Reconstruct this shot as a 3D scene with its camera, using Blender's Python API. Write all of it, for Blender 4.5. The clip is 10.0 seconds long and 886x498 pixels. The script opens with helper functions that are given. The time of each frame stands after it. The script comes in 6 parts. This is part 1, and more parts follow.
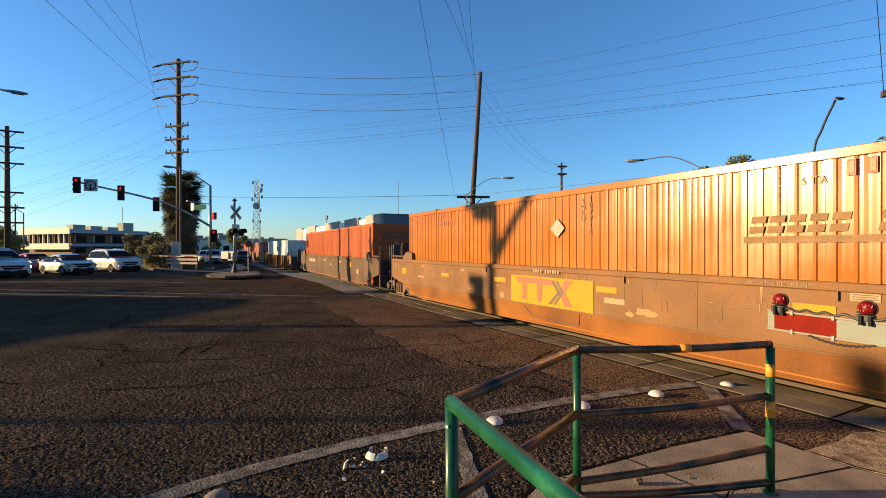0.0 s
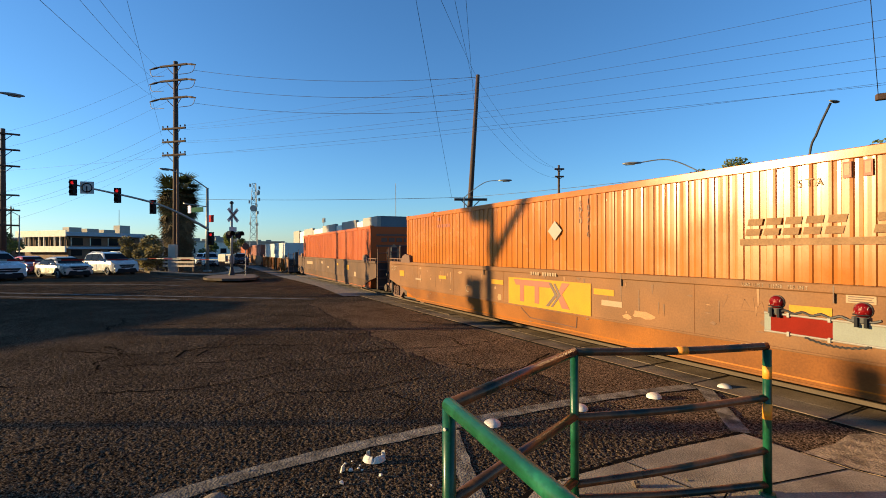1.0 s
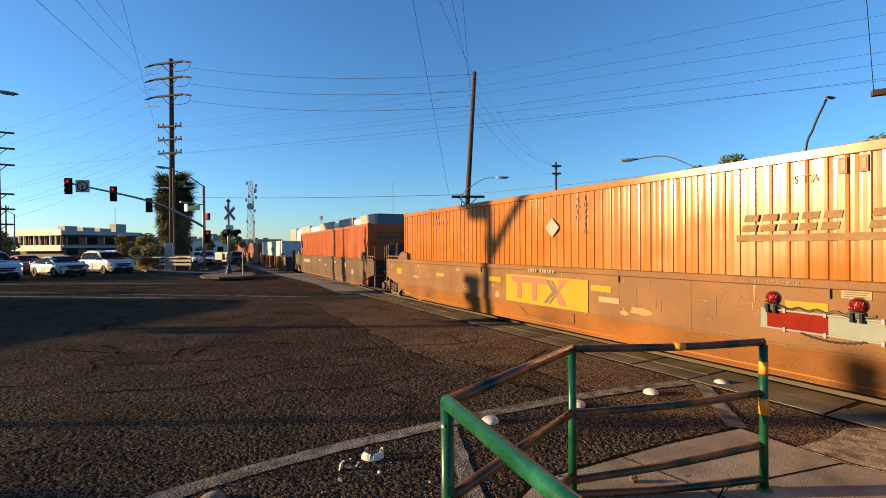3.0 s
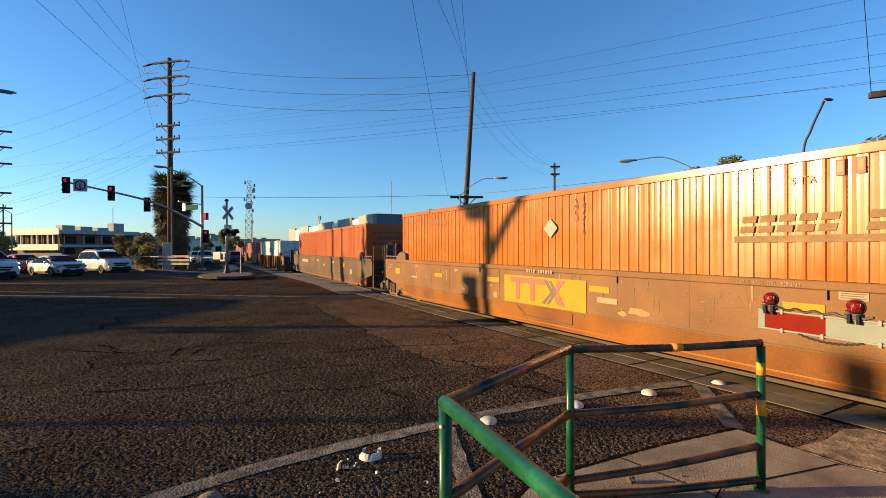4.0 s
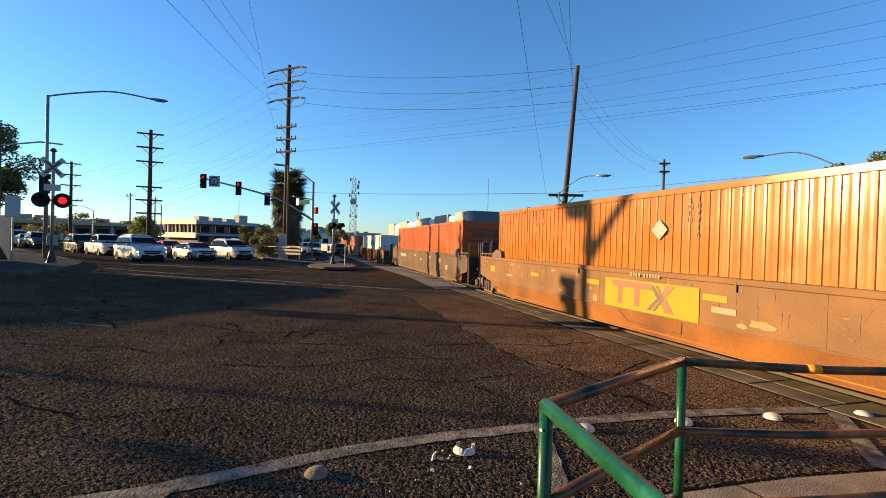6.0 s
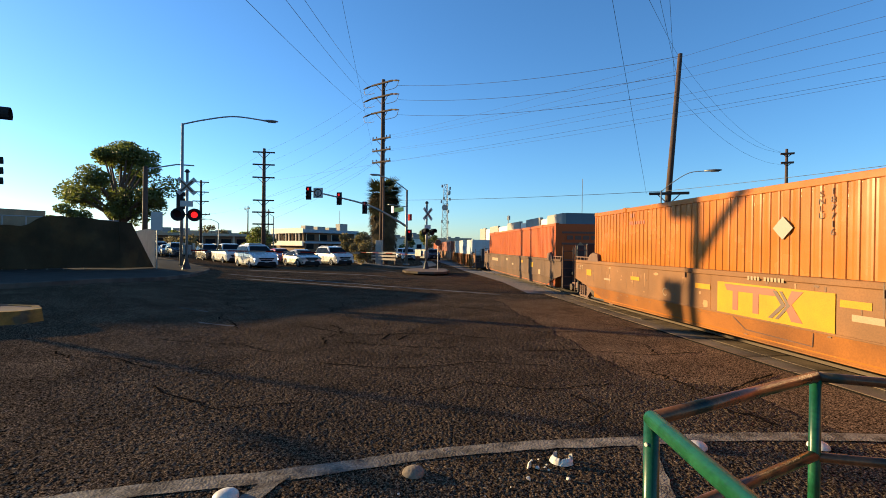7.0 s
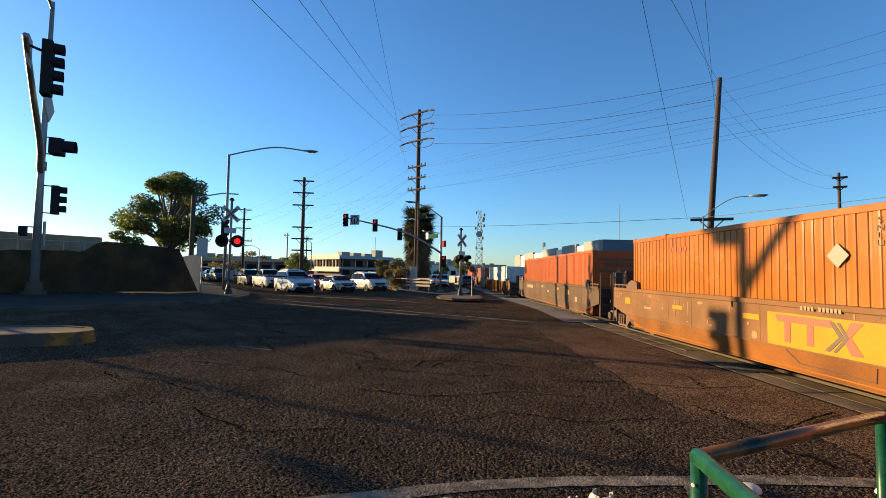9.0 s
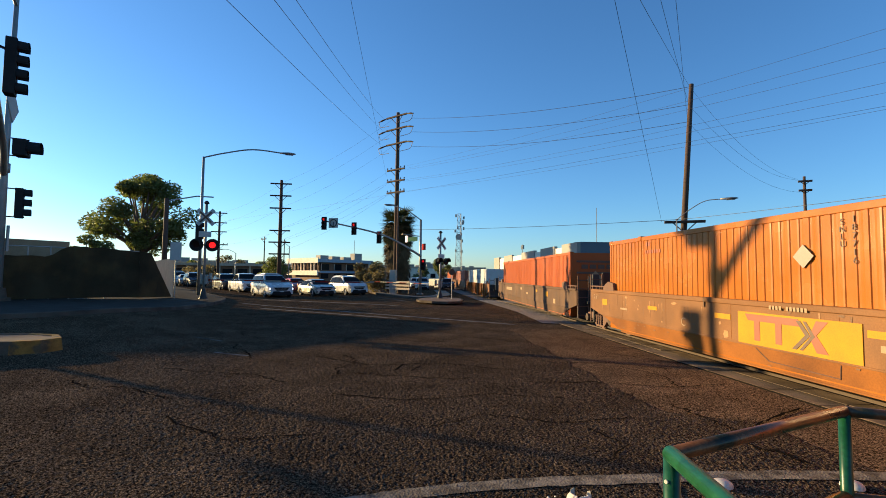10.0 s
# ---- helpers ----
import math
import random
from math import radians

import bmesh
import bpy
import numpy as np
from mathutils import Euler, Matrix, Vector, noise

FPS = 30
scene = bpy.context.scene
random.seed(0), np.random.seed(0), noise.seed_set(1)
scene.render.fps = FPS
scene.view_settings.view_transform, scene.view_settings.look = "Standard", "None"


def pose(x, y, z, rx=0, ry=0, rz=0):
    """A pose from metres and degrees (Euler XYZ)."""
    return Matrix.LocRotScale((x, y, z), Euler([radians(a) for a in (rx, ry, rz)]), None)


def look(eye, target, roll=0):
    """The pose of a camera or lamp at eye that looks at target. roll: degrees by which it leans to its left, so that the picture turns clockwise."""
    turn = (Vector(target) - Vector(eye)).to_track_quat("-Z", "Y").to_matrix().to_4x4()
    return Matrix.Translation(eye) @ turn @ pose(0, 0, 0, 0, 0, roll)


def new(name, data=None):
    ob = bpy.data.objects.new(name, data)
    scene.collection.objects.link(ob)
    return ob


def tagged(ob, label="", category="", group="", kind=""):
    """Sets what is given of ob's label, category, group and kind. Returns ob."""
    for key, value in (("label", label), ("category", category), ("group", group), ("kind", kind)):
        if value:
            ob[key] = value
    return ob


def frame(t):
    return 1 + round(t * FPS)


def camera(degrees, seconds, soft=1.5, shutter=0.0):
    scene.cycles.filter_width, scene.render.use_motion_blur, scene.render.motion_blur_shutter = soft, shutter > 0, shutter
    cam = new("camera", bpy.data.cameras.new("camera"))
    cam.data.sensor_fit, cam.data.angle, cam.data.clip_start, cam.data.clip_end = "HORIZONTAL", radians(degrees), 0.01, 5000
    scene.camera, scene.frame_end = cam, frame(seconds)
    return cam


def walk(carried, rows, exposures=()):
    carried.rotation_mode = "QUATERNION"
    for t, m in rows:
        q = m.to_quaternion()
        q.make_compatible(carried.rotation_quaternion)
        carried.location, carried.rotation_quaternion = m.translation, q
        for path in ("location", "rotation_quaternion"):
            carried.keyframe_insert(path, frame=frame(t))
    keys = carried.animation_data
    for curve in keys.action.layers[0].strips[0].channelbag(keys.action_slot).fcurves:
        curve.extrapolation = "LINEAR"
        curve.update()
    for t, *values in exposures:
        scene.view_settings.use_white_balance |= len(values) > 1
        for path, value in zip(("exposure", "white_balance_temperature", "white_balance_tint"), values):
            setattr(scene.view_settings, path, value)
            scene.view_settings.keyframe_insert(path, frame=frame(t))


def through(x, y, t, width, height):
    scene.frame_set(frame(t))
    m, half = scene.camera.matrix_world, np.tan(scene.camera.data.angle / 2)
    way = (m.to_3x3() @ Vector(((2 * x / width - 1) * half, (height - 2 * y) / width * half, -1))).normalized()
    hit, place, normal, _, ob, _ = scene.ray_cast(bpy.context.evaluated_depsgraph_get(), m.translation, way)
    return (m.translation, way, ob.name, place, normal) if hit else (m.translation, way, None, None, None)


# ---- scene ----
cam = camera(86.9, 10.0, soft=0.9)
PATH = [
    (0, 0.000, 0.000, 1.800, 89.797, 0.112, -0.019),
    (0.5, 0.000, 0.000, 1.800, 89.959, 0.078, -0.235),
    (1, 0.001, 0.000, 1.800, 90.104, 0.146, -0.315),
    (1.5, 0.002, 0.000, 1.800, 90.061, 0.336, -0.261),
    (2, 0.000, 0.000, 1.800, 89.878, 0.446, -0.311),
    (2.5, 0.001, 0.000, 1.800, 89.774, 0.482, -0.471),
    (4, 0.001, 0.000, 1.800, 89.810, 0.218, -0.814),
    (4.5, 0.000, 0.000, 1.800, 89.900, 0.118, -0.656),
    (5, -0.002, 0.000, 1.800, 89.904, -0.072, -0.064),
    (5.2, -0.015, 0.000, 1.801, 89.910, -0.164, 0.928),
    (5.5, -0.041, 0.000, 1.802, 89.735, -0.618, 3.853),
    (5.8, -0.047, 0.000, 1.802, 89.563, -1.391, 8.032),
    (6, -0.049, 0.000, 1.802, 89.356, -1.601, 10.718),
    (6.2, -0.050, 0.000, 1.802, 89.458, -1.554, 13.040),
    (7.3, -0.053, 0.000, 1.800, 89.755, -0.566, 24.229),
    (7.5, -0.053, 0.000, 1.800, 89.883, -0.643, 25.287),
    (8, -0.054, 0.000, 1.800, 91.086, -0.852, 26.806),
    (8.5, -0.053, 0.000, 1.800, 92.104, -0.998, 26.915),
    (9, -0.052, 0.000, 1.800, 92.862, -1.010, 26.059),
    (9.5, -0.043, 0.000, 1.800, 93.231, -0.762, 24.933),
    (10, -0.040, 0.000, 1.800, 93.257, -0.600, 23.587),
]
walk(cam, [(t, pose(*row)) for t, *row in PATH], exposures=[(0, 0.70, 5700, 6), (5.2, 0.72, 5700, 6), (6.2, 0.88, 5700, 6), (7.3, 0.84, 5700, 6), (8.5, 0.74, 5700, 6), (10, 0.72, 5700, 6)])

# ---- light ----
SUN_UP, SUN_AZ = 9.4, -90.8  # degrees above the horizon, and clockwise from +y
world = bpy.data.worlds.new("sky")
scene.world = world
world.use_nodes = True
sky = world.node_tree.nodes.new("ShaderNodeTexSky")
sky.sky_type, sky.sun_disc = "NISHITA", False
sky.sun_elevation, sky.sun_rotation = radians(SUN_UP), radians(SUN_AZ)
sky.air_density, sky.dust_density, sky.ozone_density = 1.0, 0.22, 4.2
world.node_tree.nodes["Background"].inputs["Strength"].default_value = 0.142
world.node_tree.links.new(sky.outputs[0], world.node_tree.nodes["Background"].inputs["Color"])
sun = new("sun", bpy.data.lights.new("sun", "SUN"))
sun.data.energy, sun.data.angle, sun.data.color = 7.4, radians(0.53), (1.0, 0.66, 0.28)
ca, sa, ce, se = math.cos(radians(SUN_AZ)), math.sin(radians(SUN_AZ)), math.cos(radians(SUN_UP)), math.sin(radians(SUN_UP))
sun.matrix_world = look((60 * sa * ce, 60 * ca * ce, 60 * se), (0, 0, 0))


# ---- materials ----
def mat(name, color, rough=0.6, metal=0.0, vary=0.15, scale=4.0, fine=60.0, bump=0.1, dist=0.004, other=None, mask=(0.45, 0.65), glow=None, per_piece=0.0, coat=0.0, big=0.0, spec=0.5):
    """A surface with a broad and a fine variation, optional worn colour and relief."""
    m = bpy.data.materials.new(name)
    m.use_nodes = True
    nt = m.node_tree
    N, L = nt.nodes, nt.links
    b = N["Principled BSDF"]
    co = N.new("ShaderNodeTexCoord").outputs["Object"]

    def noise_at(s, detail=4.0):
        n = N.new("ShaderNodeTexNoise")
        n.inputs["Scale"].default_value, n.inputs["Detail"].default_value = s, detail
        L.new(co, n.inputs["Vector"])
        return n.outputs["Fac"]

    def ramp(fac, a, c, lo=0.0, hi=1.0):
        r = N.new("ShaderNodeMapRange")
        r.inputs["From Min"].default_value, r.inputs["From Max"].default_value = a, c
        r.inputs["To Min"].default_value, r.inputs["To Max"].default_value = lo, hi
        L.new(fac, r.inputs["Value"])
        return r.outputs[0]

    def mix(fac, a, c, mode="MIX"):
        x = N.new("ShaderNodeMix")
        x.data_type, x.blend_type = "RGBA", mode
        for k, v in ((0, fac), (6, a), (7, c)):
            if hasattr(v, "links"):
                L.new(v, x.inputs[k])
            else:
                x.inputs[k].default_value = v
        return x.outputs[2]

    def shade(fac):
        c = N.new("ShaderNodeCombineColor")
        for k in range(3):
            L.new(fac, c.inputs[k])
        return c.outputs[0]

    base = (*color, 1)
    broad, small = noise_at(scale), noise_at(fine, 3.0)
    if other is not None:
        base = mix(ramp(noise_at(scale * 0.7 + 0.13, 8.0), *mask), base, (*other, 1))
    base = mix(1.0, base, shade(ramp(broad, 0.3, 0.7, 1 - vary, 1 + vary)), "MULTIPLY")
    base = mix(1.0, base, shade(ramp(small, 0.3, 0.7, 1 - vary * 0.8, 1 + vary * 0.8)), "MULTIPLY")
    if big:
        base = mix(1.0, base, shade(ramp(noise_at(scale * 0.08), 0.3, 0.7, 1 - big, 1 + big)), "MULTIPLY")
    if per_piece:
        info = N.new("ShaderNodeObjectInfo").outputs["Random"]
        base = mix(1.0, base, shade(ramp(info, 0, 1, 1 - per_piece, 1 + per_piece)), "MULTIPLY")
    if hasattr(base, "links"):
        L.new(base, b.inputs["Base Color"])
    L.new(ramp(broad, 0.3, 0.7, max(0.02, rough - 0.08), min(1, rough + 0.08)), b.inputs["Roughness"])
    b.inputs["Metallic"].default_value = metal
    b.inputs["Specular IOR Level"].default_value = spec
    b.inputs["Coat Weight"].default_value = coat
    if bump:
        bp = N.new("ShaderNodeBump")
        bp.inputs["Strength"].default_value, bp.inputs["Distance"].default_value = bump, dist
        L.new(small, bp.inputs["Height"])
        L.new(bp.outputs[0], b.inputs["Normal"])
    if glow:
        b.inputs["Emission Color"].default_value = (*glow[:3], 1)
        b.inputs["Emission Strength"].default_value = glow[3]
    return m


def glass(name, color, rough=0.05):
    m = mat(name, color, rough, 0.0, 0.05, 2, 10, 0)
    m.node_tree.nodes["Principled BSDF"].inputs["Specular IOR Level"].default_value = 0.03
    return m


def leaf_mat(name, color, through):
    """A leaf that lets some light through."""
    m = mat(name, color, 0.6, 0, 0.35, 1.0, 20, 0)
    nt = m.node_tree
    t = nt.nodes.new("ShaderNodeBsdfTranslucent")
    t.inputs["Color"].default_value = (*through, 1)
    mix = nt.nodes.new("ShaderNodeMixShader")
    mix.inputs[0].default_value = 0.4
    nt.links.new(nt.nodes["Principled BSDF"].outputs[0], mix.inputs[1])
    nt.links.new(t.outputs[0], mix.inputs[2])
    nt.links.new(mix.outputs[0], nt.nodes["Material Output"].inputs["Surface"])
    return m


def asphalt_mat(name, color, grain=46.0, strength=1.0, depth=0.02):
    """Worn road surface: stones of uneven tone in dark binder, broad stains."""
    m = mat(name, color, 0.9, 0, 0.25, 1.1, 30, 0, big=0.16, spec=0.0)
    nt = m.node_tree
    N, L = nt.nodes, nt.links
    b = N["Principled BSDF"]
    b.inputs["Diffuse Roughness"].default_value = 0.2
    old = b.inputs["Base Color"].links[0].from_socket
    co = N.new("ShaderNodeTexCoord").outputs["Object"]
    warp = N.new("ShaderNodeTexNoise")
    warp.inputs["Scale"].default_value, warp.inputs["Detail"].default_value = grain * 0.6, 3
    L.new(co, warp.inputs["Vector"])
    v = N.new("ShaderNodeTexVoronoi")
    v.inputs["Scale"].default_value = grain
    L.new(co, v.inputs["Vector"])
    joint = N.new("ShaderNodeMapRange")
    joint.inputs["From Min"].default_value, joint.inputs["From Max"].default_value = 0.15, 0.75
    joint.inputs["To Min"].default_value, joint.inputs["To Max"].default_value = 1.35, 0.25
    L.new(v.outputs["Distance"], joint.inputs["Value"])
    sep = N.new("ShaderNodeSeparateColor")
    L.new(v.outputs["Color"], sep.inputs[0])
    tone = N.new("ShaderNodeMapRange")
    tone.inputs["To Min"].default_value, tone.inputs["To Max"].default_value = 0.45, 1.7
    L.new(sep.outputs[0], tone.inputs["Value"])
    pits = N.new("ShaderNodeMapRange")
    pits.inputs["From Min"].default_value, pits.inputs["From Max"].default_value = 0.36, 0.56
    pits.inputs["To Min"].default_value, pits.inputs["To Max"].default_value = 0.12, 1.45
    L.new(warp.outputs["Fac"], pits.inputs["Value"])
    k = N.new("ShaderNodeMath")
    k.operation = "MULTIPLY"
    L.new(joint.outputs[0], k.inputs[0])
    L.new(tone.outputs[0], k.inputs[1])
    k2 = N.new("ShaderNodeMath")
    k2.operation = "MULTIPLY"
    L.new(k.outputs[0], k2.inputs[0])
    L.new(pits.outputs[0], k2.inputs[1])
    sc = N.new("ShaderNodeVectorMath")
    sc.operation = "SCALE"
    L.new(old, sc.inputs[0])
    L.new(k2.outputs[0], sc.inputs["Scale"])
    L.new(sc.outputs[0], b.inputs["Base Color"])
    h = N.new("ShaderNodeMath")
    h.operation = "MULTIPLY"
    L.new(joint.outputs[0], h.inputs[0])
    L.new(pits.outputs[0], h.inputs[1])
    bp = N.new("ShaderNodeBump")
    bp.inputs["Strength"].default_value, bp.inputs["Distance"].default_value = strength, depth
    L.new(h.outputs[0], bp.inputs["Height"])
    L.new(bp.outputs[0], b.inputs["Normal"])
    return m


M = {
    "asphalt": asphalt_mat("asphalt", (0.112, 0.077, 0.047), 75, 0.4, 0.005),
    "patch": asphalt_mat("asphalt_patch", (0.150, 0.097, 0.056), 70, 0.5, 0.006),
    "crack": mat("crack_filler", (0.012, 0.010, 0.008), 0.95, 0, 0.2, 6, 90, 0.3, spec=0.0),
    # old concrete of the corner, its colour darkened to carry the fence's shade
    "walk_shaded": mat("shaded_old_concrete", (0.052, 0.045, 0.036), 0.9, 0, 0.25, 2.0, 60, 0.4, 0.003, (0.06, 0.052, 0.044), (0.5, 0.7), spec=0.03),
    "concrete": mat("concrete", (0.305, 0.238, 0.160), 0.9, 0, 0.24, 2.5, 70, 0.9, 0.008, (0.200, 0.155, 0.107), (0.42, 0.68), spec=0.03),
    "panel": mat("crossing_panel", (0.200, 0.146, 0.096), 0.9, 0, 0.25, 2, 60, 1.0, 0.012, (0.130, 0.096, 0.065), spec=0.03),
    "kerb": mat("kerb_concrete", (0.106, 0.085, 0.063), 0.9, 0, 0.25, 1.4, 70, 0.5, 0.004, (0.064, 0.051, 0.039), (0.42, 0.66), spec=0.03),
    "paint_old": mat("old_road_paint", (0.160, 0.140, 0.120), 0.9, 0, 0.3, 3, 30, 0.6, 0.01, (0.056, 0.048, 0.040), (0.46, 0.62), spec=0.03),
    "paint": mat("road_paint", (0.21, 0.178, 0.138), 0.88, 0, 0.3, 7, 50, 1.0, 0.02, (0.10, 0.082, 0.062), (0.44, 0.62), spec=0.03),
    "kerb_yellow": mat("kerb_paint", (0.26, 0.13, 0.03), 0.85, 0, 0.3, 5, 80, 0.4, 0.003, (0.10, 0.07, 0.04), (0.46, 0.58), spec=0.15),
    "ballast": mat("ballast", (0.16, 0.13, 0.11), 0.95, 0, 0.3, 6, 40, 1.0, 0.02),
    "soil": mat("soil", (0.20, 0.15, 0.10), 0.95, 0, 0.25, 2, 40, 0.8, 0.01),
    "rail": mat("rail_steel", (0.085, 0.062, 0.042), 0.6, 0.0, 0.15, 5, 80, 0.1, spec=0.1),
    "rust": mat("rusty_steel", (0.13, 0.07, 0.045), 0.75, 0.3, 0.25, 6, 70, 0.4),
    "dark": mat("dark_steel", (0.03, 0.028, 0.027), 0.6, 0.3, 0.2, 6, 70, 0.2),
    "orange": mat("container_orange", (0.355, 0.112, 0.013), 0.24, 0, 0.08, 1.2, 45, 0.06, 0.002, (0.310, 0.097, 0.012), (0.5, 0.8), spec=0.26),
    "orange_dull": mat("container_orange_dull", (0.348, 0.076, 0.011), 0.5, 0, 0.08, 1.2, 45, 0.05, 0.002, spec=0.25),
    "well": mat("well_car_paint", (0.193, 0.087, 0.029), 0.62, 0, 0.15, 1.3, 40, 0.05, 0.003, (0.138, 0.062, 0.020), (0.40, 0.68), spec=0.22),
    "well_low": mat("well_sill_paint", (0.223, 0.078, 0.009), 0.62, 0, 0.16, 1.3, 40, 0.05, 0.003, (0.151, 0.053, 0.009), (0.42, 0.66), spec=0.2),
    "yellow": mat("yellow_panel", (0.454, 0.212, 0.008), 0.6, 0, 0.10, 3, 60, 0.05, spec=0.15),
    "red_mark": mat("red_marking", (0.26, 0.060, 0.022), 0.55, 0, 0.08, 3, 60, 0.05),
    "tan_mark": mat("pale_marking", (0.287, 0.182, 0.091), 0.6, 0, 0.12, 4, 60, 0.05),
    "black_mark": mat("black_marking", (0.10, 0.055, 0.03), 0.6, 0, 0.1, 4, 60, 0.05),
    "white_mark": mat("white_marking", (0.24, 0.21, 0.165), 0.55, 0, 0.08, 4, 60, 0.05),
    "green": mat("green_paint", (0.007, 0.058, 0.022), 0.36, 0, 0.25, 6, 50, 0.12, 0.002, (0.016, 0.11, 0.05), (0.5, 0.7), spec=0.35),
    "worn": mat("worn_rail_paint", (0.17, 0.070, 0.026), 0.30, 0.45, 0.25, 5, 60, 0.15, 0.002, (0.020, 0.026, 0.018), (0.43, 0.60)),
    "tape": mat("yellow_tape", (0.70, 0.25, 0.012), 0.5, 0, 0.1, 6, 60, 0.1),
    "ceramic": mat("white_ceramic", (0.60, 0.54, 0.44), 0.35, 0, 0.12, 12, 80, 0.1, 0.002, (0.5, 0.43, 0.34), (0.58, 0.75)),
    "wood": mat("pole_wood", (0.060, 0.033, 0.021), 0.85, 0, 0.25, 3, 60, 0.5, 0.006),
    "steel": mat("galvanised_steel", (0.26, 0.26, 0.245), 0.5, 0.6, 0.12, 3, 60, 0.1),
    "silver": mat("aluminium_paint", (0.22, 0.215, 0.20), 0.45, 0.4, 0.1, 3, 60, 0.1),
    "signal": mat("signal_housing", (0.022, 0.022, 0.023), 0.75, 0, 0.15, 6, 60, 0.1, spec=0.07),
    "lens_dark": mat("unlit_lens", (0.03, 0.008, 0.007), 0.45, 0, 0.1, 20, 90, 0.1, spec=0.06),
    "lens_red": mat("lit_red_lens", (0.7, 0.02, 0.01), 0.3, 0, 0.1, 30, 90, 0.1, glow=(1.0, 0.004, 0.002, 0.9)),
    "lens_signal": mat("lit_signal_lens", (0.4, 0.02, 0.01), 0.4, 0, 0.1, 30, 90, 0.1, glow=(1.0, 0.006, 0.004, 0.38)),
    "lens_ruby": mat("ruby_lens", (0.13, 0.003, 0.003), 0.3, 0, 0.35, 40, 120, 0.35, 0.004, spec=0.12),
    "lens_white": mat("lit_white_sign", (0.5, 0.42, 0.36), 0.4, 0, 0.1, 20, 90, 0, glow=(1.0, 0.62, 0.5, 0.5)),
    "cable": mat("cable", (0.02, 0.02, 0.022), 0.6, 0, 0.05, 1, 10, 0),
    "reflect_red": mat("reflective_red", (0.155, 0.013, 0.006), 0.6, 0, 0.12, 6, 90, 0.1, spec=0.02),
    "reflect_white": mat("reflective_white", (0.189, 0.197, 0.163), 0.55, 0, 0.1, 6, 90, 0.1, spec=0.2),
    "screen": mat("fence_screen", (0.040, 0.030, 0.016), 0.95, 0, 0.35, 0.8, 60, 0.4, 0.004, (0.070, 0.046, 0.020), (0.45, 0.6), spec=0.1),
    "stucco": mat("tan_stucco", (0.42, 0.34, 0.25), 0.9, 0, 0.12, 1.5, 60, 0.3, 0.003),
    "white_wall": mat("white_stucco", (0.82, 0.73, 0.58), 0.85, 0, 0.1, 1.2, 50, 0.2),
    "blue_wall": mat("blue_fascia", (0.27, 0.31, 0.35), 0.7, 0, 0.1, 1.2, 50, 0.1),
    "brown_wall": mat("brown_wall", (0.16, 0.085, 0.045), 0.85, 0, 0.15, 1.2, 50, 0.2),
    "grey_wall": mat("grey_panel_wall", (0.30, 0.27, 0.23), 0.8, 0, 0.08, 0.8, 40, 0.1),
    "blue_grey": mat("slate_side_wall", (0.13, 0.15, 0.17), 0.8, 0, 0.08, 0.8, 40, 0.1),
    "window": glass("window_glass", (0.012, 0.014, 0.016)),
    "leaf": leaf_mat("leaf", (0.105, 0.115, 0.035), (0.16, 0.19, 0.03)),
    "leaf_dry": leaf_mat("dry_leaf", (0.15, 0.125, 0.055), (0.20, 0.16, 0.05)),
    "frond": leaf_mat("palm_frond", (0.050, 0.062, 0.024), (0.07, 0.085, 0.025)),
    "frond_dry": mat("dry_palm_skirt", (0.095, 0.070, 0.036), 0.85, 0, 0.4, 1.5, 30, 0, spec=0.1),
    "bark": mat("bark", (0.10, 0.07, 0.05), 0.9, 0, 0.3, 4, 40, 0.6, 0.02),
    "car_white": mat("white_car_paint", (0.46, 0.455, 0.44), 0.25, 0, 0.02, 2, 30, 0, coat=0.25),
    "car_beige": mat("pale_gold_car_paint", (0.42, 0.39, 0.33), 0.28, 0.3, 0.03, 2, 30, 0, coat=0.25),
    "car_dark": mat("dark_car_paint", (0.035, 0.037, 0.042), 0.25, 0.3, 0.03, 2, 30, 0, coat=0.25),
    "car_silver": mat("silver_car_paint", (0.42, 0.43, 0.44), 0.3, 0.5, 0.03, 2, 30, 0, coat=0.25),
    "car_red": mat("red_car_paint", (0.35, 0.03, 0.03), 0.3, 0, 0.03, 2, 30, 0, coat=0.25),
    "tyre": mat("tyre_rubber", (0.018, 0.018, 0.018), 0.85, 0, 0.1, 8, 60, 0.2),
    "rim": mat("alloy_rim", (0.45, 0.45, 0.45), 0.35, 0.8, 0.05, 8, 60, 0),
    "plastic": mat("black_plastic", (0.012, 0.012, 0.013), 0.6, 0, 0.1, 8, 60, 0.1, spec=0.12),
    "lamp_glass": glass("lamp_glass", (0.20, 0.20, 0.20), 0.15),
    "headlight_lit": mat("lit_headlight", (0.9, 0.9, 0.9), 0.2, 0, 0.02, 8, 60, 0, glow=(0.9, 0.95, 1.0, 1.5)),
    "sign_green": mat("green_sign", (0.012, 0.07, 0.045), 0.8, 0, 0.05, 4, 40, 0, spec=0.1),
    "sign_white": mat("white_sign", (0.42, 0.42, 0.40), 0.8, 0, 0.06, 4, 40, 0, spec=0.1),
    "sign_red": mat("red_sign", (0.45, 0.03, 0.03), 0.8, 0, 0.06, 4, 40, 0, spec=0.1),
    "reefer": mat("white_container", (0.496, 0.496, 0.464), 0.5, 0, 0.08, 1.2, 40, 0.05),
    "maroon": mat("maroon_container", (0.26, 0.07, 0.035), 0.6, 0, 0.15, 1.2, 40, 0.05),
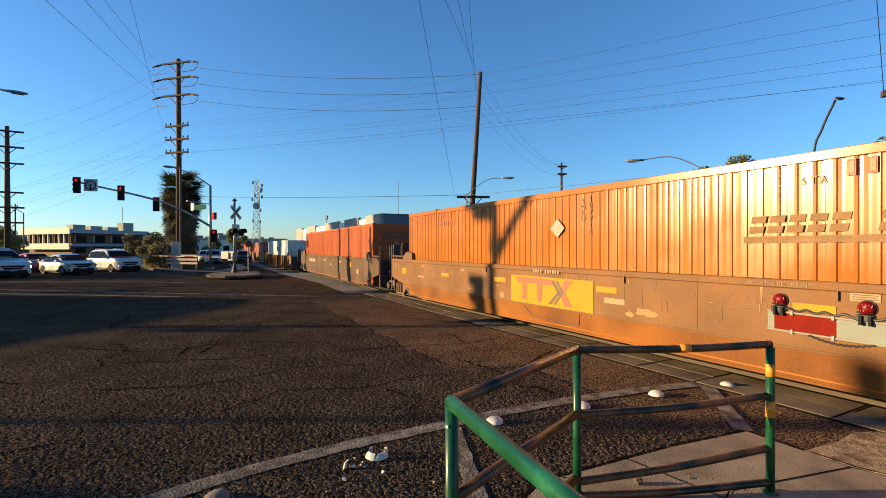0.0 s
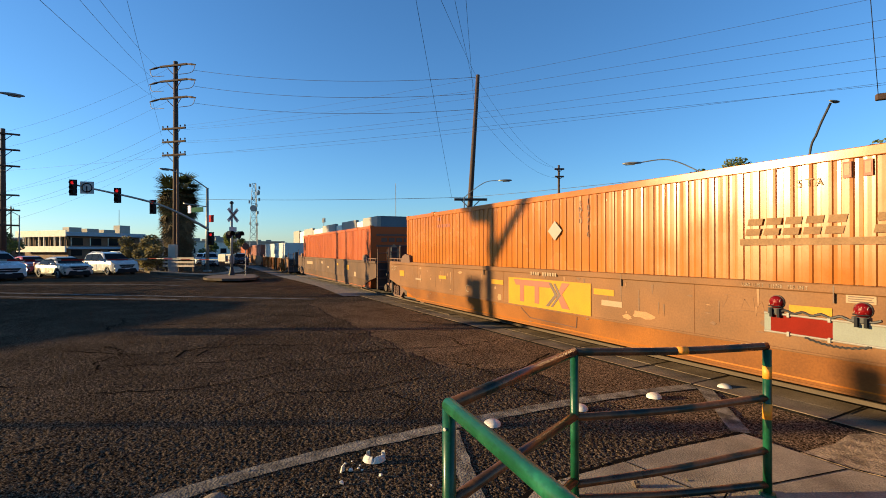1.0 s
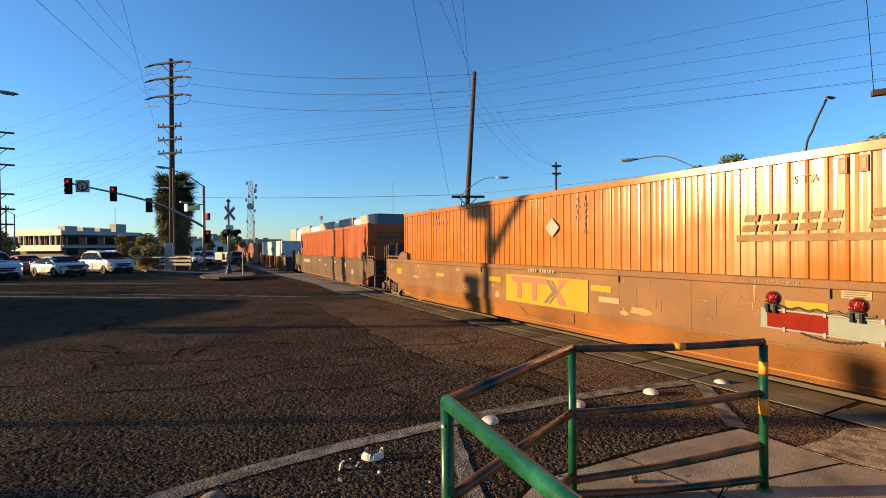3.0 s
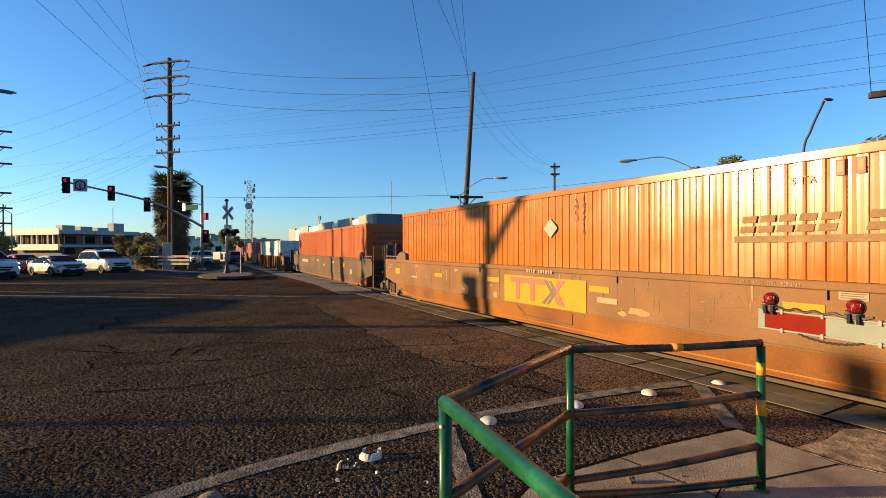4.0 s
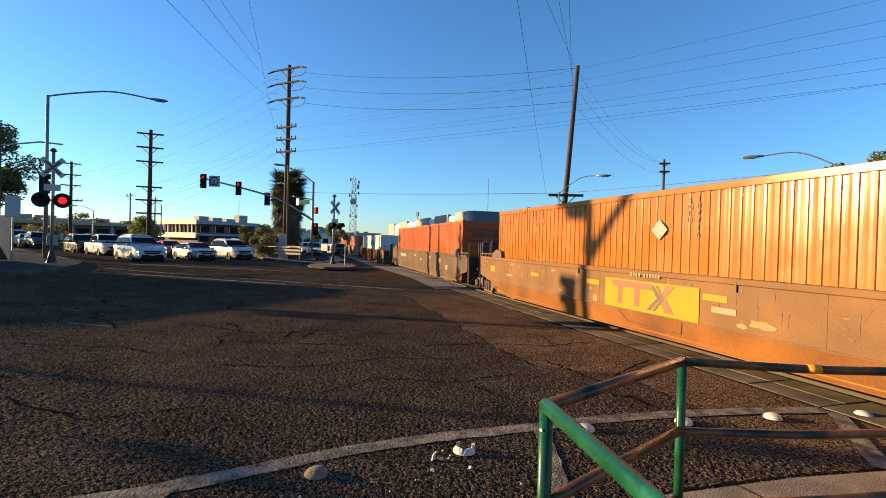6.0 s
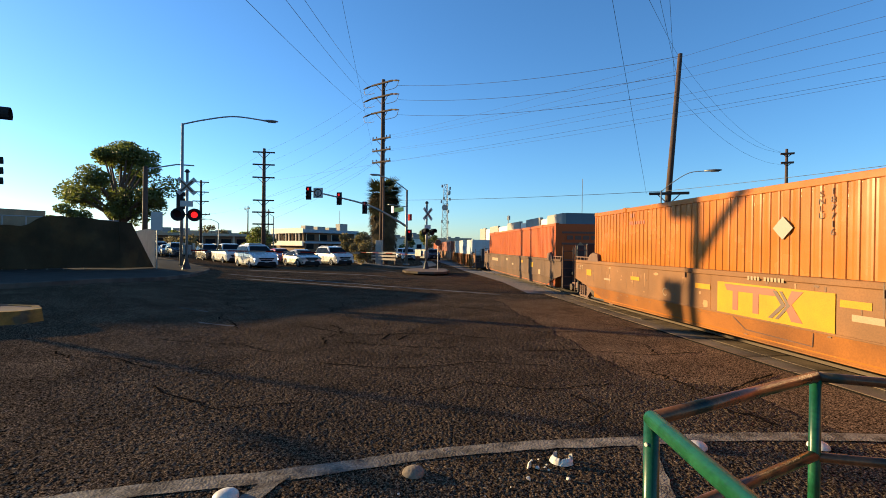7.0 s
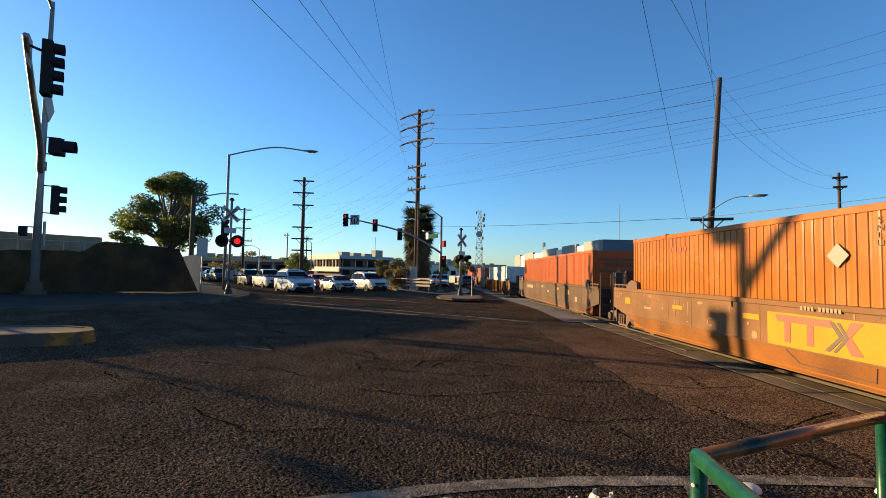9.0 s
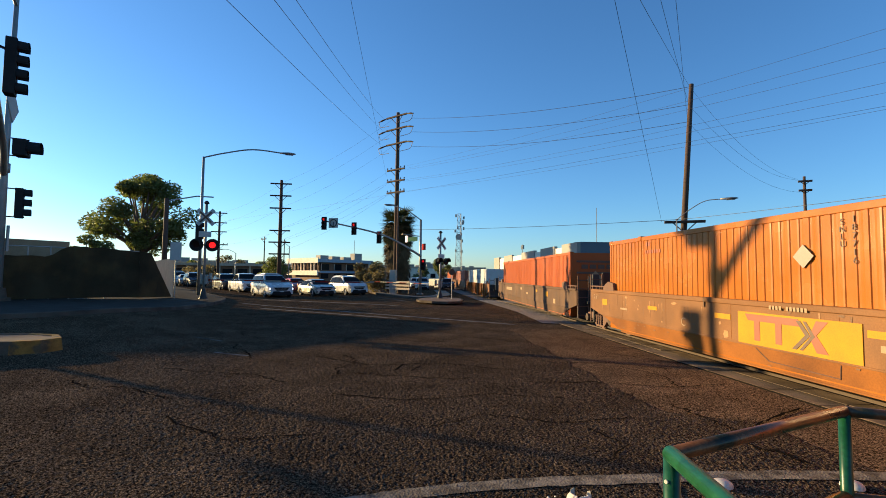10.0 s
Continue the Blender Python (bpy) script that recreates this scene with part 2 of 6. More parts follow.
    "well_grey": mat("greyed_well_paint", (0.089, 0.050, 0.028), 0.7, 0, 0.2, 1.3, 40, 0.05, 0.003, (0.115, 0.067, 0.039), (0.42, 0.66), spec=0.2),
    "pole_steel": mat("weathered_pole_steel", (0.26, 0.255, 0.24), 0.5, 0.35, 0.15, 3, 60, 0.1),
    "name_mark": mat("faded_brown_marking", (0.23, 0.135, 0.065), 0.8, 0, 0.18, 4, 60, 0.05, spec=0.1),
    "brick_red": mat("red_pavers", (0.085, 0.042, 0.030), 0.85, 0, 0.2, 3, 60, 0.3),
}


# ---- helpers ----
def part(name, bm, material, parent=None, label="", at=None, smooth=False):
    """Links a bmesh as one mesh object, under parent where given."""
    me = bpy.data.meshes.new(name)
    bmesh.ops.recalc_face_normals(bm, faces=bm.faces[:])
    bm.to_mesh(me)
    bm.free()
    if smooth:
        me.polygons.foreach_set("use_smooth", [True] * len(me.polygons))
    me.materials.append(M[material] if isinstance(material, str) else material)
    ob = new(name, me)
    if at is not None:
        ob.matrix_basis = at
    if parent is not None:
        ob.parent = parent
    if label:
        tagged(ob, label)
    return ob


def thing(name, label, category, at=None, group="", kind=""):
    """An Empty at a thing's base, which carries its parts."""
    ob = new(name)
    ob.empty_display_size = 0.2
    if at is not None:
        ob.matrix_basis = at
    return tagged(ob, label, category, group, kind)


def hexa(bm, p):
    """A block from eight corners: four below, four above, in the same order."""
    v = [bm.verts.new(q) for q in p]
    for f in ((3, 2, 1, 0), (4, 5, 6, 7), (0, 1, 5, 4), (1, 2, 6, 5), (2, 3, 7, 6), (3, 0, 4, 7)):
        bm.faces.new([v[k] for k in f])
    return v


def box(x0, x1, y0, y1, z0, z1, bevel=0.0, bm=None, seg=2):
    b = bmesh.new()
    hexa(b, [(x0, y0, z0), (x1, y0, z0), (x1, y1, z0), (x0, y1, z0), (x0, y0, z1), (x1, y0, z1), (x1, y1, z1), (x0, y1, z1)])
    if bevel:
        bmesh.ops.bevel(b, geom=b.edges[:], offset=bevel, segments=seg, affect="EDGES", profile=0.6)
    return merge(bm, b)


def merge(bm, b):
    """Adds b to bm, where there is one."""
    if bm is None:
        return b
    me = bpy.data.meshes.new("tmp")
    b.to_mesh(me)
    b.free()
    bm.from_mesh(me)
    bpy.data.meshes.remove(me)
    return bm


def tube(points, radii, n=10, bm=None, caps=True):
    """A round bar along the points, with a radius for each."""
    bm = bm or bmesh.new()
    pts = [Vector(p) for p in points]
    if isinstance(radii, (int, float)):
        radii = [radii] * len(pts)
    rings, side = [], None
    for k, p in enumerate(pts):
        d = (pts[min(k + 1, len(pts) - 1)] - pts[max(k - 1, 0)]).normalized()
        if side is None:
            side = d.orthogonal().normalized()
        side = (side - d * side.dot(d)).normalized()
        up = d.cross(side)
        rings.append([bm.verts.new(p + (side * math.cos(2 * math.pi * a / n) + up * math.sin(2 * math.pi * a / n)) * radii[k]) for a in range(n)])
    for a, b in zip(rings, rings[1:]):
        for k in range(n):
            bm.faces.new((a[k], a[(k + 1) % n], b[(k + 1) % n], b[k]))
    if caps:
        bm.faces.new(rings[0][::-1])
        bm.faces.new(rings[-1])
    return bm


def prism(outline, y0, y1, bm=None, axis="y"):
    """A plate of that outline (x, z), from y0 to y1; axis x: outline (y, z); axis z: outline (x, y)."""
    bm = bm or bmesh.new()

    def at(u, v, w):
        return (u, w, v) if axis == "y" else (w, u, v) if axis == "x" else (u, v, w)

    a = [bm.verts.new(at(u, v, y0)) for u, v in outline]
    b = [bm.verts.new(at(u, v, y1)) for u, v in outline]
    bm.faces.new(a)
    bm.faces.new(b[::-1])
    n = len(a)
    for k in range(n):
        bm.faces.new((a[k], b[k], b[(k + 1) % n], a[(k + 1) % n]))
    return bm


def disc(r, depth, n=20, at=(0, 0, 0), bm=None):
    """A round plate that faces -y."""
    x, y, z = at
    return prism([(x + r * math.cos(2 * math.pi * k / n), z + r * math.sin(2 * math.pi * k / n)) for k in range(n)], y, y + depth, bm)


def arc(points, k=8):
    """A smooth line through the points."""
    out = []
    p = [Vector(q) for q in points]
    p = [2 * p[0] - p[1]] + p + [2 * p[-1] - p[-2]]
    for a, b, c, d in zip(p, p[1:], p[2:], p[3:]):
        for i in range(k):
            t = i / k
            out.append(0.5 * (2 * b + (c - a) * t + (2 * a - 5 * b + 4 * c - d) * t * t + (3 * b - a - 3 * c + d) * t ** 3))
    return out + [p[-2]]


def smooth_step(v, a, b):
    q = min(1.0, max(0.0, (v - a) / (b - a)))
    return q * q * (3 - 2 * q)


def ground_z(x, y):
    """The road climbs gently towards the corner beyond the median, and the track falls away."""
    r, az = math.hypot(x, y), math.degrees(math.atan2(x, y))
    az = az - 360 if az > 60 else az
    fall = 0.3 * smooth_step(r, 20, 45) * smooth_step(az, -33, -25) * (1 - smooth_step(az, 20, 50))
    return 0.41 * smooth_step(r, 4, 21) * smooth_step(-az, 44, 60) * (1 - smooth_step(-az, 100, 125)) - fall


def wire(a, b, sag, r=0.014, name="overhead_wire", label="thin dark overhead utility wire against the sky", group="overhead wires"):
    a, b = Vector(a), Vector(b)
    pts = [a.lerp(b, k / 24) - Vector((0, 0, 4 * sag * (k / 24) * (1 - k / 24))) for k in range(25)]
    return tagged(part(name, tube(pts, 0.72 * r, 5), "cable"), label, "wire", group)


TRACK = -61.74  # the track's heading
U, V = Vector((0.4736, -0.8807, 0)), Vector((0.8807, 0.4736, 0))  # along the track towards the camera, and across it, away from the camera


def tr(x, y, z):
    """A place by metres along and across the near straight of the track."""
    return U * x + V * y + Vector((0, 0, z))


# ---- ground, road and track ----
def ground():
    """One sheet to the horizon, in rings round the crossing."""
    bm = bmesh.new()
    radii = [0.0, 1, 2, 3, 4, 5, 6, 7, 8, 9, 10, 11.5, 13, 15, 17, 20, 24, 28, 33, 40, 50, 65, 90, 130, 200, 350, 700, 1500, 3500]
    n, rings = 120, []
    mid = bm.verts.new((0, 0, -0.03))
    for r in radii[1:]:
        ring = []
        for k in range(n):
            x, y = r * math.sin(2 * math.pi * k / n), r * math.cos(2 * math.pi * k / n)
            ring.append(bm.verts.new((x, y, ground_z(x, y) - 0.03 * (1 - smooth_step(r, 26, 30)))))
        rings.append(ring)
    for k in range(n):
        bm.faces.new((mid, rings[0][(k + 1) % n], rings[0][k]))
    for a, b in zip(rings, rings[1:]):
        for k in range(n):
            bm.faces.new((a[k], a[(k + 1) % n], b[(k + 1) % n], b[k]))
    return tagged(part("ground", bm, "asphalt", smooth=True), "dark weathered asphalt of a wide street crossing", "road", kind="structure")


def ribbon(name, line, width, material, label, category, lift=0.005, parent=None, kind="structure", ragged=0.0, step=0.12):
    """A thin strip that lies on the ground along a line."""
    pts = [Vector((p[0], p[1], 0)) for p in line]
    dense = []
    for a, b in zip(pts, pts[1:]):
        m = max(1, int((b - a).length / step))
        dense += [a.lerp(b, i / m) for i in range(m)]
    dense.append(pts[-1])
    bm, last = bmesh.new(), None
    rnd = random.Random(len(dense) * 7 + int(width * 1000))
    for k, p in enumerate(dense):
        d = (dense[min(k + 1, len(dense) - 1)] - dense[max(k - 1, 0)]).normalized()
        s = Vector((-d.y, d.x, 0))
        row = []
        for w in (-width / 2, width / 2):
            q = p + s * (w + rnd.uniform(-ragged, ragged))
            row.append(bm.verts.new((q.x, q.y, ground_z(q.x, q.y) + lift)))
        if last:
            bm.faces.new((last[0], last[1], row[1], row[0]))
        last = row
    ob = part(name, bm, material, parent)
    return ob if parent else tagged(ob, label, category, kind=kind)


def road_relief():
    """The worn stones and pits of the crossing's asphalt, in one sheet that runs out under the far road."""
    rng = np.random.default_rng(5)
    table = rng.random((512, 512))

    def value(x, y, cell):
        gx, gy = x / cell + 4096, y / cell + 4096
        ix, iy = np.floor(gx).astype(int), np.floor(gy).astype(int)
        fx, fy = gx - ix, gy - iy
        fx, fy = fx * fx * (3 - 2 * fx), fy * fy * (3 - 2 * fy)
        a, b = table[ix % 512, iy % 512], table[(ix + 1) % 512, iy % 512]
        c, d = table[ix % 512, (iy + 1) % 512], table[(ix + 1) % 512, (iy + 1) % 512]
        return (a * (1 - fx) + b * fx) * (1 - fy) + (c * (1 - fx) + d * fx) * fy

    def step(v, a, b):
        q = np.clip((v - a) / (b - a), 0, 1)
        return q * q * (3 - 2 * q)

    az = np.radians(np.arange(-74.0, 47.0, 0.125))
    rad = 1.9 * np.exp(np.arange(0.0, math.log(29.0 / 1.9), 0.0037))
    A_, R_ = np.meshgrid(az, rad)
    x, y = R_ * np.sin(A_), R_ * np.cos(A_)
    deg = np.degrees(A_)
    z = 0.41 * step(R_, 4, 21) * step(-deg, 44, 60) - 0.3 * step(R_, 20, 45) * step(deg, -33, -25) * (1 - step(deg, 20, 50))
    h = 0.50 * value(x, y, 0.0155) + 0.26 * value(x, y, 0.036) + 0.24 * value(x + 3.1, y, 0.009)
    wear = 0.7 + 0.6 * value(x, y, 1.3)
    pit = np.clip((0.475 - h) / 0.11, 0, 1)
    z = z + wear * (-0.0085 * pit + 0.0030 * (h - 0.5)) - 0.02 * step(R_, 25, 29)
    across, run = 0.8807 * x + 0.4736 * y, 0.4736 * x - 0.8807 * y
    z = z - 0.02 * ((across > 3.45 + 0.95 * step(run, -6.3, -5.6) + 0.22 * (value(x, y, 0.7) - 0.5) + 0.08 * value(x, y, 0.11)) & (across < 8.4) & (run > -15.9) & (run < -1.05))
    ny, nx = x.shape
    idx = np.arange(nx * ny).reshape(ny, nx)
    quads = np.stack([idx[:-1, :-1], idx[1:, :-1], idx[1:, 1:], idx[:-1, 1:]], -1)[..., ::-1].reshape(-1, 4)
    me = bpy.data.meshes.new("road_surface")
    me.vertices.add(nx * ny)
    me.vertices.foreach_set("co", np.stack([x, y, z], -1).astype(np.float32).ravel())
    me.loops.add(quads.size)
    me.loops.foreach_set("vertex_index", quads.astype(np.int32).ravel())
    me.polygons.add(len(quads))
    me.polygons.foreach_set("loop_start", np.arange(0, quads.size, 4, dtype=np.int32))
    me.update(calc_edges=True)
    me.materials.append(M["asphalt"])
    return tagged(new("road_surface", me), "coarse worn asphalt with dark pits between its stones", "road", kind="structure")


ground()
road_relief()
edge_line = [(-9.0, -2.9), (-6.0, -0.1), (-3.66, 2.06), (-2.59, 2.88), (-1.69, 3.66), (-0.9, 4.22), (-0.02, 4.70), (0.7, 5.11), (1.43, 5.46), (2.4, 5.83), (3.38, 6.13), (3.75, 6.22)]
ribbon("road_marking", [tuple(p[:2]) for p in arc([(x, y, 0) for x, y in edge_line], 4)], 0.19, "paint", "worn white edge line painted on asphalt", "road marking", 0.0060, ragged=0.010)
ribbon("road_marking", [(3.42, 6.1), (2.94, 4.56)], 0.17, "paint", "worn white diagonal stripe beside the edge line", "road marking", 0.0085, ragged=0.008)
ribbon("road_marking", [(0.10, 4.65), (0.24, 3.4), (0.34, 2.6)], 0.15, "paint", "worn white diagonal stripe beside the edge line", "road marking", 0.0085, ragged=0.008)
ribbon("road_marking", [(-2.55, 2.90), (-2.48, 1.7)], 0.15, "paint", "worn white diagonal stripe beside the edge line", "road marking", 0.0085, ragged=0.008)
for k, (a, b, w) in enumerate([((-22.0, 20.8), (-4.6, 17.2), 0.34), ((-18.4, 18.6), (-9.6, 17.2), 0.30), ((-24.6, 24.9), (-13.6, 24.6), 0.45), ((-20.0, 32.8), (-16.2, 30.8), 0.3)]):
    ribbon("road_marking", [a, b], w, "paint_old", "faded white crossing line on asphalt", "road marking", 0.006, ragged=0.02)
for x, y, a in ((-8.9, 7.6, 80), (-11.0, 8.8, 85)):
    ribbon("road_marking", [(x, y), (x + 0.9 * math.sin(radians(a)), y + 0.9 * math.cos(radians(a)))], 0.1, "paint_old", "short faded white lane dash", "road marking", 0.006)

# smoother strip of paving beside the track, concrete crossing panels, rails
T = pose(0, 0, 0, 0, 0, TRACK)


def slab(name, x0, x1, y0, y1, z0, z1, material, label, category, bevel=0.01):
    return tagged(part(name, box(x0, x1, y0, y1, z0, z1, bevel, seg=1), material, at=T), label, category, kind="structure")


slab("road_patch", -16.0, -1.0, 3.2, 5.85, -0.05, -0.007, "patch", "smoother brown asphalt strip along the crossing", "road", 0)
FAR = [(9.0, 0.0), (-1.0, 0.0), (-17.5, 0.0), (-23.5, 0.45), (-32.0, 0.72), (-46.0, 1.15), (-60.0, 1.2), (-110.0, 1.2), (-220.0, 1.0)]


def rail(offset, name="rail"):
    line = arc([tr(x, offset + y, 0.0) for x, y in FAR], 6)
    bm = bmesh.new()
    shape = [(-0.034, 0.0), (0.034, 0.0), (0.022, 0.04), (0.022, 0.058), (-0.022, 0.058), (-0.022, 0.04)]
    last = None
    for k, p in enumerate(line):
        d = (line[min(k + 1, len(line) - 1)] - line[max(k - 1, 0)]).normalized()
        s = Vector((-d.y, d.x, 0))
        row = [bm.verts.new((p.x + s.x * a, p.y + s.y * a, b + ground_z(p.x, p.y))) for a, b in shape]
        if last:
            for i in range(6):
                bm.faces.new((last[i], last[(i + 1) % 6], row[(i + 1) % 6], row[i]))
        last = row
    return tagged(part(name, bm, "rail"), "worn steel rail set in the crossing", "rail", "rails", "structure")


rail(6.83)
rail(8.27)
for k in range(9):
    x0 = -18.5 + 2.44 * k
    slab("crossing_panel", x0, x0 + 2.41, 5.87, 6.265, -0.05, 0.014 + 0.003 * ((k + 2) % 3), "panel", "narrow weathered concrete crossing panel", "crossing panel", 0.003)
    slab("crossing_panel", x0, x0 + 2.41, 6.30, 6.70, -0.05, 0.014 + 0.003 * (k % 3), "panel", "weathered concrete crossing panel beside the rail", "crossing panel", 0.003)
    slab("crossing_panel", x0, x0 + 2.41, 6.96, 8.14, -0.05, 0.014 + 0.003 * ((k + 1) % 3), "panel", "weathered concrete crossing panel between the rails", "crossing panel", 0.006)
for y0, y1 in ((6.255, 6.31), (6.695, 6.78), (5.845, 5.875)):
    slab("panel_joint", -18.5, 3.4, y0, y1, -0.05, 0.011, "crack", "dark filled joint along the crossing panels", "seam", 0)
ribbon("ballast", [tuple(tr(x, 7.55 + y, 0)[:2]) for x, y in FAR[2:]], 4.6, "ballast", "brown stone ballast under the track", "ballast", 0.02, step=2.0)

# pavement where the camera stands
def pavement(name, outline, top, material, label):
    return tagged(part(name, prism(outline, -0.05, top, axis="z"), material), label, "pavement", kind="structure")


walkway = pavement("pavement", [(0.75, 3.55), (2.06, 4.18), (2.94, 4.52), (3.30, 3.78), (3.9, 3.2), (6.0, 1.4), (6.0, -6.0), (-6.0, -6.0), (-4.6, -1.6), (-1.4, 1.3), (0.2, 2.75)], 0.012, "concrete", "worn concrete pavement with joints and litter")
ribbon("joint", [(1.55, 3.93), (2.15, 3.1), (3.2, 1.6)], 0.012, "crack", "", "", 0.0165, walkway)
ribbon("joint", [(2.1, 3.42), (3.30, 3.78)], 0.014, "crack", "", "", 0.0165, walkway)
ribbon("joint", [(1.0, 2.2), (2.1, 3.42)], 0.012, "crack", "", "", 0.0165, walkway)
ribbon("joint", [(0.2, 2.79), (0.75, 3.59), (2.05, 4.215), (2.93, 4.56)], 0.035, "crack", "", "", 0.0075, walkway, ragged=0.016, step=0.04)
ribbon("joint", [(2.97, 4.5), (3.33, 3.79), (3.95, 3.2)], 0.016, "crack", "", "", 0.0155, walkway, ragged=0.006, step=0.04)
tagged(part("pebble_strip", prism([(3.16, 4.10), (3.33, 3.82), (4.9, 2.3), (5.7, 2.4), (5.2, 3.3), (4.3, 4.52), (3.95, 4.5), (3.60, 4.27)], -0.02, 0.010, axis="z"), mat("exposed_aggregate", (0.34, 0.25, 0.155), 0.95, 0, 0.3, 9, 46, 1.0, 0.03, (0.20, 0.145, 0.095), (0.48, 0.6), spec=0.03)), "rough exposed pebble concrete strip beside the track", "pavement", kind="structure")


# ---- train ----
def ribbed_side(x0, x1, z0, z1, pitch=0.184, depth=0.014, y=0.0):
    """A corrugated steel wall whose outer face lies at y, seen from -y."""
    bm, xs = bmesh.new(), []
    n = max(1, round((x1 - x0) / pitch))
    w = (x1 - x0) / n
    rr = random.Random(n)
    for k in range(n):
        a = x0 + k * w
        bow, tip = rr.uniform(0.0, 0.004), rr.uniform(-0.0016, 0.0016)
        xs += [(a, y + tip), (a + 0.16 * w, y - bow * 0.6), (a + 0.36 * w, y - bow * 0.7), (a + 0.52 * w, y - tip), (a + 0.58 * w, y + depth), (a + 0.76 * w, y + depth - rr.uniform(-0.002, 0.002)), (a + 0.94 * w, y + depth)]
    xs.append((x1, y))
    low = [bm.verts.new((a, b, z0)) for a, b in xs]
    top = [bm.verts.new((a, b, z1)) for a, b in xs]
    for k in range(len(xs) - 1):
        bm.faces.new((low[k], low[k + 1], top[k + 1], top[k]))
    return bm


def container(at, length, material, label, ribs=True, top=2.86):
    """A box container that sits in a well car; x from its far end, y = 0 on its near side."""
    c = thing("container", label, "container", at, "containers on the train")
    z0, wd = 0.32, 2.42
    part("core", box(0.05, length - 0.05, 0.055, wd, z0, top - 0.02), material, c)
    if ribs:
        for a, b in ((0.10, 1.77), (1.87, length - 1.87), (length - 1.77, length - 0.10)):
            part("side_panel", ribbed_side(a, b, z0 + 0.1, top - 0.10, y=0.018), material, c)
    else:
        part("side_panel", box(0.1, length - 0.1, 0.02, 0.06, z0 + 0.1, top - 0.1), material, c)
        for k in range(1, 12):
            x = length * k / 12
            part("seam", box(x - 0.012, x + 0.012, 0.012, 0.03, z0 + 0.1, top - 0.1), material, c)
    part("top_rail", box(0.0, length, 0.0, 0.09, top - 0.11, top, 0.008, seg=1), material, c)
    part("bottom_rail", box(0.0, length, 0.0, 0.09, z0, z0 + 0.12), material, c)
    for x in (0.0, 1.77, length - 1.87, length - 0.10):
        part("corner_post", box(x, x + 0.10, 0.002, 0.10, z0, top - 0.005, 0.01, seg=1), material, c)
    for x in (-0.01, length - 0.15):
        part("corner_casting", box(x, x + 0.16, -0.008, 0.15, top - 0.11, top + 0.012, 0.012, seg=1), material, c)
    for x in (1.74, length - 1.90):
        part("stacking_casting", box(x, x + 0.16, -0.02, 0.15, top - 0.10, top + 0.02, 0.012, seg=1), material, c)
    part("end_door", box(length - 0.04, length - 0.012, 0.1, wd - 0.06, z0 + 0.1, top - 0.1), material, c)
    part("end_wall", box(0.012, 0.04, 0.1, wd - 0.06, z0 + 0.1, top - 0.1), material, c)
    return c


def plate(parent, name, x0, z0, x1, z1, material, y=0.0, label="", depth=0.006, bevel=0.0):
    """A flat marking on a near side, proud of it."""
    return part(name, box(min(x0, x1), max(x0, x1), y - depth, y, min(z0, z1), max(z0, z1), bevel, seg=1), material, parent, label)


def lettering(text, height, at, material, parent, name="lettering", label="", stretch=1.0, align="LEFT"):
    """Text as a thin mesh that faces -y."""
    cu = bpy.data.curves.new("text", "FONT")
    cu.body, cu.size, cu.extrude, cu.align_x = text, height, 0.002, align
    tmp = bpy.data.objects.new("text", cu)
    me = bpy.data.meshes.new_from_object(tmp)
    bpy.data.objects.remove(tmp)
    me.transform(Matrix.Diagonal((stretch, 1, 1, 1)))
    me.transform(Matrix.Rotation(radians(90), 4, "X"))
    me.transform(Matrix.Translation(at))
    me.materials.clear()
    me.materials.append(M[material])
    ob = new(name, me)
    ob.parent = parent
    if label:
        tagged(ob, label)
    return ob


def stencil(text, height, at, material, parent, stretch=1.0):
    """A row of stencilled letters, each a part of its own."""
    for k, ch in enumerate(text):
        if ch != " ":
            lettering(ch, height, (at[0] + 0.68 * height * stretch * k, at[1], at[2]), material, parent, "stencil", stretch=stretch)


def truck(parent, x):
    """A two-axle rail truck under the end of a car."""
    frame_bm = prism([(x - 1.15, 0.40), (x - 0.95, 0.62), (x - 0.45, 0.66), (x - 0.3, 0.78), (x + 0.3, 0.78), (x + 0.45, 0.66), (x + 0.95, 0.62), (x + 1.15, 0.40), (x + 0.85, 0.34), (x + 0.5, 0.42), (x + 0.28, 0.22), (x - 0.28, 0.22), (x - 0.5, 0.42), (x - 0.85, 0.34)], 0.16, 0.30)
    part("truck_frame", frame_bm, "rust", parent)
    for dx in (-0.16, 0.0, 0.16):
        z = [0.30 + 0.028 * k for k in range(12)]
        part("spring", tube([(x + dx + 0.012 * math.sin(k * 2.4), 0.15, q) for k, q in enumerate(z)], 0.055, 8), "rust", parent)
    for dx in (-0.88, 0.88):
        for y in (0.66, 2.1):
            w = part("wheel", disc(0.40, 0.11, 28, (x + dx, y, 0.46)), "rust", parent)
            part("tread", disc(0.43, 0.03, 28, (x + dx, y + 0.11 if y < 1 else y - 0.03, 0.46)), "rail", w)
        part("axle", tube([(x + dx, 0.5, 0.46), (x + dx, 2.3, 0.46)], 0.08, 10), "rust", parent)
        part("bearing_cap", disc(0.12, 0.10, 14, (x + dx, 0.08, 0.46)), "rail", parent)


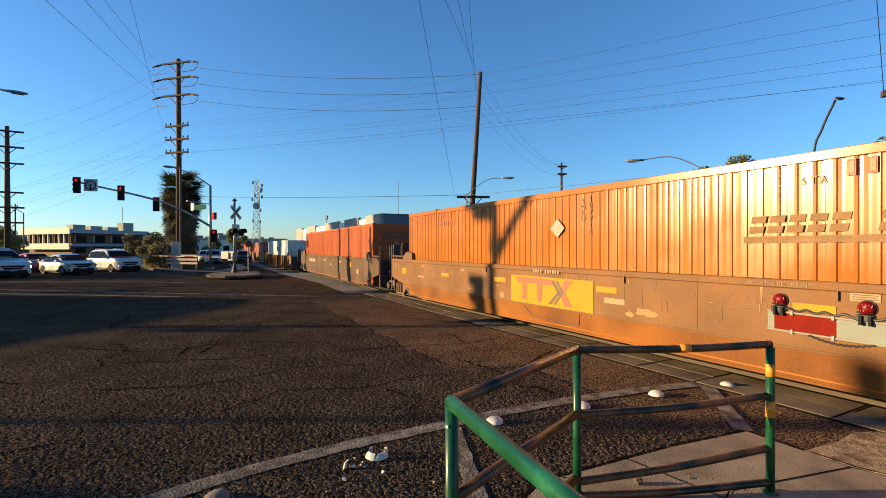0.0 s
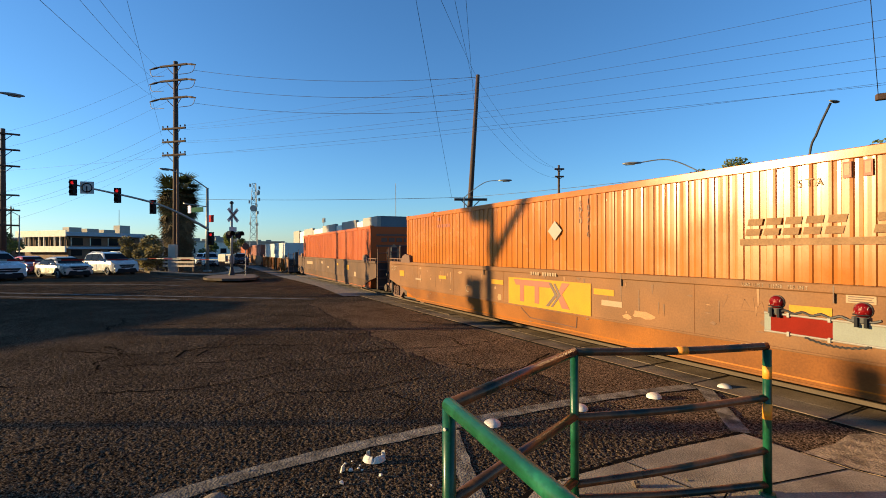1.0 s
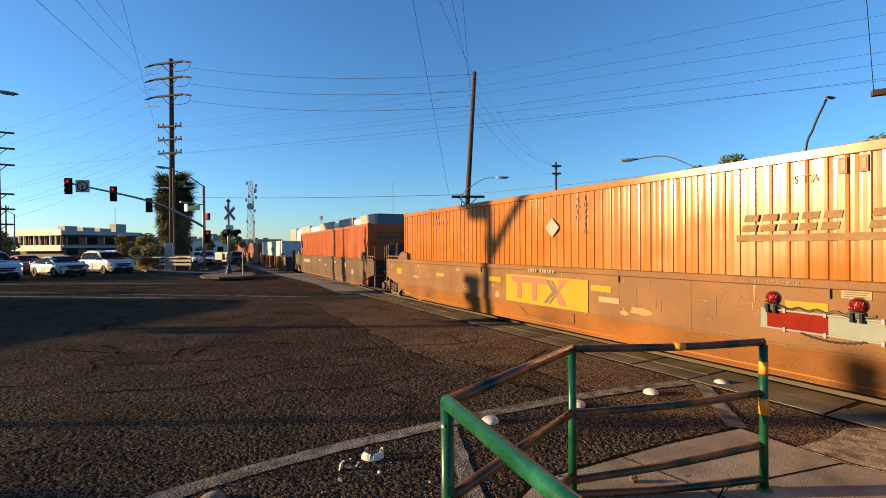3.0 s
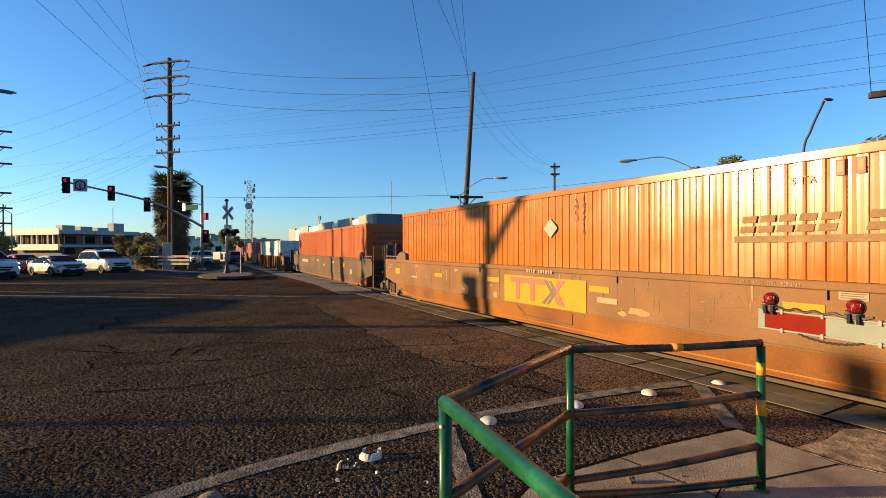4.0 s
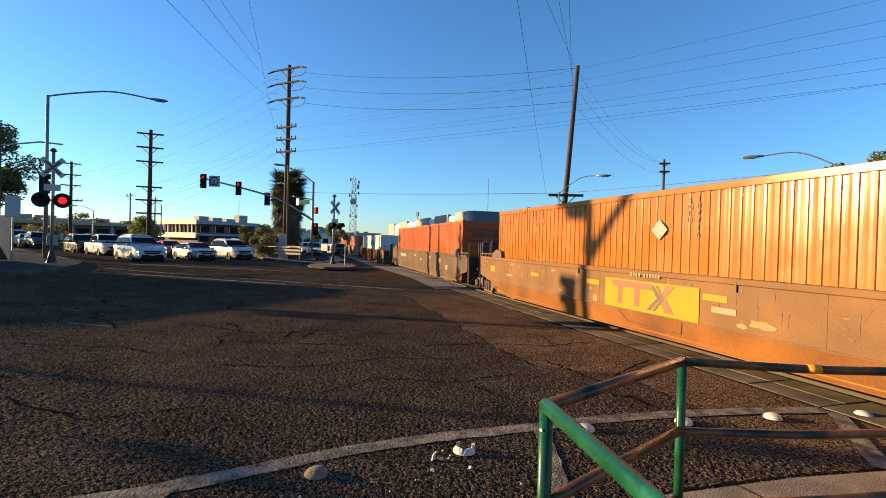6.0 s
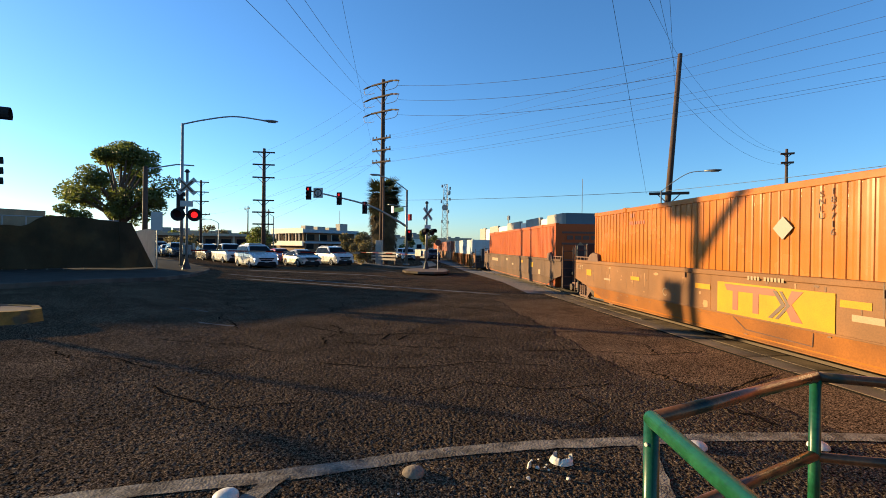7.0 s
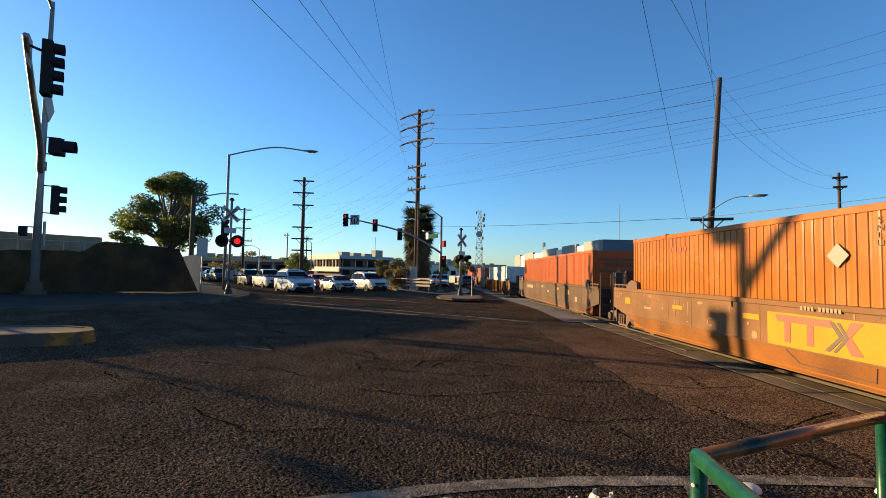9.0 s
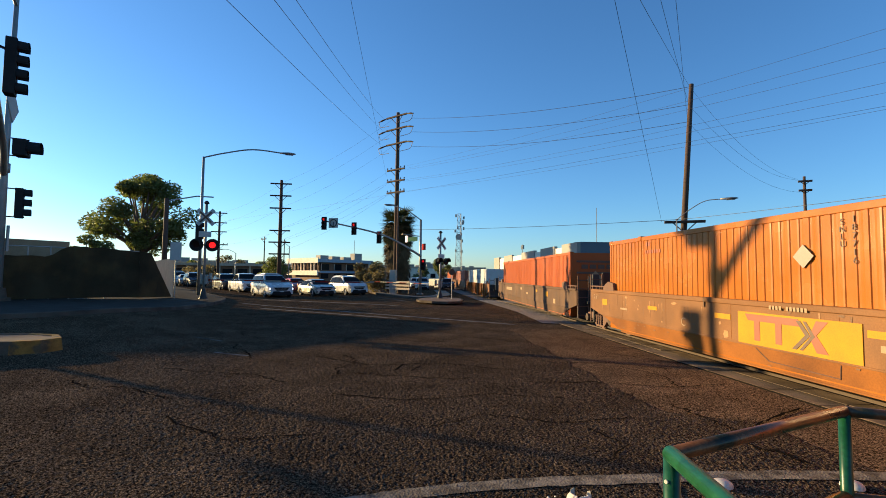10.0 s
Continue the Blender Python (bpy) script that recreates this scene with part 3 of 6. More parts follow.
def well_car(at, length, label, sheet="well", sill="well_low"):
    """A drop-well container car; x from its far end, y = 0 on its near side, top chord at 1.42 m."""
    c = thing("well_car", label, "rail car", at, "well cars of the train")
    top = 1.42
    side = prism([(0.0, 0.80), (0.0, 1.34), (0.12, top), (length - 0.12, top), (length, 1.34), (length, 0.80), (length - 0.9, 0.62), (0.9, 0.62)], 0.0, 0.05)
    part("side_sheet", side, sheet, c)
    low = bmesh.new()
    hexa(low, [(2.05, 0.045, 0.285), (length - 2.05, 0.045, 0.285), (length - 2.05, 0.12, 0.285), (2.05, 0.12, 0.285), (0.85, 0.012, 0.635), (length - 0.85, 0.012, 0.635), (length - 0.85, 0.06, 0.635), (0.85, 0.06, 0.635)])
    part("sill_sheet", low, sill, c)
    part("top_chord", box(0.05, length - 0.05, -0.025, 0.10, top - 0.10, top, 0.012, seg=1), sheet, c)
    part("bottom_flange", box(2.0, length - 2.0, 0.040, 0.20, 0.255, 0.288, 0.005, seg=1), sill, c)
    part("ledge", box(0.9, length - 0.9, -0.012, 0.03, 0.625, 0.655, 0.005, seg=1), sheet, c)
    part("far_side", box(0.0, length, 2.72, 2.80, 0.22, top), sheet, c)
    part("well_floor", box(1.0, length - 1.0, 0.1, 2.75, 0.26, 0.31), "dark", c)
    for x, s in ((0.0, 1), (length, -1)):
        part("end_deck", box(min(x, x + s * 1.5), max(x, x + s * 1.5), 0.05, 2.75, 0.78, 0.92), "dark", c)
        part("end_bulkhead", box(min(x + s * 0.03, x + s * 0.10), max(x + s * 0.03, x + s * 0.10), 0.055, 2.7, 0.34, 1.36), "dark", c)
        part("end_platform", box(min(x, x - s * 0.25), max(x, x - s * 0.25), 0.35, 2.45, 0.86, 0.96, 0.01, seg=1), "dark", c)
        for k in range(5):
            part("deck_bracket", box(x + s * (0.12 + 0.28 * k) - 0.02, x + s * (0.12 + 0.28 * k) + 0.02, 0.0, 0.04, top, top + 0.085), "rust", c)
        part("deck_handrail", tube([(x, 0.02, top + 0.09), (x + s * 1.45, 0.02, top + 0.09)], 0.022, 8), "rust", c)
        wedge = [(x + s * 1.0, top - 0.02), (x + s * 1.12, top + 0.16), (x + s * 1.36, top + 0.25), (x + s * 1.68, top + 0.20), (x + s * 1.72, top - 0.02)]
        part("guide_bracket", prism(wedge, -0.03, 0.10), "rust", c, "rusty container guide bracket")
        part("ladder_rail", tube([(x - s * 0.10, 0.03, 0.35), (x - s * 0.10, 0.03, 1.9)], 0.022, 8), "rust", c)
        part("ladder_rail", tube([(x - s * 0.10, 0.42, 0.35), (x - s * 0.10, 0.42, 1.9)], 0.022, 8), "rust", c)
        for k in range(5):
            part("ladder_rung", tube([(x - s * 0.10, 0.03, 0.45 + 0.32 * k), (x - s * 0.10, 0.42, 0.45 + 0.32 * k)], 0.016, 6), "rust", c)
        part("brake_stand", box(x - s * 0.28 - 0.05, x - s * 0.28 + 0.05, 0.5, 0.75, 0.9, 1.95, 0.01, seg=1), "dark", c)
    part("coupler", tube([(-0.9, 1.4, 0.72), (0.1, 1.4, 0.72)], 0.11, 8), "rust", c)
    truck(c, 0.30)
    for k in range(1, 8):
        x = length * k / 8
        part("weld_seam", box(x - 0.003, x + 0.003, -0.003, 0.004, 0.66, top - 0.1), sill, c)
    return c


CAR = -14.97  # far end of the near well car, along the track
car_pose = T @ pose(CAR, 6.07, 0)
near_car = well_car(car_pose, 17.6, "brown rust-stained double-stack well car with a yellow logo panel")
box_pose = T @ pose(-13.63, 6.11, 0)
near_box = container(box_pose, 15.0, "orange", "orange corrugated freight container loaded in the well car")


def on_car(a):
    return a - 12.13 - CAR


def on_box(a):
    return a - 12.13 + 13.63


for a, b, c2_, d2, m in ((0.75, 1.10, 1.17, 1.01, "yellow"), (3.30, 1.13, 3.75, 1.03, "yellow"), (6.36, 1.14, 6.79, 1.04, "yellow"), (6.53, 0.96, 6.95, 0.87, "tan_mark"), (9.31, 1.16, 9.72, 1.07, "yellow"), (-1.96, 1.14, -1.62, 0.96, "yellow"), (-0.75, 0.95, -0.35, 0.90, "tan_mark")):
    plate(near_car, "label_plate", on_car(a), b, on_car(c2_), d2, m)
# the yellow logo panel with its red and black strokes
x0, x1, z0, z1 = on_car(3.96), on_car(6.30), 0.655, 1.215
logo = plate(near_car, "logo_panel", x0, z0, x1, z1, "yellow", -0.001, "yellow panel with red strokes", 0.012)


def stroke(points, material, lift=0.0175):
    part("logo_stroke", prism([(x0 + (x1 - x0) * u, z0 + (z1 - z0) * v) for u, v in points], -lift, -0.0125), material, logo)


stroke([(0.08, 0.94), (0.56, 0.94), (0.60, 0.74), (0.11, 0.74)], "red_mark")
stroke([(0.17, 0.74), (0.225, 0.74), (0.225, 0.14), (0.17, 0.14)], "red_mark", 0.0174)
stroke([(0.37, 0.74), (0.425, 0.74), (0.425, 0.14), (0.37, 0.14)], "red_mark", 0.0174)
stroke([(0.70, 0.94), (0.785, 0.94), (0.70, 0.56), (0.785, 0.10), (0.70, 0.10), (0.645, 0.50)], "red_mark")
stroke([(0.545, 0.90), (0.58, 0.90), (0.655, 0.52), (0.545, 0.10), (0.51, 0.10), (0.615, 0.52)], "black_mark", 0.019)
stroke([(0.60, 0.90), (0.625, 0.90), (0.69, 0.52), (0.595, 0.10), (0.57, 0.10), (0.66, 0.52)], "black_mark", 0.019)
for k in range(11):
    if k != 4:
        a = 4.72 + 0.07 * k
        plate(near_car, "number_bar", on_car(a), 1.295, on_car(a + 0.045), 1.36, "tan_mark", -0.026)
lettering("C", 0.26, (on_car(2.16), -0.004, 0.76), "tan_mark", near_car, "stencil")
stencil("LOAD LIMIT  115780  PER UNIT", 0.060, (on_car(8.80), -0.028, 1.345), "tan_mark", near_car, 0.62)
stencil("125T", 0.19, (on_car(-2.72), -0.004, 1.12), "tan_mark", near_car)
notice = plate(near_car, "notice_plate", on_car(9.84), 1.34, on_car(10.09), 1.235, "tan_mark", -0.001, "pale notice plate with dark print")
for k in range(4):
    part("print_bar", box(on_car(9.86), on_car(10.07 - 0.02 * (k % 2)), -0.010, -0.007, 1.250 + 0.023 * k, 1.260 + 0.023 * k), "black_mark", notice)
for pa, pb in (((4.35, 0.60), (4.62, 0.42)), ((4.62, 0.42), (5.92, 0.40)), ((5.92, 0.40), (5.95, 0.60))):
    ya, yb = 0.045 - 0.08 * (pa[1] - 0.22), 0.045 - 0.08 * (pb[1] - 0.22)
    part("hatch_edge", tube([(on_car(pa[0]), ya, pa[1]), (on_car(pb[0]), yb, pb[1])], 0.010, 6), "rust", near_car)
for a in (3.0, 6.95, 9.74):
    part("weld_seam", box(on_car(a) - 0.006, on_car(a) + 0.006, -0.028, 0.0, 1.22, 1.41), "black_mark", near_car)
def blot(parent, x, z, w, h, material, seed, y=-0.004):
    """A thin irregular patch of bare or faded paint."""
    rr = random.Random(seed)
    n = 14
    part("paint_scuff", prism([(x + w * (0.6 + 0.4 * rr.random()) * math.cos(2 * math.pi * k / n), z + h * (0.5 + 0.5 * rr.random()) * math.sin(2 * math.pi * k / n)) for k in range(n)], y, y + 0.003), material, parent)


M["scuff"] = mat("faded_scuff", (0.315, 0.155, 0.055), 0.7, 0, 0.2, 3, 40, 0.1)
M["grime"] = mat("dark_grime", (0.15, 0.075, 0.032), 0.75, 0, 0.2, 3, 40, 0.1)
for k, (a, z, w, h, m) in enumerate([(7.35, 0.80, 0.26, 0.07, "scuff"), (7.05, 0.74, 0.12, 0.05, "scuff"), (3.62, 0.74, 0.10, 0.10, "scuff"), (8.35, 0.95, 0.05, 0.015, "grime"), (5.1, 1.27, 0.05, 0.03, "grime"), (1.9, 1.22, 0.12, 0.04, "scuff"), (9.95, 0.98, 0.09, 0.12, "scuff"), (2.6, 0.83, 0.08, 0.02, "grime"), (6.0, 1.29, 0.06, 0.03, "grime"), (-0.4, 1.25, 0.10, 0.04, "scuff"), (8.1, 1.16, 0.05, 0.02, "grime"), (9.0, 0.80, 0.06, 0.012, "grime")]):
    blot(near_car, on_car(a), z, w, h, m, 30 + k)
for k in range(40):
    rr = random.Random(100 + k)
    a, z = rr.uniform(-1.5, 10.5), rr.uniform(0.70, 1.3)
    blot(near_car, on_car(a), z, rr.uniform(0.01, 0.05), rr.uniform(0.006, 0.05), "grime" if k % 2 else "scuff", 200 + k)
for k in range(34):
    rr = random.Random(700 + k)
    a, z, hgt = rr.uniform(-2.6, 10.6), rr.uniform(1.0, 1.34), rr.uniform(0.10, 0.34)
    w0 = rr.uniform(0.006, 0.022)
    part("rust_streak", prism([(on_car(a - w0), z), (on_car(a + w0), z), (on_car(a + w0 * 0.4), z - hgt), (on_car(a - w0 * 0.2), z - hgt * 0.9)], -0.0035 - 0.0001 * (k % 5), -0.0008), "grime" if k % 3 else "scuff", near_car)
for k in range(16):
    rr = random.Random(760 + k)
    a, z = rr.uniform(-1.0, 10.6), rr.uniform(0.34, 0.60)
    y_ = 0.045 - 0.094 * (z - 0.285)
    part("paint_chip", prism([(on_car(a) + rr.uniform(0.02, 0.09) * math.cos(q), z + rr.uniform(0.006, 0.018) * math.sin(q)) for q in (0, 0.9, 1.9, 3.0, 4.1, 5.2)], y_ - 0.010, y_ - 0.004), "grime", near_car)
for pts in ([(8.55, 1.05), (8.62, 1.20), (8.58, 1.22), (8.72, 1.20)], [(8.78, 1.06), (8.82, 1.18), (8.88, 1.08)], [(8.92, 1.20), (8.94, 1.06), (9.02, 1.17), (9.05, 1.05)], [(8.6, 1.0), (8.85, 1.04), (9.1, 1.02)], [(6.79, 1.07), (7.0, 1.06), (7.06, 1.03)]):
    part("scrawl", tube([(on_car(x), 0.0, z) for x, z in pts], 0.0022, 5), "grime", near_car, "scratched scrawl")
# markings on the near container
part("placard", prism([(on_box(5.36), 1.97), (on_box(5.55), 2.155), (on_box(5.36), 2.34), (on_box(5.17), 2.155)], -0.012, -0.002), "white_mark", near_box, "white diamond placard")
for k, ch in enumerate("SNLU"):
    lettering(ch, 0.12, (on_box(6.00), 0.010, 2.58 - 0.105 * k), "black_mark", near_box, "stencil", align="CENTER")
for k, ch in enumerate("187716"):
    lettering(ch, 0.13, (on_box(6.18), 0.010, 2.60 - 0.115 * k), "black_mark", near_box, "stencil", align="CENTER")
plate(near_box, "name_bar", on_box(8.74), 1.845, on_box(12.4), 1.925, "name_mark", 0.0115, depth=0.0045)
for k in range(17):
    a, wide, sl, lo, hi = 8.80 + 0.208 * k, 0.165, 0.045, 1.965, 2.170
    if k == 5:
        continue
    for u0, u1, v0, v1 in ((0, 1, 0, 0.40), (0, 1, 0.60, 1)):
        lean = [(on_box(a + wide * u + sl * v), lo + (hi - lo) * v) for u, v in ((u0, v0), (u1, v0), (u1, v1), (u0, v1))]
        part("name_stroke", prism(lean, 0.0085, 0.016), "name_mark", near_box)
for a in (9.80, 9.975):
    v = plate(near_box, "vent_frame", on_box(a), 2.55, on_box(a + 0.075), 2.72, "red_mark", 0.016, "red-framed side vent", 0.02)
    part("vent_panel", box(on_box(a + 0.013), on_box(a + 0.062), -0.008, -0.005, 2.58, 2.70), "tan_mark", v)
stencil("STA", 0.13, (on_box(9.36), 0.008, 2.50), "tan_mark", near_box)
for a, z in ((0.60, 2.60), (0.72, 2.60)):
    plate(near_box, "code_bar", on_box(a), z, on_box(a + 0.07), z + 0.1, "red_mark", 0.012)
for k in range(7):
    plate(near_box, "code_bar", on_box(0.55 + 0.11 * k), 2.42, on_box(0.62 + 0.11 * k), 2.50, "red_mark", 0.012)


def along(p, q):
    """A pose at p whose x axis heads for q."""
    return pose(p[0], p[1], ground_z((p[0] + q[0]) / 2, (p[1] + q[1]) / 2), 0, 0, math.degrees(math.atan2(q[1] - p[1], q[0] - p[0])))


second = along((-10.15, 33.5), (-2.44, 17.9))
car_b = well_car(second, 17.35, "grey-brown well car with pale painted labels", "well_grey", "well_grey")
box_b = container(second @ pose(1.75, 0.04, 0), 14.75, "orange_dull", "dull orange freight container loaded in the well car", top=2.82)
for a, z, w, h, m in ((3.2, 0.98, 1.9, 0.18, "tan_mark"), (7.6, 1.1, 0.4, 0.12, "tan_mark"), (9.1, 0.9, 0.35, 0.1, "tan_mark"), (13.0, 0.95, 0.4, 0.22, "yellow"), (14.3, 0.7, 0.3, 0.2, "tan_mark"), (11.2, 1.1, 0.3, 0.1, "yellow")):
    plate(car_b, "label_plate", a, z, a + w, z + h, m)
ends = box_b
part("name_bar", box(14.752, 14.765, 0.25, 2.2, 2.42, 2.50), "black_mark", ends)
part("name_bar", box(14.752, 14.765, 0.25, 2.2, 1.98, 2.06), "black_mark", ends)
for k in range(5):
    part("name_stroke", box(14.752, 14.765, 0.45 + 0.33 * k, 0.70 + 0.33 * k, 2.18, 2.34), "black_mark", ends)
part("placard", prism([(1.0, 1.38), (1.36, 1.74), (1.0, 2.10), (0.64, 1.74)], 14.752, 14.768, axis="x"), "tan_mark", ends, "pale diamond placard on the end wall")
third = along((-20.6, 54.3), (-12.35, 38.0))
car_c = well_car(third, 18.2, "brown well car with upright side ribs")
for k in range(14):
    part("side_rib", box(1.2 + 1.15 * k, 1.35 + 1.15 * k, -0.10, 0.0, 0.3, 1.38), "well_low", car_c)
box_c = container(third @ pose(2.3, 0.04, 0), 14.2, "reefer", "white smooth-sided freight container loaded in the well car", ribs=False, top=2.75)
for k in range(5):
    part("name_stroke", box(7.0 + 0.55 * k, 7.4 + 0.55 * k, -0.002, 0.016, 1.75, 2.15), "blue_wall", box_c)
fourth = along((-29.4, 72.0), (-21.2, 55.6))
car_d = well_car(fourth, 18.2, "brown well car far down the train")
container(fourth @ pose(1.7, 0.04, 0), 14.9, "maroon", "maroon freight container loaded in a distant well car", top=2.8)
fifth = along((-38.6, 90.3), (-30.2, 73.6))
well_car(fifth, 18.4, "brown well car far down the train")
container(fifth @ pose(1.7, 0.04, 0), 14.9, "orange_dull", "dull orange freight container on a distant well car", top=2.7)


# ---- railing beside the camera ----
def railing():
    r = thing("pedestrian_railing", "green tubular steel railing with worn brown rails and yellow tape", "railing", pose(0, 0, 0))
    a, b, c, e = Vector((0.04, 2.17, 0)), Vector((0.94, 3.28, 0)), Vector((2.375, 3.39, 0)), Vector((0.72, 0.36, 0))
    top = 1.08

    def up(p, z):
        return Vector((p.x, p.y, z))

    for p, r0 in ((a, 0.032), (b, 0.029), (c, 0.029), (e, 0.032)):
        post = part("post", tube([up(p, -0.02), up(p, top - 0.01)], r0, 18), "green", r, smooth=True)
        part("base_collar", tube([up(p, 0.012), up(p, 0.03), up(p, 0.035)], [0.055, 0.05, 0.035], 16), "green", post)
        if r0 > 0.03:
            part("bolt", tube([up(p, top - 0.10) + Vector((-0.02, -0.03, 0)), up(p, top - 0.10) + Vector((-0.024, -0.036, 0))], 0.008, 8), "ceramic", post)
    part("top_rail", tube([up(a, top), up(e, top)], 0.034, 18), "green", r, "green painted top rail with worn spots", smooth=True)
    part("top_rail", tube([up(a, top), up(b, top)], 0.030, 18), "worn", r, "brown worn top rail", smooth=True)
    part("top_rail", tube(arc([up(b, top), up(b.lerp(c, 0.5), top - 0.008), up(b.lerp(c, 0.8), top + 0.002), up(c, top + 0.014)], 6), 0.028, 18), "worn", r, "brown worn top rail", smooth=True)
    ball = bmesh.new()
    bmesh.ops.create_uvsphere(ball, u_segments=16, v_segments=10, radius=0.034, matrix=Matrix.Translation(up(a, top)))
    part("corner_joint", ball, "green", r, smooth=True)
    ball = bmesh.new()
    bmesh.ops.create_uvsphere(ball, u_segments=16, v_segments=10, radius=0.030, matrix=Matrix.Translation(up(b, top)))
    part("corner_joint", ball, "worn", r, smooth=True)
    for z in (0.63, 0.18):
        part("lower_rail", tube([up(a, z), up(b, z)], 0.029, 16), "worn", r, smooth=True)
    for z0, z1 in ((0.62, 0.72), (0.15, 0.34), (-0.12, 0.09)):
        z0 = max(z0, 0.05)
        part("lower_rail", tube(arc([up(b, z0), up(b.lerp(c, 0.5), (z0 + z1) / 2 - 0.018), up(c, z1)], 8), 0.027, 16), "worn", r, smooth=True)
    part("lower_rail", tube([up(a, 0.63), up(e, 0.63)], 0.026, 16), "green", r, smooth=True)
    for z0, z1 in ((0.86, 0.95), (0.565, 0.68)):
        part("yellow_tape", tube([up(c, z0), up(c, z1)], 0.0305, 18), "tape", r, "yellow reflective tape", smooth=True)
    part("yellow_tape", tube([up(b.lerp(c, 0.52), top - 0.007), up(b.lerp(c, 0.575), top - 0.006)], 0.0295, 18), "tape", r, "worn yellow tape", smooth=True)
    return r


railing()


# ---- ceramic road domes ----
def dome(x, y, size=0.10, broken=False, seed=0):
    rnd = random.Random(seed)
    bm = bmesh.new()
    rows, n, last = 7, 22, None
    for k in range(rows + 1):
        a = radians(90 * k / rows)
        ring = []
        for j in range(n):
            t = 2 * math.pi * j / n
            rad = size * math.cos(a) * (1 + 0.03 * math.sin(3 * t + seed))
            z = 0.62 * size * math.sin(a) ** 0.9
            if broken and math.cos(t - 1.0) > -0.1:
                z = min(z, size * (0.16 + 0.22 * rnd.random()))
                rad = max(rad, size * 0.72)
            ring.append(bm.verts.new((rad * math.cos(t), rad * math.sin(t), z)))
        if last:
            for j in range(n):
                bm.faces.new((last[j], last[(j + 1) % n], ring[(j + 1) % n], ring[j]))
        last = ring
    if broken:
        bm.free()
        bm = bmesh.new()
        for a0, a1, tall in ((198, 345, 0.054),):
            rows = []
            for j in range(17):
                t = radians(a0 + (a1 - a0) * j / 16)
                c, w, hh = math.cos(t), math.sin(t), tall * (0.45 if j == 8 else 0.86 + 0.12 * rnd.random())
                k = 1.15 if tall < 0.065 else 0.75
                rows.append([bm.verts.new((size * k * q * c, size * k * q * w, z)) for q, z in ((1.0, 0.0), (0.93, hh * 0.55), (0.72, hh), (0.62, hh * 0.93), (0.80, hh * 0.5), (0.86, 0.0))])
            for p, q in zip(rows, rows[1:]):
                for j in range(6):
                    bm.faces.new((p[j], q[j], q[(j + 1) % 6], p[(j + 1) % 6]))
            bm.faces.new(rows[0])
            bm.faces.new(rows[-1][::-1])
    bmesh.ops.remove_doubles(bm, verts=bm.verts[:], dist=0.0005)
    label = "broken white ceramic road dome with chipped shell" if broken else "white ceramic road dome on asphalt"
    if seed == 5:
        label = "dirt-brown worn road dome on asphalt"
    return tagged(part("road_dome", bm, "soil" if seed == 5 else "ceramic", at=pose(x, y, ground_z(x, y) + 0.004, 0, 0, 30 * seed), smooth=not broken), label, "road dome", "domes along the edge line")


for k, (x, y, br) in enumerate([(-0.57, 4.03, True), (0.53, 4.80, False), (1.57, 5.26, False), (2.59, 5.67, False), (3.67, 6.03, False), (-1.62, 3.34, False), (-2.69, 2.50, False)]):
    dome(x, y, 0.09, br, k)
for x, y, turn in ((-0.635, 4.075, 20), (-0.50, 4.085, -30), (-0.80, 3.80, 60)):
    bm = bmesh.new()
    hexa(bm, [(-0.022, -0.008, 0), (0.022, -0.006, 0), (0.02, 0.006, 0), (-0.018, 0.008, 0), (-0.012, -0.012, 0.05), (0.016, -0.010, 0.062), (0.014, 0.0, 0.058), (-0.010, 0.0, 0.046)])
    tagged(part("shard", bm, "ceramic", at=pose(x, y, 0.003, 0, 0, turn)), "upright white shard of the broken dome", "debris", "debris beside the domes")
rnd = random.Random(4)
for k in range(110):
    big = k < 9
    x, y = (rnd.gauss(-0.68, 0.12), rnd.gauss(3.80, 0.10)) if big else (rnd.gauss(-1.3, 0.5), rnd.gauss(3.25, 0.28))
    s = rnd.uniform(0.010, 0.022) if big else rnd.uniform(0.005, 0.012)
    bm = bmesh.new()
    bmesh.ops.create_icosphere(bm, subdivisions=1, radius=s)
    for v in bm.verts:
        v.co *= rnd.uniform(0.6, 1.2)
        v.co.z = max(v.co.z * 0.9, -s * 0.5)
    tagged(part("shard" if big else "pebble", bm, "ceramic" if big or k % 11 == 0 else "kerb", at=pose(x, y, 0.5 * s + 0.004)), "small chipped white shard on asphalt" if big else "small loose stone on asphalt", "debris", "debris beside the domes")


# ---- signals, poles, lamps ----
def post(parent, p, z0, z1, r0, r1, material="steel", n=14, name="pole"):
    return part(name, tube([(p[0], p[1], z0), (p[0], p[1], z1)], [r0, r1], n), material, parent, smooth=True)


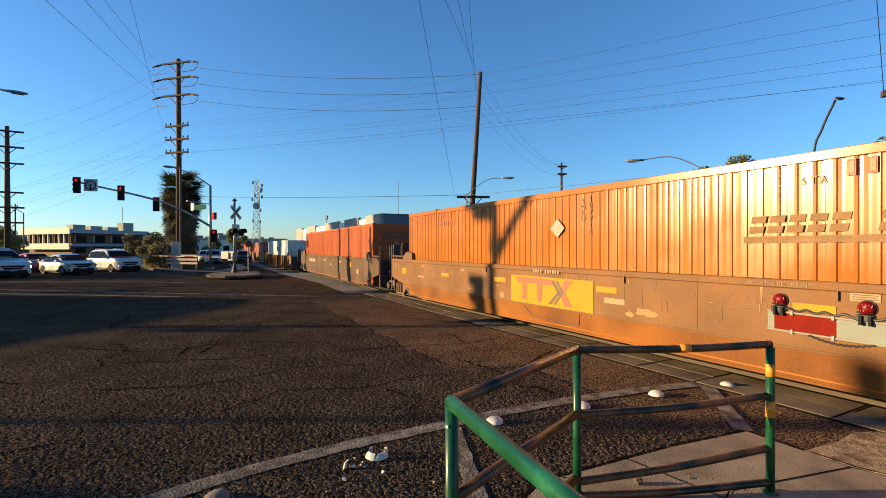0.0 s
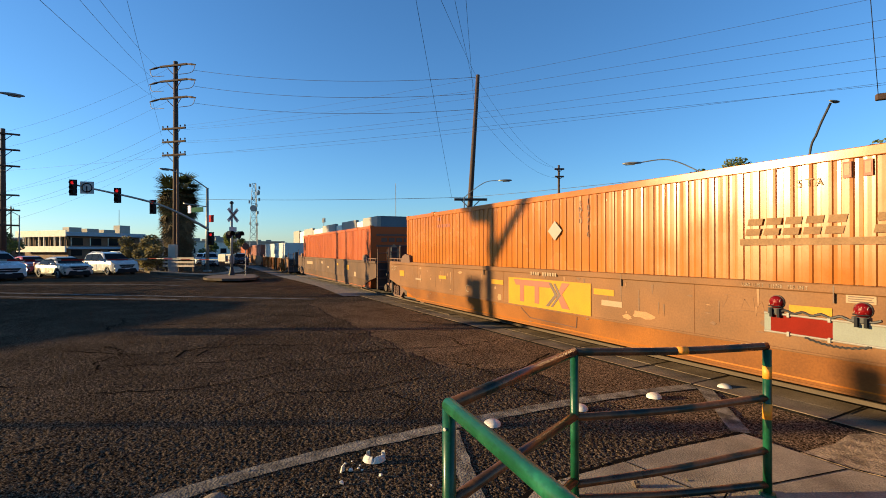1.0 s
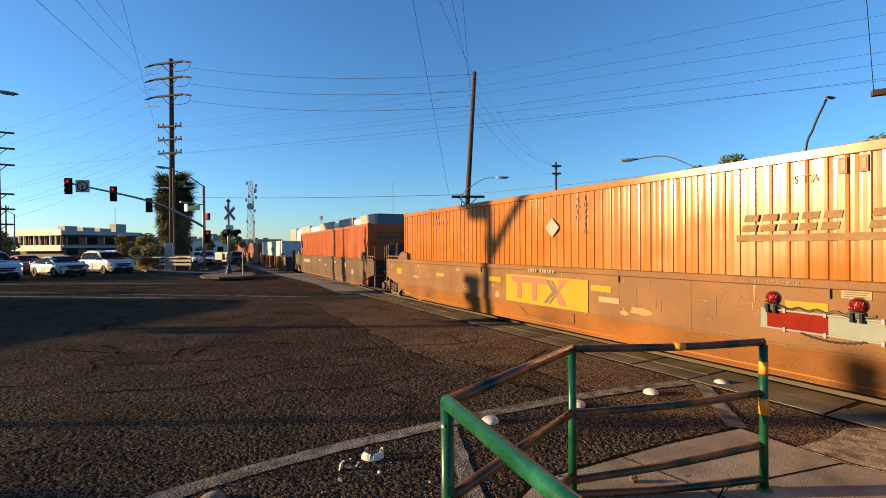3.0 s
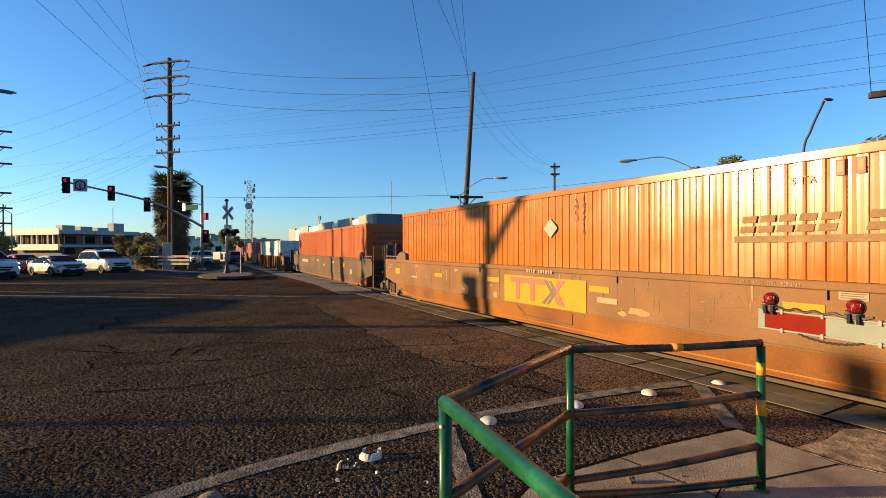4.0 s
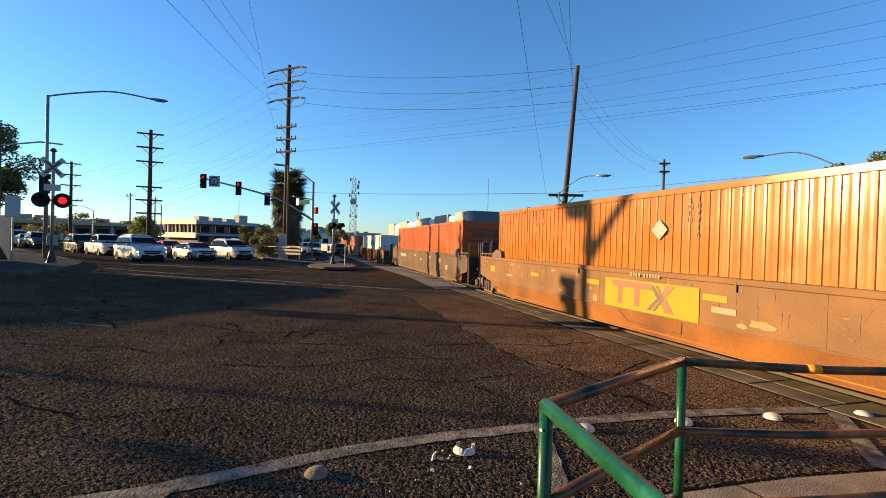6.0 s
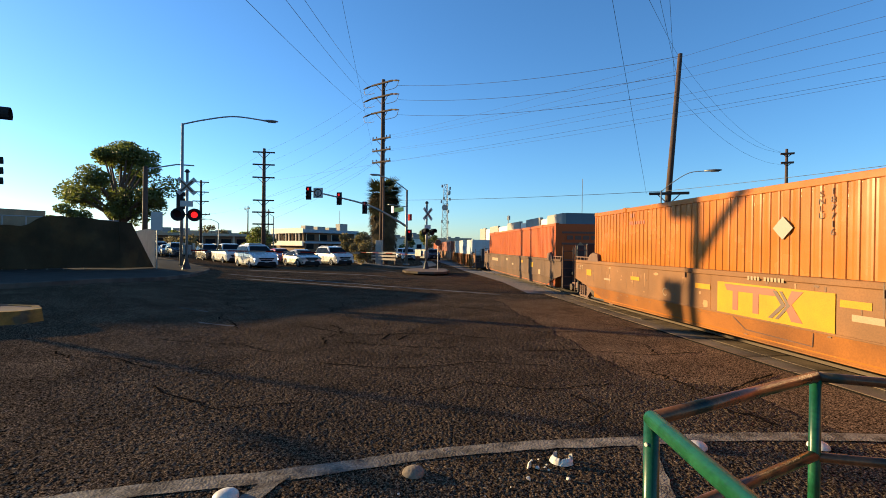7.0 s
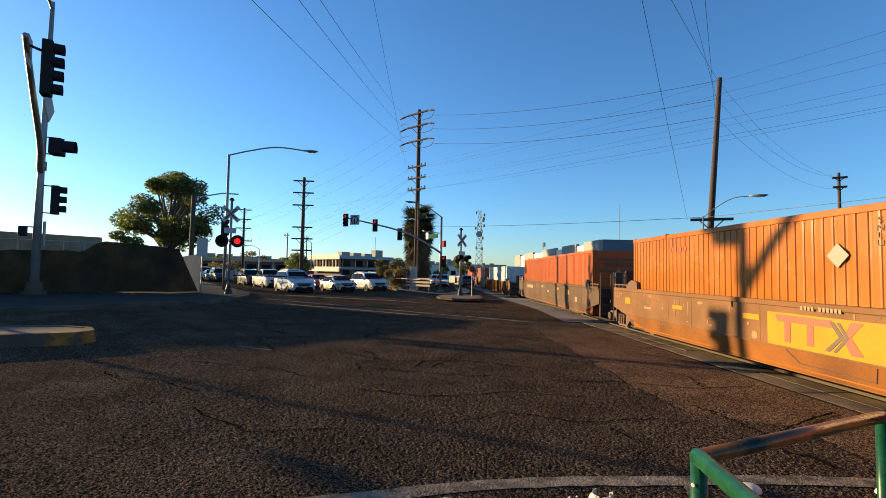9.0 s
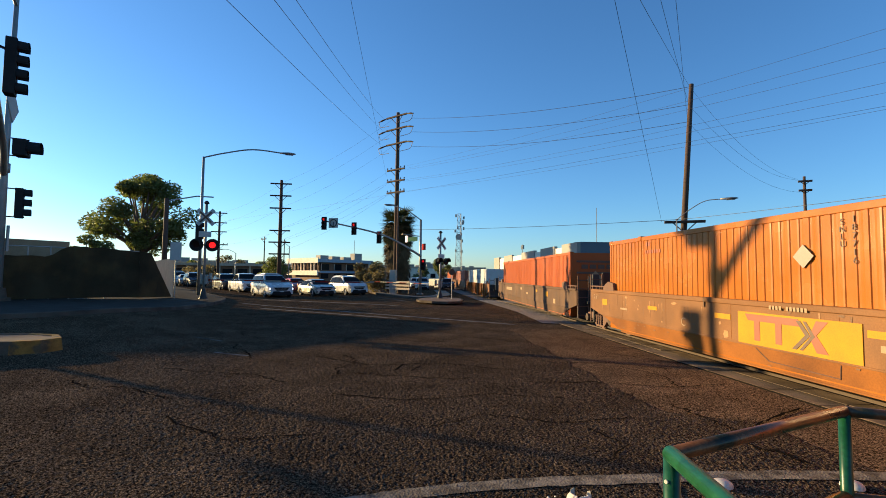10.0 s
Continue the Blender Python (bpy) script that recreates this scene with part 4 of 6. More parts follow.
def signal_head(parent, at, sections=3, lit=0, size=0.30, name="signal_head", plate_on=True):
    """A vertical traffic signal that faces local -y."""
    h = size * 1.18 * sections
    head = part(name, box(-size * 0.6, size * 0.6, 0.0, size * 0.75, -h / 2, h / 2, size * 0.08), "signal", parent, at=at)
    if plate_on:
        part("backplate", box(-size * 0.85, size * 0.85, size * 0.3, size * 0.34, -h / 2 - size * 0.22, h / 2 + size * 0.22), "signal", head)
    for k in range(sections):
        z = h / 2 - size * 0.59 - k * size * 1.18
        part("lens", disc(size * 0.40, 0.02, 16, (0, -0.022, z)), "lens_signal" if k == lit else "lens_dark", head)
        visor = bmesh.new()
        arcs = [(size * 0.52 * math.cos(radians(a)), size * 0.52 * math.sin(radians(a))) for a in range(-30, 211, 20)]
        f = [visor.verts.new((x, -size * 0.72, z + q)) for x, q in arcs]
        b = [visor.verts.new((x, 0.0, z + q)) for x, q in arcs]
        g = [visor.verts.new((x * 0.93, -size * 0.72, z + q * 0.93)) for x, q in arcs]
        i = [visor.verts.new((x * 0.93, 0.0, z + q * 0.93)) for x, q in arcs]
        for u in range(len(arcs) - 1):
            visor.faces.new((f[u], f[u + 1], b[u + 1], b[u]))
            visor.faces.new((g[u], i[u], i[u + 1], g[u + 1]))
            visor.faces.new((f[u], g[u], g[u + 1], f[u + 1]))
        part("visor", visor, "signal", head)
    return head


def lamp_head(parent, p, yaw, size=1.0):
    """A cobra-head street lamp that points along local x."""
    bm = bmesh.new()
    rows = [(-0.25, 0.05, 0.05), (0.0, 0.10, 0.07), (0.25, 0.15, 0.08), (0.5, 0.13, 0.06), (0.62, 0.05, 0.03)]
    last = None
    for x, w, h in rows:
        ring = [bm.verts.new((x * size, w * size * math.cos(radians(a)), h * size * math.sin(radians(a)) * (1.0 if math.sin(radians(a)) > 0 else 0.7))) for a in range(0, 360, 30)]
        if last:
            for k in range(12):
                bm.faces.new((last[k], last[(k + 1) % 12], ring[(k + 1) % 12], ring[k]))
        else:
            bm.faces.new(ring[::-1])
        last = ring
    bm.faces.new(last)
    head = part("lamp_head", bm, "silver", parent, at=pose(*p, 0, 0, yaw), smooth=True)
    part("lens", box(0.05 * size, 0.48 * size, -0.09 * size, 0.09 * size, -0.075 * size, -0.045 * size, 0.01), "lamp_glass", head)
    return head


def utility_pole(base, top, r, arms, label, lean=(0, 0), name="utility_pole", arm_yaw=0.0, insulators=True):
    """arms: (height, half length, kind)."""
    p = thing(name, label, "utility pole", pose(base[0], base[1], base[2] if len(base) > 2 else 0))
    part("pole", tube([(0, 0, 0), (lean[0] * 0.5, lean[1] * 0.5, top / 2), (*lean, top)], [r, r * 0.85, r * 0.65], 12), "wood", p, smooth=True)
    ca, sa = math.cos(radians(arm_yaw)), math.sin(radians(arm_yaw))
    for z, half, kind in arms:
        f = z / top
        cx, cy = lean[0] * f, lean[1] * f
        a = box(-half, half, -0.07, 0.07, -0.075, 0.075, 0.012, seg=1)
        arm = part("crossarm", a, "wood", p, at=pose(cx + 0.2 * sa, cy - 0.2 * ca, z, 0, 0, arm_yaw))
        for s in (-1, 1):
            part("brace", tube([(s * half * 0.55, 0, -0.06), (0, 0.1, -0.75 * half * 0.8)], 0.03, 6), "wood", arm)
            if insulators and kind == "pin":
                for q in (0.55, 0.95):
                    part("insulator", tube([(s * half * q, 0, 0.07), (s * half * q, 0, 0.14), (s * half * q, 0, 0.15), (s * half * q, 0, 0.27)], [0.025, 0.025, 0.065, 0.045], 8), "wood", arm)
            if kind == "hang":
                part("insulator", tube([(s * half * 0.98, 0, 0.0), (s * (half + 0.5), -0.1, -0.12), (s * (half + 0.95), -0.15, -0.22)], [0.05, 0.09, 0.04], 8), "wood", arm)
                part("jumper", tube(arc([(s * (half + 0.9), -0.15, -0.2), (s * (half + 0.6), -0.2, -0.8), (s * (half * 0.55), -0.25, -0.9)], 5), 0.025, 5), "cable", arm)
    return p


A = (-22.1, 39.2)
pole_a = utility_pole(A, 17.6, 0.26, [(17.2, 1.35, "hang"), (15.95, 1.35, "hang"), (14.5, 1.35, "hang"), (11.95, 1.15, "pin"), (10.85, 1.15, "pin"), (9.75, 1.15, "pin")], "tall dark wooden utility pole with six crossarms", arm_yaw=-14)
part("riser_pipe", tube([(0.25, -0.25, 0), (0.25, -0.25, 8.5)], 0.06, 8), "rust", pole_a)
part("meter_cabinet", box(-0.3, 0.3, -0.65, -0.25, 0.0, 2.3, 0.03), "pole_steel", pole_a, "grey metal cabinet")
B = (1.61, 29.95)
utility_pole(B, 13.0, 0.19, [(5.0, 1.05, "bare")], "leaning dark wooden utility pole behind the train", lean=(0.82, 0), arm_yaw=3)
C = (11.1, 43.7)
utility_pole(C, 9.7, 0.14, [(9.3, 0.45, "bare"), (8.6, 0.42, "bare")], "short wooden utility pole behind the train")
D = (-37.5, 40.3)
utility_pole(D, 12.3, 0.24, [(11.85, 1.15, "bare"), (10.5, 1.15, "bare"), (9.1, 1.15, "bare"), (6.6, 1.1, "pin"), (5.3, 1.15, "pin"), (4.0, 1.1, "pin")], "dark wooden utility pole with many crossarms", arm_yaw=32, insulators=False)
utility_pole((-60.7, 52.2), 11.4, 0.22, [(11.1, 1.1, "bare"), (9.6, 1.1, "bare"), (8.2, 1.1, "bare"), (6.2, 1.3, "pin")], "distant wooden utility pole with crossarms", arm_yaw=40)
utility_pole((-66.0, 67.0), 8.8, 0.13, [(8.3, 1.0, "pin")], "distant wooden utility pole with a transformer", arm_yaw=-20)
utility_pole((-63.5, 69.5), 8.4, 0.12, [(7.9, 1.0, "pin")], "distant wooden utility pole with a transformer", arm_yaw=-20)
E_ = (11.45, 10.95)
utility_pole(E_, 9.5, 0.15, [(5.45, 0.95, "bare")], "dark wooden utility pole beside the track", arm_yaw=-28)

# wires
PA = [(-20.75, 39.35, 16.95), (-20.6, 39.4, 15.6), (-20.7, 39.4, 14.2)]
PB = [(2.34, 29.91, 12.85), (2.27, 29.92, 11.8), (2.2, 29.92, 10.8)]
for a, b in zip(PA, PB):
    wire(a, b, 0.55, 0.019)
for a, mid in zip([(-23.4, 38.9, 17.0), (-23.4, 38.9, 15.75), (-23.4, 38.9, 14.3)], [(-10.53, 14.6, 9.53), (-9.71, 12.72, 8.54), (-9.05, 10.68, 7.46)]):
    a, m = Vector(a), Vector(mid)
    wire(a, m + (m - a) * 0.5 + Vector((0, 0, 0.47)), 0.35, 0.009)
wire((0.75, 29.9, 5.05), (-1.9, 0.2, 12.5), 0.0, 0.010)
for b, x in zip(PB, (0.12, 0.49, 0.8)):
    m = Vector((x, 14.0, 9.25))
    wire(b, m + (m - Vector(b)) * 0.9, 0.15, 0.009)
wire((-23.0, 38.7, 11.3), (-2.0, 0.0, 9.9), 0.1, 0.009)
for b, c in zip(PB, [(10.7, 43.7, 9.5), (10.7, 43.7, 9.45), (10.9, 43.7, 8.5)]):
    wire(b, c, 1.0, 0.009)
for k, (z0, z1) in enumerate([(12.1, 8.45), (11.95, 7.97), (11.0, 7.42), (10.85, 7.08), (9.9, 6.68), (12.3, 9.1)]):
    a, m = Vector((-21.2 - 0.3 * (k % 2), 39.4, z0)), Vector((12.38, 13.07, z1))
    wire(a, m + (m - a) * 0.25 + Vector((0, 0, 0.15)), 0.55, 0.0065)
wire((-60, 48, 9.0), (18.5, 12.5, 6.9), 0.4, 0.007)
wire((-20.6, 39.2, 6.1), (1.7, 29.8, 5.15), 0.12, 0.020)
wire((1.7, 29.8, 5.15), (9.89, 19.65, 4.87), 0.05, 0.015)
wire((9.89, 19.65, 4.87), (18.0, 9.6, 4.9), 0.1, 0.013)
wire((10.56, 11.2, 5.45), (7.2, 8.0, 8.9), 0.0, 0.011)
for z0, z1 in ((11.9, 17.0), (10.55, 15.7), (9.15, 14.3), (6.85, 12.1), (6.8, 11.0), (5.5, 10.9), (5.4, 9.9), (4.2, 9.8)):
    wire((-37.2, 40.0, z0), (-22.6, 39.1, z1), 0.5, 0.009)
for z0, z1 in ((11.9, 11.1), (10.5, 9.6), (9.1, 8.2), (6.7, 6.3)):
    wire((-60.4, 52.0, z1), (-37.7, 40.4, z0), 0.5, 0.009)


# far corner: mast-arm signal with street lamp
def far_signal():
    b = (-19.75, 39.75)
    s = thing("mast_arm_signal", "galvanised mast-arm traffic signal showing red with a street lamp", "traffic signal", pose(*b, 0))
    post(s, (0, 0), 0, 7.1, 0.15, 0.10)
    part("base_flange", box(-0.25, 0.25, -0.25, 0.25, 0, 0.12, 0.02), "steel", s)
    part("mast_arm", tube(arc([(0.1, -0.05, 3.6), (-1.2, -1.9, 4.75), (-2.5, -4.0, 5.55), (-5.13, -7.94, 6.3)], 6), [0.11 - 0.0028 * k for k in range(19)], 10), "steel", s, smooth=True)
    part("lamp_arm", tube(arc([(0.1, 0, 7.0), (-0.9, -1.0, 7.85), (-2.0, -2.05, 8.3)], 6), 0.05, 8), "steel", s, smooth=True)
    lamp_head(s, (-2.0, -2.05, 8.3), 226, 1.2)
    yaw = -28
    for x, y, z in ((-5.08, -8.05, 6.08), (-3.66, -5.75, 5.81), (-2.36, -3.7, 5.17)):
        signal_head(s, pose(x, y, z, 0, 0, 14), 3, 0, 0.275)
    signal_head(s, pose(0.43, -0.3, 2.8, 0, 0, 14), 3, 0, 0.275)
    sign = part("turn_sign", box(-0.42, 0.42, 0, 0.03, -0.42, 0.42, 0.02), "sign_white", s, "white no-turn sign", at=pose(-4.48, -7.55, 6.13, 0, 0, 12))
    ring = bmesh.new()
    tube([(0.3 * math.cos(radians(a)), -0.012, 0.3 * math.sin(radians(a))) for a in range(0, 361, 20)], 0.035, 6, ring)
    part("sign_ring", ring, "plastic", sign)
    part("sign_bar", box(-0.03, 0.03, -0.03, -0.004, -0.28, 0.1), "plastic", sign)
    part("street_sign", box(-0.85, 0.85, 0, 0.03, -0.2, 0.2, 0.02), "sign_green", s, "green street name plate", at=pose(-0.3, -1.2, 5.15, 0, 0, yaw))
    part("street_sign_arm", tube([(0, 0, 5.5), (-1.0, -1.8, 5.6)], 0.04, 8), "steel", s)
    part("internally_lit_sign", box(-0.15, 0.15, 0, 0.1, -0.30, 0.30, 0.03), "lens_white", s, at=pose(-0.62, -1.75, 5.13, 0, 0, yaw))
    part("red_sign", box(-0.30, 0.30, 0, 0.03, -0.30, 0.30, 0.02), "sign_red", s, "small red lit turn sign", at=pose(0.47, -0.3, 4.48, 0, 0, yaw))
    return s


far_signal()


def crossing_signal(base, yaw, label, tall, heads, lit, bits=True):
    """A railway crossing signal: crossbuck, bell, paired lamps, gate machine. It faces local -y."""
    s = thing("crossing_signal", label, "crossing signal", pose(base[0], base[1], base[2], 0, 0, yaw), "railway crossing signals")
    post(s, (0, 0), 0, tall, 0.075, 0.075, "silver")
    part("base_flange", tube([(0, 0, 0), (0, 0, 0.10), (0, 0, 0.55)], [0.24, 0.20, 0.09], 12), "dark", s)
    for a in (45, -45):
        blade = box(-0.60, 0.60, -0.12 - (0.015 if a > 0 else 0), -0.10 - (0.015 if a > 0 else 0), -0.115, 0.115)
        part("crossbuck_blade", blade, "sign_white", s, "white crossbuck blade", at=pose(0, 0, tall - 0.75, 0, a, 0))
    for k in range(2):
        part("crossbuck_letter_bar", box(-0.42, 0.42, -0.142 - 0.003 * k, -0.138 - 0.003 * k, -0.045, 0.045), "black_mark", s, at=pose(0, 0, tall - 0.75, 0, 45 - 90 * k, 0))
    part("track_count_sign", box(-0.32, 0.32, -0.12, -0.10, -0.16, 0.16, 0.01), "sign_white", s, at=pose(0, 0, tall - 1.72))
    part("crossarm", tube([(-0.62, -0.1, heads), (0.62, -0.1, heads)], 0.04, 8), "dark", s)
    for k, x in enumerate((-0.41, 0.41)):
        lamp = part("flasher", disc(0.36 if lit >= 0 else 0.26, 0.03, 24, (x, -0.20, heads)), "signal", s, "round black flasher backplate")
        part("lens", disc(0.17, 0.03, 20, (x, -0.235, heads)), "lens_red" if k == lit else "lens_dark", lamp)
        hood = bmesh.new()
        pts = [(x + 0.22 * math.cos(radians(a)), heads + 0.22 * math.sin(radians(a))) for a in range(-10, 191, 20)]
        prev = None
        for px, pz in pts:
            row = (hood.verts.new((px, -0.20, pz)), hood.verts.new((px, -0.50, pz + 0.02)), hood.verts.new((px * 0.99 + x * 0.01, -0.50, pz + 0.045)), hood.verts.new((px, -0.20, pz + 0.03)))
            if prev:
                for i in range(4):
                    hood.faces.new((prev[i], prev[(i + 1) % 4], row[(i + 1) % 4], row[i]))
            prev = row
        part("hood", hood, "signal", lamp)
    part("gate_machine", box(-0.2, 0.2, -0.05, 0.42, 0.8, 1.35, 0.05), "silver", s, "silver gate drive box")
    for q in (-0.24, 0.24):
        part("counterweight", prism([(q - 0.03, 0.95), (q + 0.03, 0.95), (q + 0.03, 1.45), (q - 0.03, 1.45)], 0.30, 0.95), "silver", s, "grey counterweight arm")
    part("bell", tube([(0, 0, tall), (0, 0, tall + 0.06), (0, 0, tall + 0.2)], [0.05, 0.16, 0.06], 12), "dark", s)
    return s


def gate_arm(a, b, label, stripes=8, w=0.12):
    """A lowered red and white gate arm from pivot a to tip b."""
    a, b = Vector(a), Vector(b)
    d = b - a
    yaw = math.degrees(math.atan2(d.y, d.x))
    tilt = math.degrees(math.asin(d.z / d.length))
    g = thing("gate_arm", label, "crossing gate", pose(*a, 0, 0, yaw) @ pose(0, 0, 0, 0, -tilt, 0), "lowered gate arms")
    L_ = d.length
    for k in range(stripes):
        part("stripe", box(L_ * k / stripes, L_ * (k + 1) / stripes, -0.025, 0.025, -w / 2, w / 2), "reflect_red" if k % 2 == 0 else "reflect_white", g)
    return g


xl = (-22.95, 18.8, 0.36)
crossing_signal(xl, 40, "silver railway crossing signal with a glowing red flasher", 5.35, 3.02, 1)
gate_arm((-23.0, 18.8, 1.42), (-17.9, 28.6, 1.25), "lowered red and white crossing gate arm before the cars", 10, 0.075)
crossing_signal((-14.2, 31.9, 0.1), 68, "railway crossing signal on a kerbed island", 4.85, 2.75, -1)
gate_arm((-14.3, 31.7, 1.15), (-23.4, 36.6, 1.2), "lowered red and white crossing gate arm", 10, 0.05)

def near_gate():
    a, b = Vector((3.9, 2.75, 1.085)), Vector((3.15, 4.52, 1.1))
    d = a - b
    g = thing("gate_arm", "lowered crossing gate arm with red lamps and white edge rails", "crossing gate", pose(*b, 0, 0, math.degrees(math.atan2(d.y, d.x))), "lowered gate arms")
    L_, w = d.length + 1.2, 0.175
    for x0_, x1_, m in ((0, 0.06, "reflect_white"), (0.06, 0.57, "reflect_red"), (0.57, 1.0, "reflect_white"), (1.0, 1.5, "reflect_red"), (1.5, L_, "reflect_white")):
        part("stripe", box(x0_, x1_, -0.012, 0.012, -w / 2, w / 2), m, g)
    for z in (-w / 2, w / 2):
        part("edge_rail", tube([(0, -0.012, z), (L_, -0.012, z)], 0.010, 8), "white_mark", g)
    for x in (0.22, 0.55, 0.95):
        for z in (-w / 2, w / 2):
            part("clip", box(x - 0.012, x + 0.012, -0.03, 0.01, z - 0.022, z + 0.022, 0.004), "white_mark", g)
    for x in (0.11, 0.78, 1.5):
        lamp = bmesh.new()
        bmesh.ops.create_uvsphere(lamp, u_segments=20, v_segments=12, radius=0.062, matrix=Matrix.Translation((x, -0.01, w / 2 + 0.108)) @ Matrix.Diagonal((1, 0.72, 1, 1)))
        lens = part("gate_lamp", lamp, "lens_ruby", g, "red gate lamp lens", smooth=True)
        part("lamp_bracket", box(x - 0.07, x + 0.05, -0.03, 0.03, w / 2, w / 2 + 0.055, 0.008), "dark", lens)
        part("lamp_rim", disc(0.068, 0.02, 20, (x, -0.006, w / 2 + 0.108)), "dark", lens)
        for q in (-0.03, 0.035):
            part("lamp_foot", box(x + q - 0.012, x + q + 0.012, -0.05, -0.02, w / 2 - 0.03, w / 2 + 0.05, 0.003), "signal", lens)
        part("lamp_band", tube([(x - 0.055, -0.035, w / 2 + 0.075), (x, -0.062, w / 2 + 0.07), (x + 0.055, -0.035, w / 2 + 0.075)], 0.006, 6), "signal", lens)
        for q in range(5):
            part("lens_rib", tube([(x - 0.045 + 0.02 * q, -0.053 + 0.006 * abs(q - 2), w / 2 + 0.085), (x - 0.03 + 0.02 * q, -0.050 + 0.006 * abs(q - 1.6), w / 2 + 0.14)], 0.0025, 4), "white_mark", lens)
    pts = [(0.16 + 0.03 * k, -0.02, w / 2 + 0.03 + 0.012 * math.sin(k * 1.3)) for k in range(26)]
    part("wiring", tube(pts, 0.012, 6), "dark", g)
    pts = [(0.36 + 0.022 * k, -0.02, -w / 2 - 0.05 + 0.04 * (k / 11 - 1) ** 2 + 0.008 * (k % 2)) for k in range(23)]
    part("coiled_cable", tube(pts, 0.010, 6), "dark", g)
    return g


near_gate()


# ---- kerbs, pavements and islands beyond the road ----
def raised(name, outer, inner, height, material, label, category="pavement", edge=0.16):
    """A raised walk between a kerb line and an inner line (same number of points), on the sloping ground."""
    ob = thing(name, label, category, kind="structure")
    o = arc([(x, y, 0) for x, y in outer], 5)
    i = arc([(x, y, 0) for x, y in inner], 5)
    top, kerb = bmesh.new(), bmesh.new()
    lt = lk = None
    for a, b in zip(o, i):
        d = (b - a).normalized()
        k = a + d * edge
        z = lambda p: ground_z(p.x, p.y)
        rt = [top.verts.new((k.x, k.y, z(k) + height - 0.004)), top.verts.new((b.x, b.y, z(b) + height))]
        rk = [kerb.verts.new((a.x, a.y, z(a) - 0.03)), kerb.verts.new((a.x + d.x * 0.02, a.y + d.y * 0.02, z(a) + height - 0.02)), kerb.verts.new((a.x + d.x * 0.05, a.y + d.y * 0.05, z(a) + height)), kerb.verts.new((k.x, k.y, z(k) + height)), kerb.verts.new((k.x, k.y, z(k) - 0.03))]
        if lt:
            top.faces.new((lt[0], lt[1], rt[1], rt[0]))
            for u in range(4):
                kerb.faces.new((lk[u], lk[u + 1], rk[u + 1], rk[u]))
        lt, lk = rt, rk
    part("paving", top, material, ob)
    part("kerb", kerb, "kerb", ob)
    return ob


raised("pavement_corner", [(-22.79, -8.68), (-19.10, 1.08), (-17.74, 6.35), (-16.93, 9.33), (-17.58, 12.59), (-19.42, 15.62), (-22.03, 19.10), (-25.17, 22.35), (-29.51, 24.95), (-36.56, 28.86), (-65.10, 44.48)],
       [(-31.46, -8.68), (-28.75, 0.00), (-26.37, 7.59), (-26.04, 10.42), (-25.61, 12.59), (-24.95, 14.54), (-26.04, 16.93), (-27.78, 19.53), (-31.46, 22.35), (-38.19, 26.04), (-66.73, 41.88)], 0.15, "walk_shaded", "worn concrete corner pavement coloured dark for the fence's shade, with a pale kerb")
raised("pavement_far", [(-38.0, 53.0), (-28.0, 43.2), (-23.2, 37.6), (-20.6, 36.2), (-18.0, 37.4), (-18.4, 44.0), (-24.0, 56.0)],
       [(-37.0, 54.5), (-27.5, 44.8), (-23.4, 39.4), (-21.2, 38.6), (-19.6, 40.0), (-20.4, 45.0), (-26.0, 56.5)], 0.15, "soil", "bare earth corner with a pale kerb")


def median():
    ob = thing("median_island", "raised brick-topped median with a yellow painted kerb nose", "median", kind="structure")
    near = [(-11.02, 5.75), (-10.98, 5.35), (-11.24, 4.95), (-11.75, 4.2), (-13.4, 1.6), (-17.5, -5.0)]
    far = [(-11.10, 5.80), (-11.5, 5.95), (-12.1, 5.75), (-13.2, 4.75), (-14.9, 2.3), (-19.0, -4.3)]
    H_ = 0.25
    z = lambda p: ground_z(p[0], p[1])
    loop = near[::-1] + far
    cx = [(x, y) for x, y in loop]

    def inset(k, d):
        a, b, c = Vector(cx[max(k - 1, 0)]), Vector(cx[k]), Vector(cx[min(k + 1, len(cx) - 1)])
        t = (c - a).normalized()
        return b + Vector((-t.y, t.x)) * d

    kerb, nose = bmesh.new(), bmesh.new()
    for seg in range(len(cx) - 1):
        bm = nose if 3 <= seg <= 7 else kerb
        quads = []
        for k in (seg, seg + 1):
            a, b, c = Vector(cx[k]), inset(k, 0.04), inset(k, 0.17)
            quads.append([bm.verts.new((a.x, a.y, z(a) - 0.02)), bm.verts.new((b.x, b.y, z(a) + H_)), bm.verts.new((c.x, c.y, z(c) + H_)), bm.verts.new((c.x, c.y, z(c) - 0.02))])
        for u in range(3):
            bm.faces.new((quads[0][u], quads[0][u + 1], quads[1][u + 1], quads[1][u]))
    part("kerb", kerb, "kerb", ob)
    part("kerb_nose", nose, "kerb_yellow", ob, "worn yellow kerb nose")
    top = bmesh.new()
    half = len(near)
    inner = [inset(k, 0.165) for k in range(len(cx))]
    n_in, f_in = inner[:half][::-1], inner[half:]
    last = None
    for a, b in zip(n_in, f_in):
        row = (top.verts.new((a.x, a.y, z(a) + H_ - 0.01)), top.verts.new((b.x, b.y, z(b) + H_ - 0.01)))
        if last:
            top.faces.new((last[0], last[1], row[1], row[0]))
        last = row
    part("brick_top", top, "brick_red", ob)
    return ob


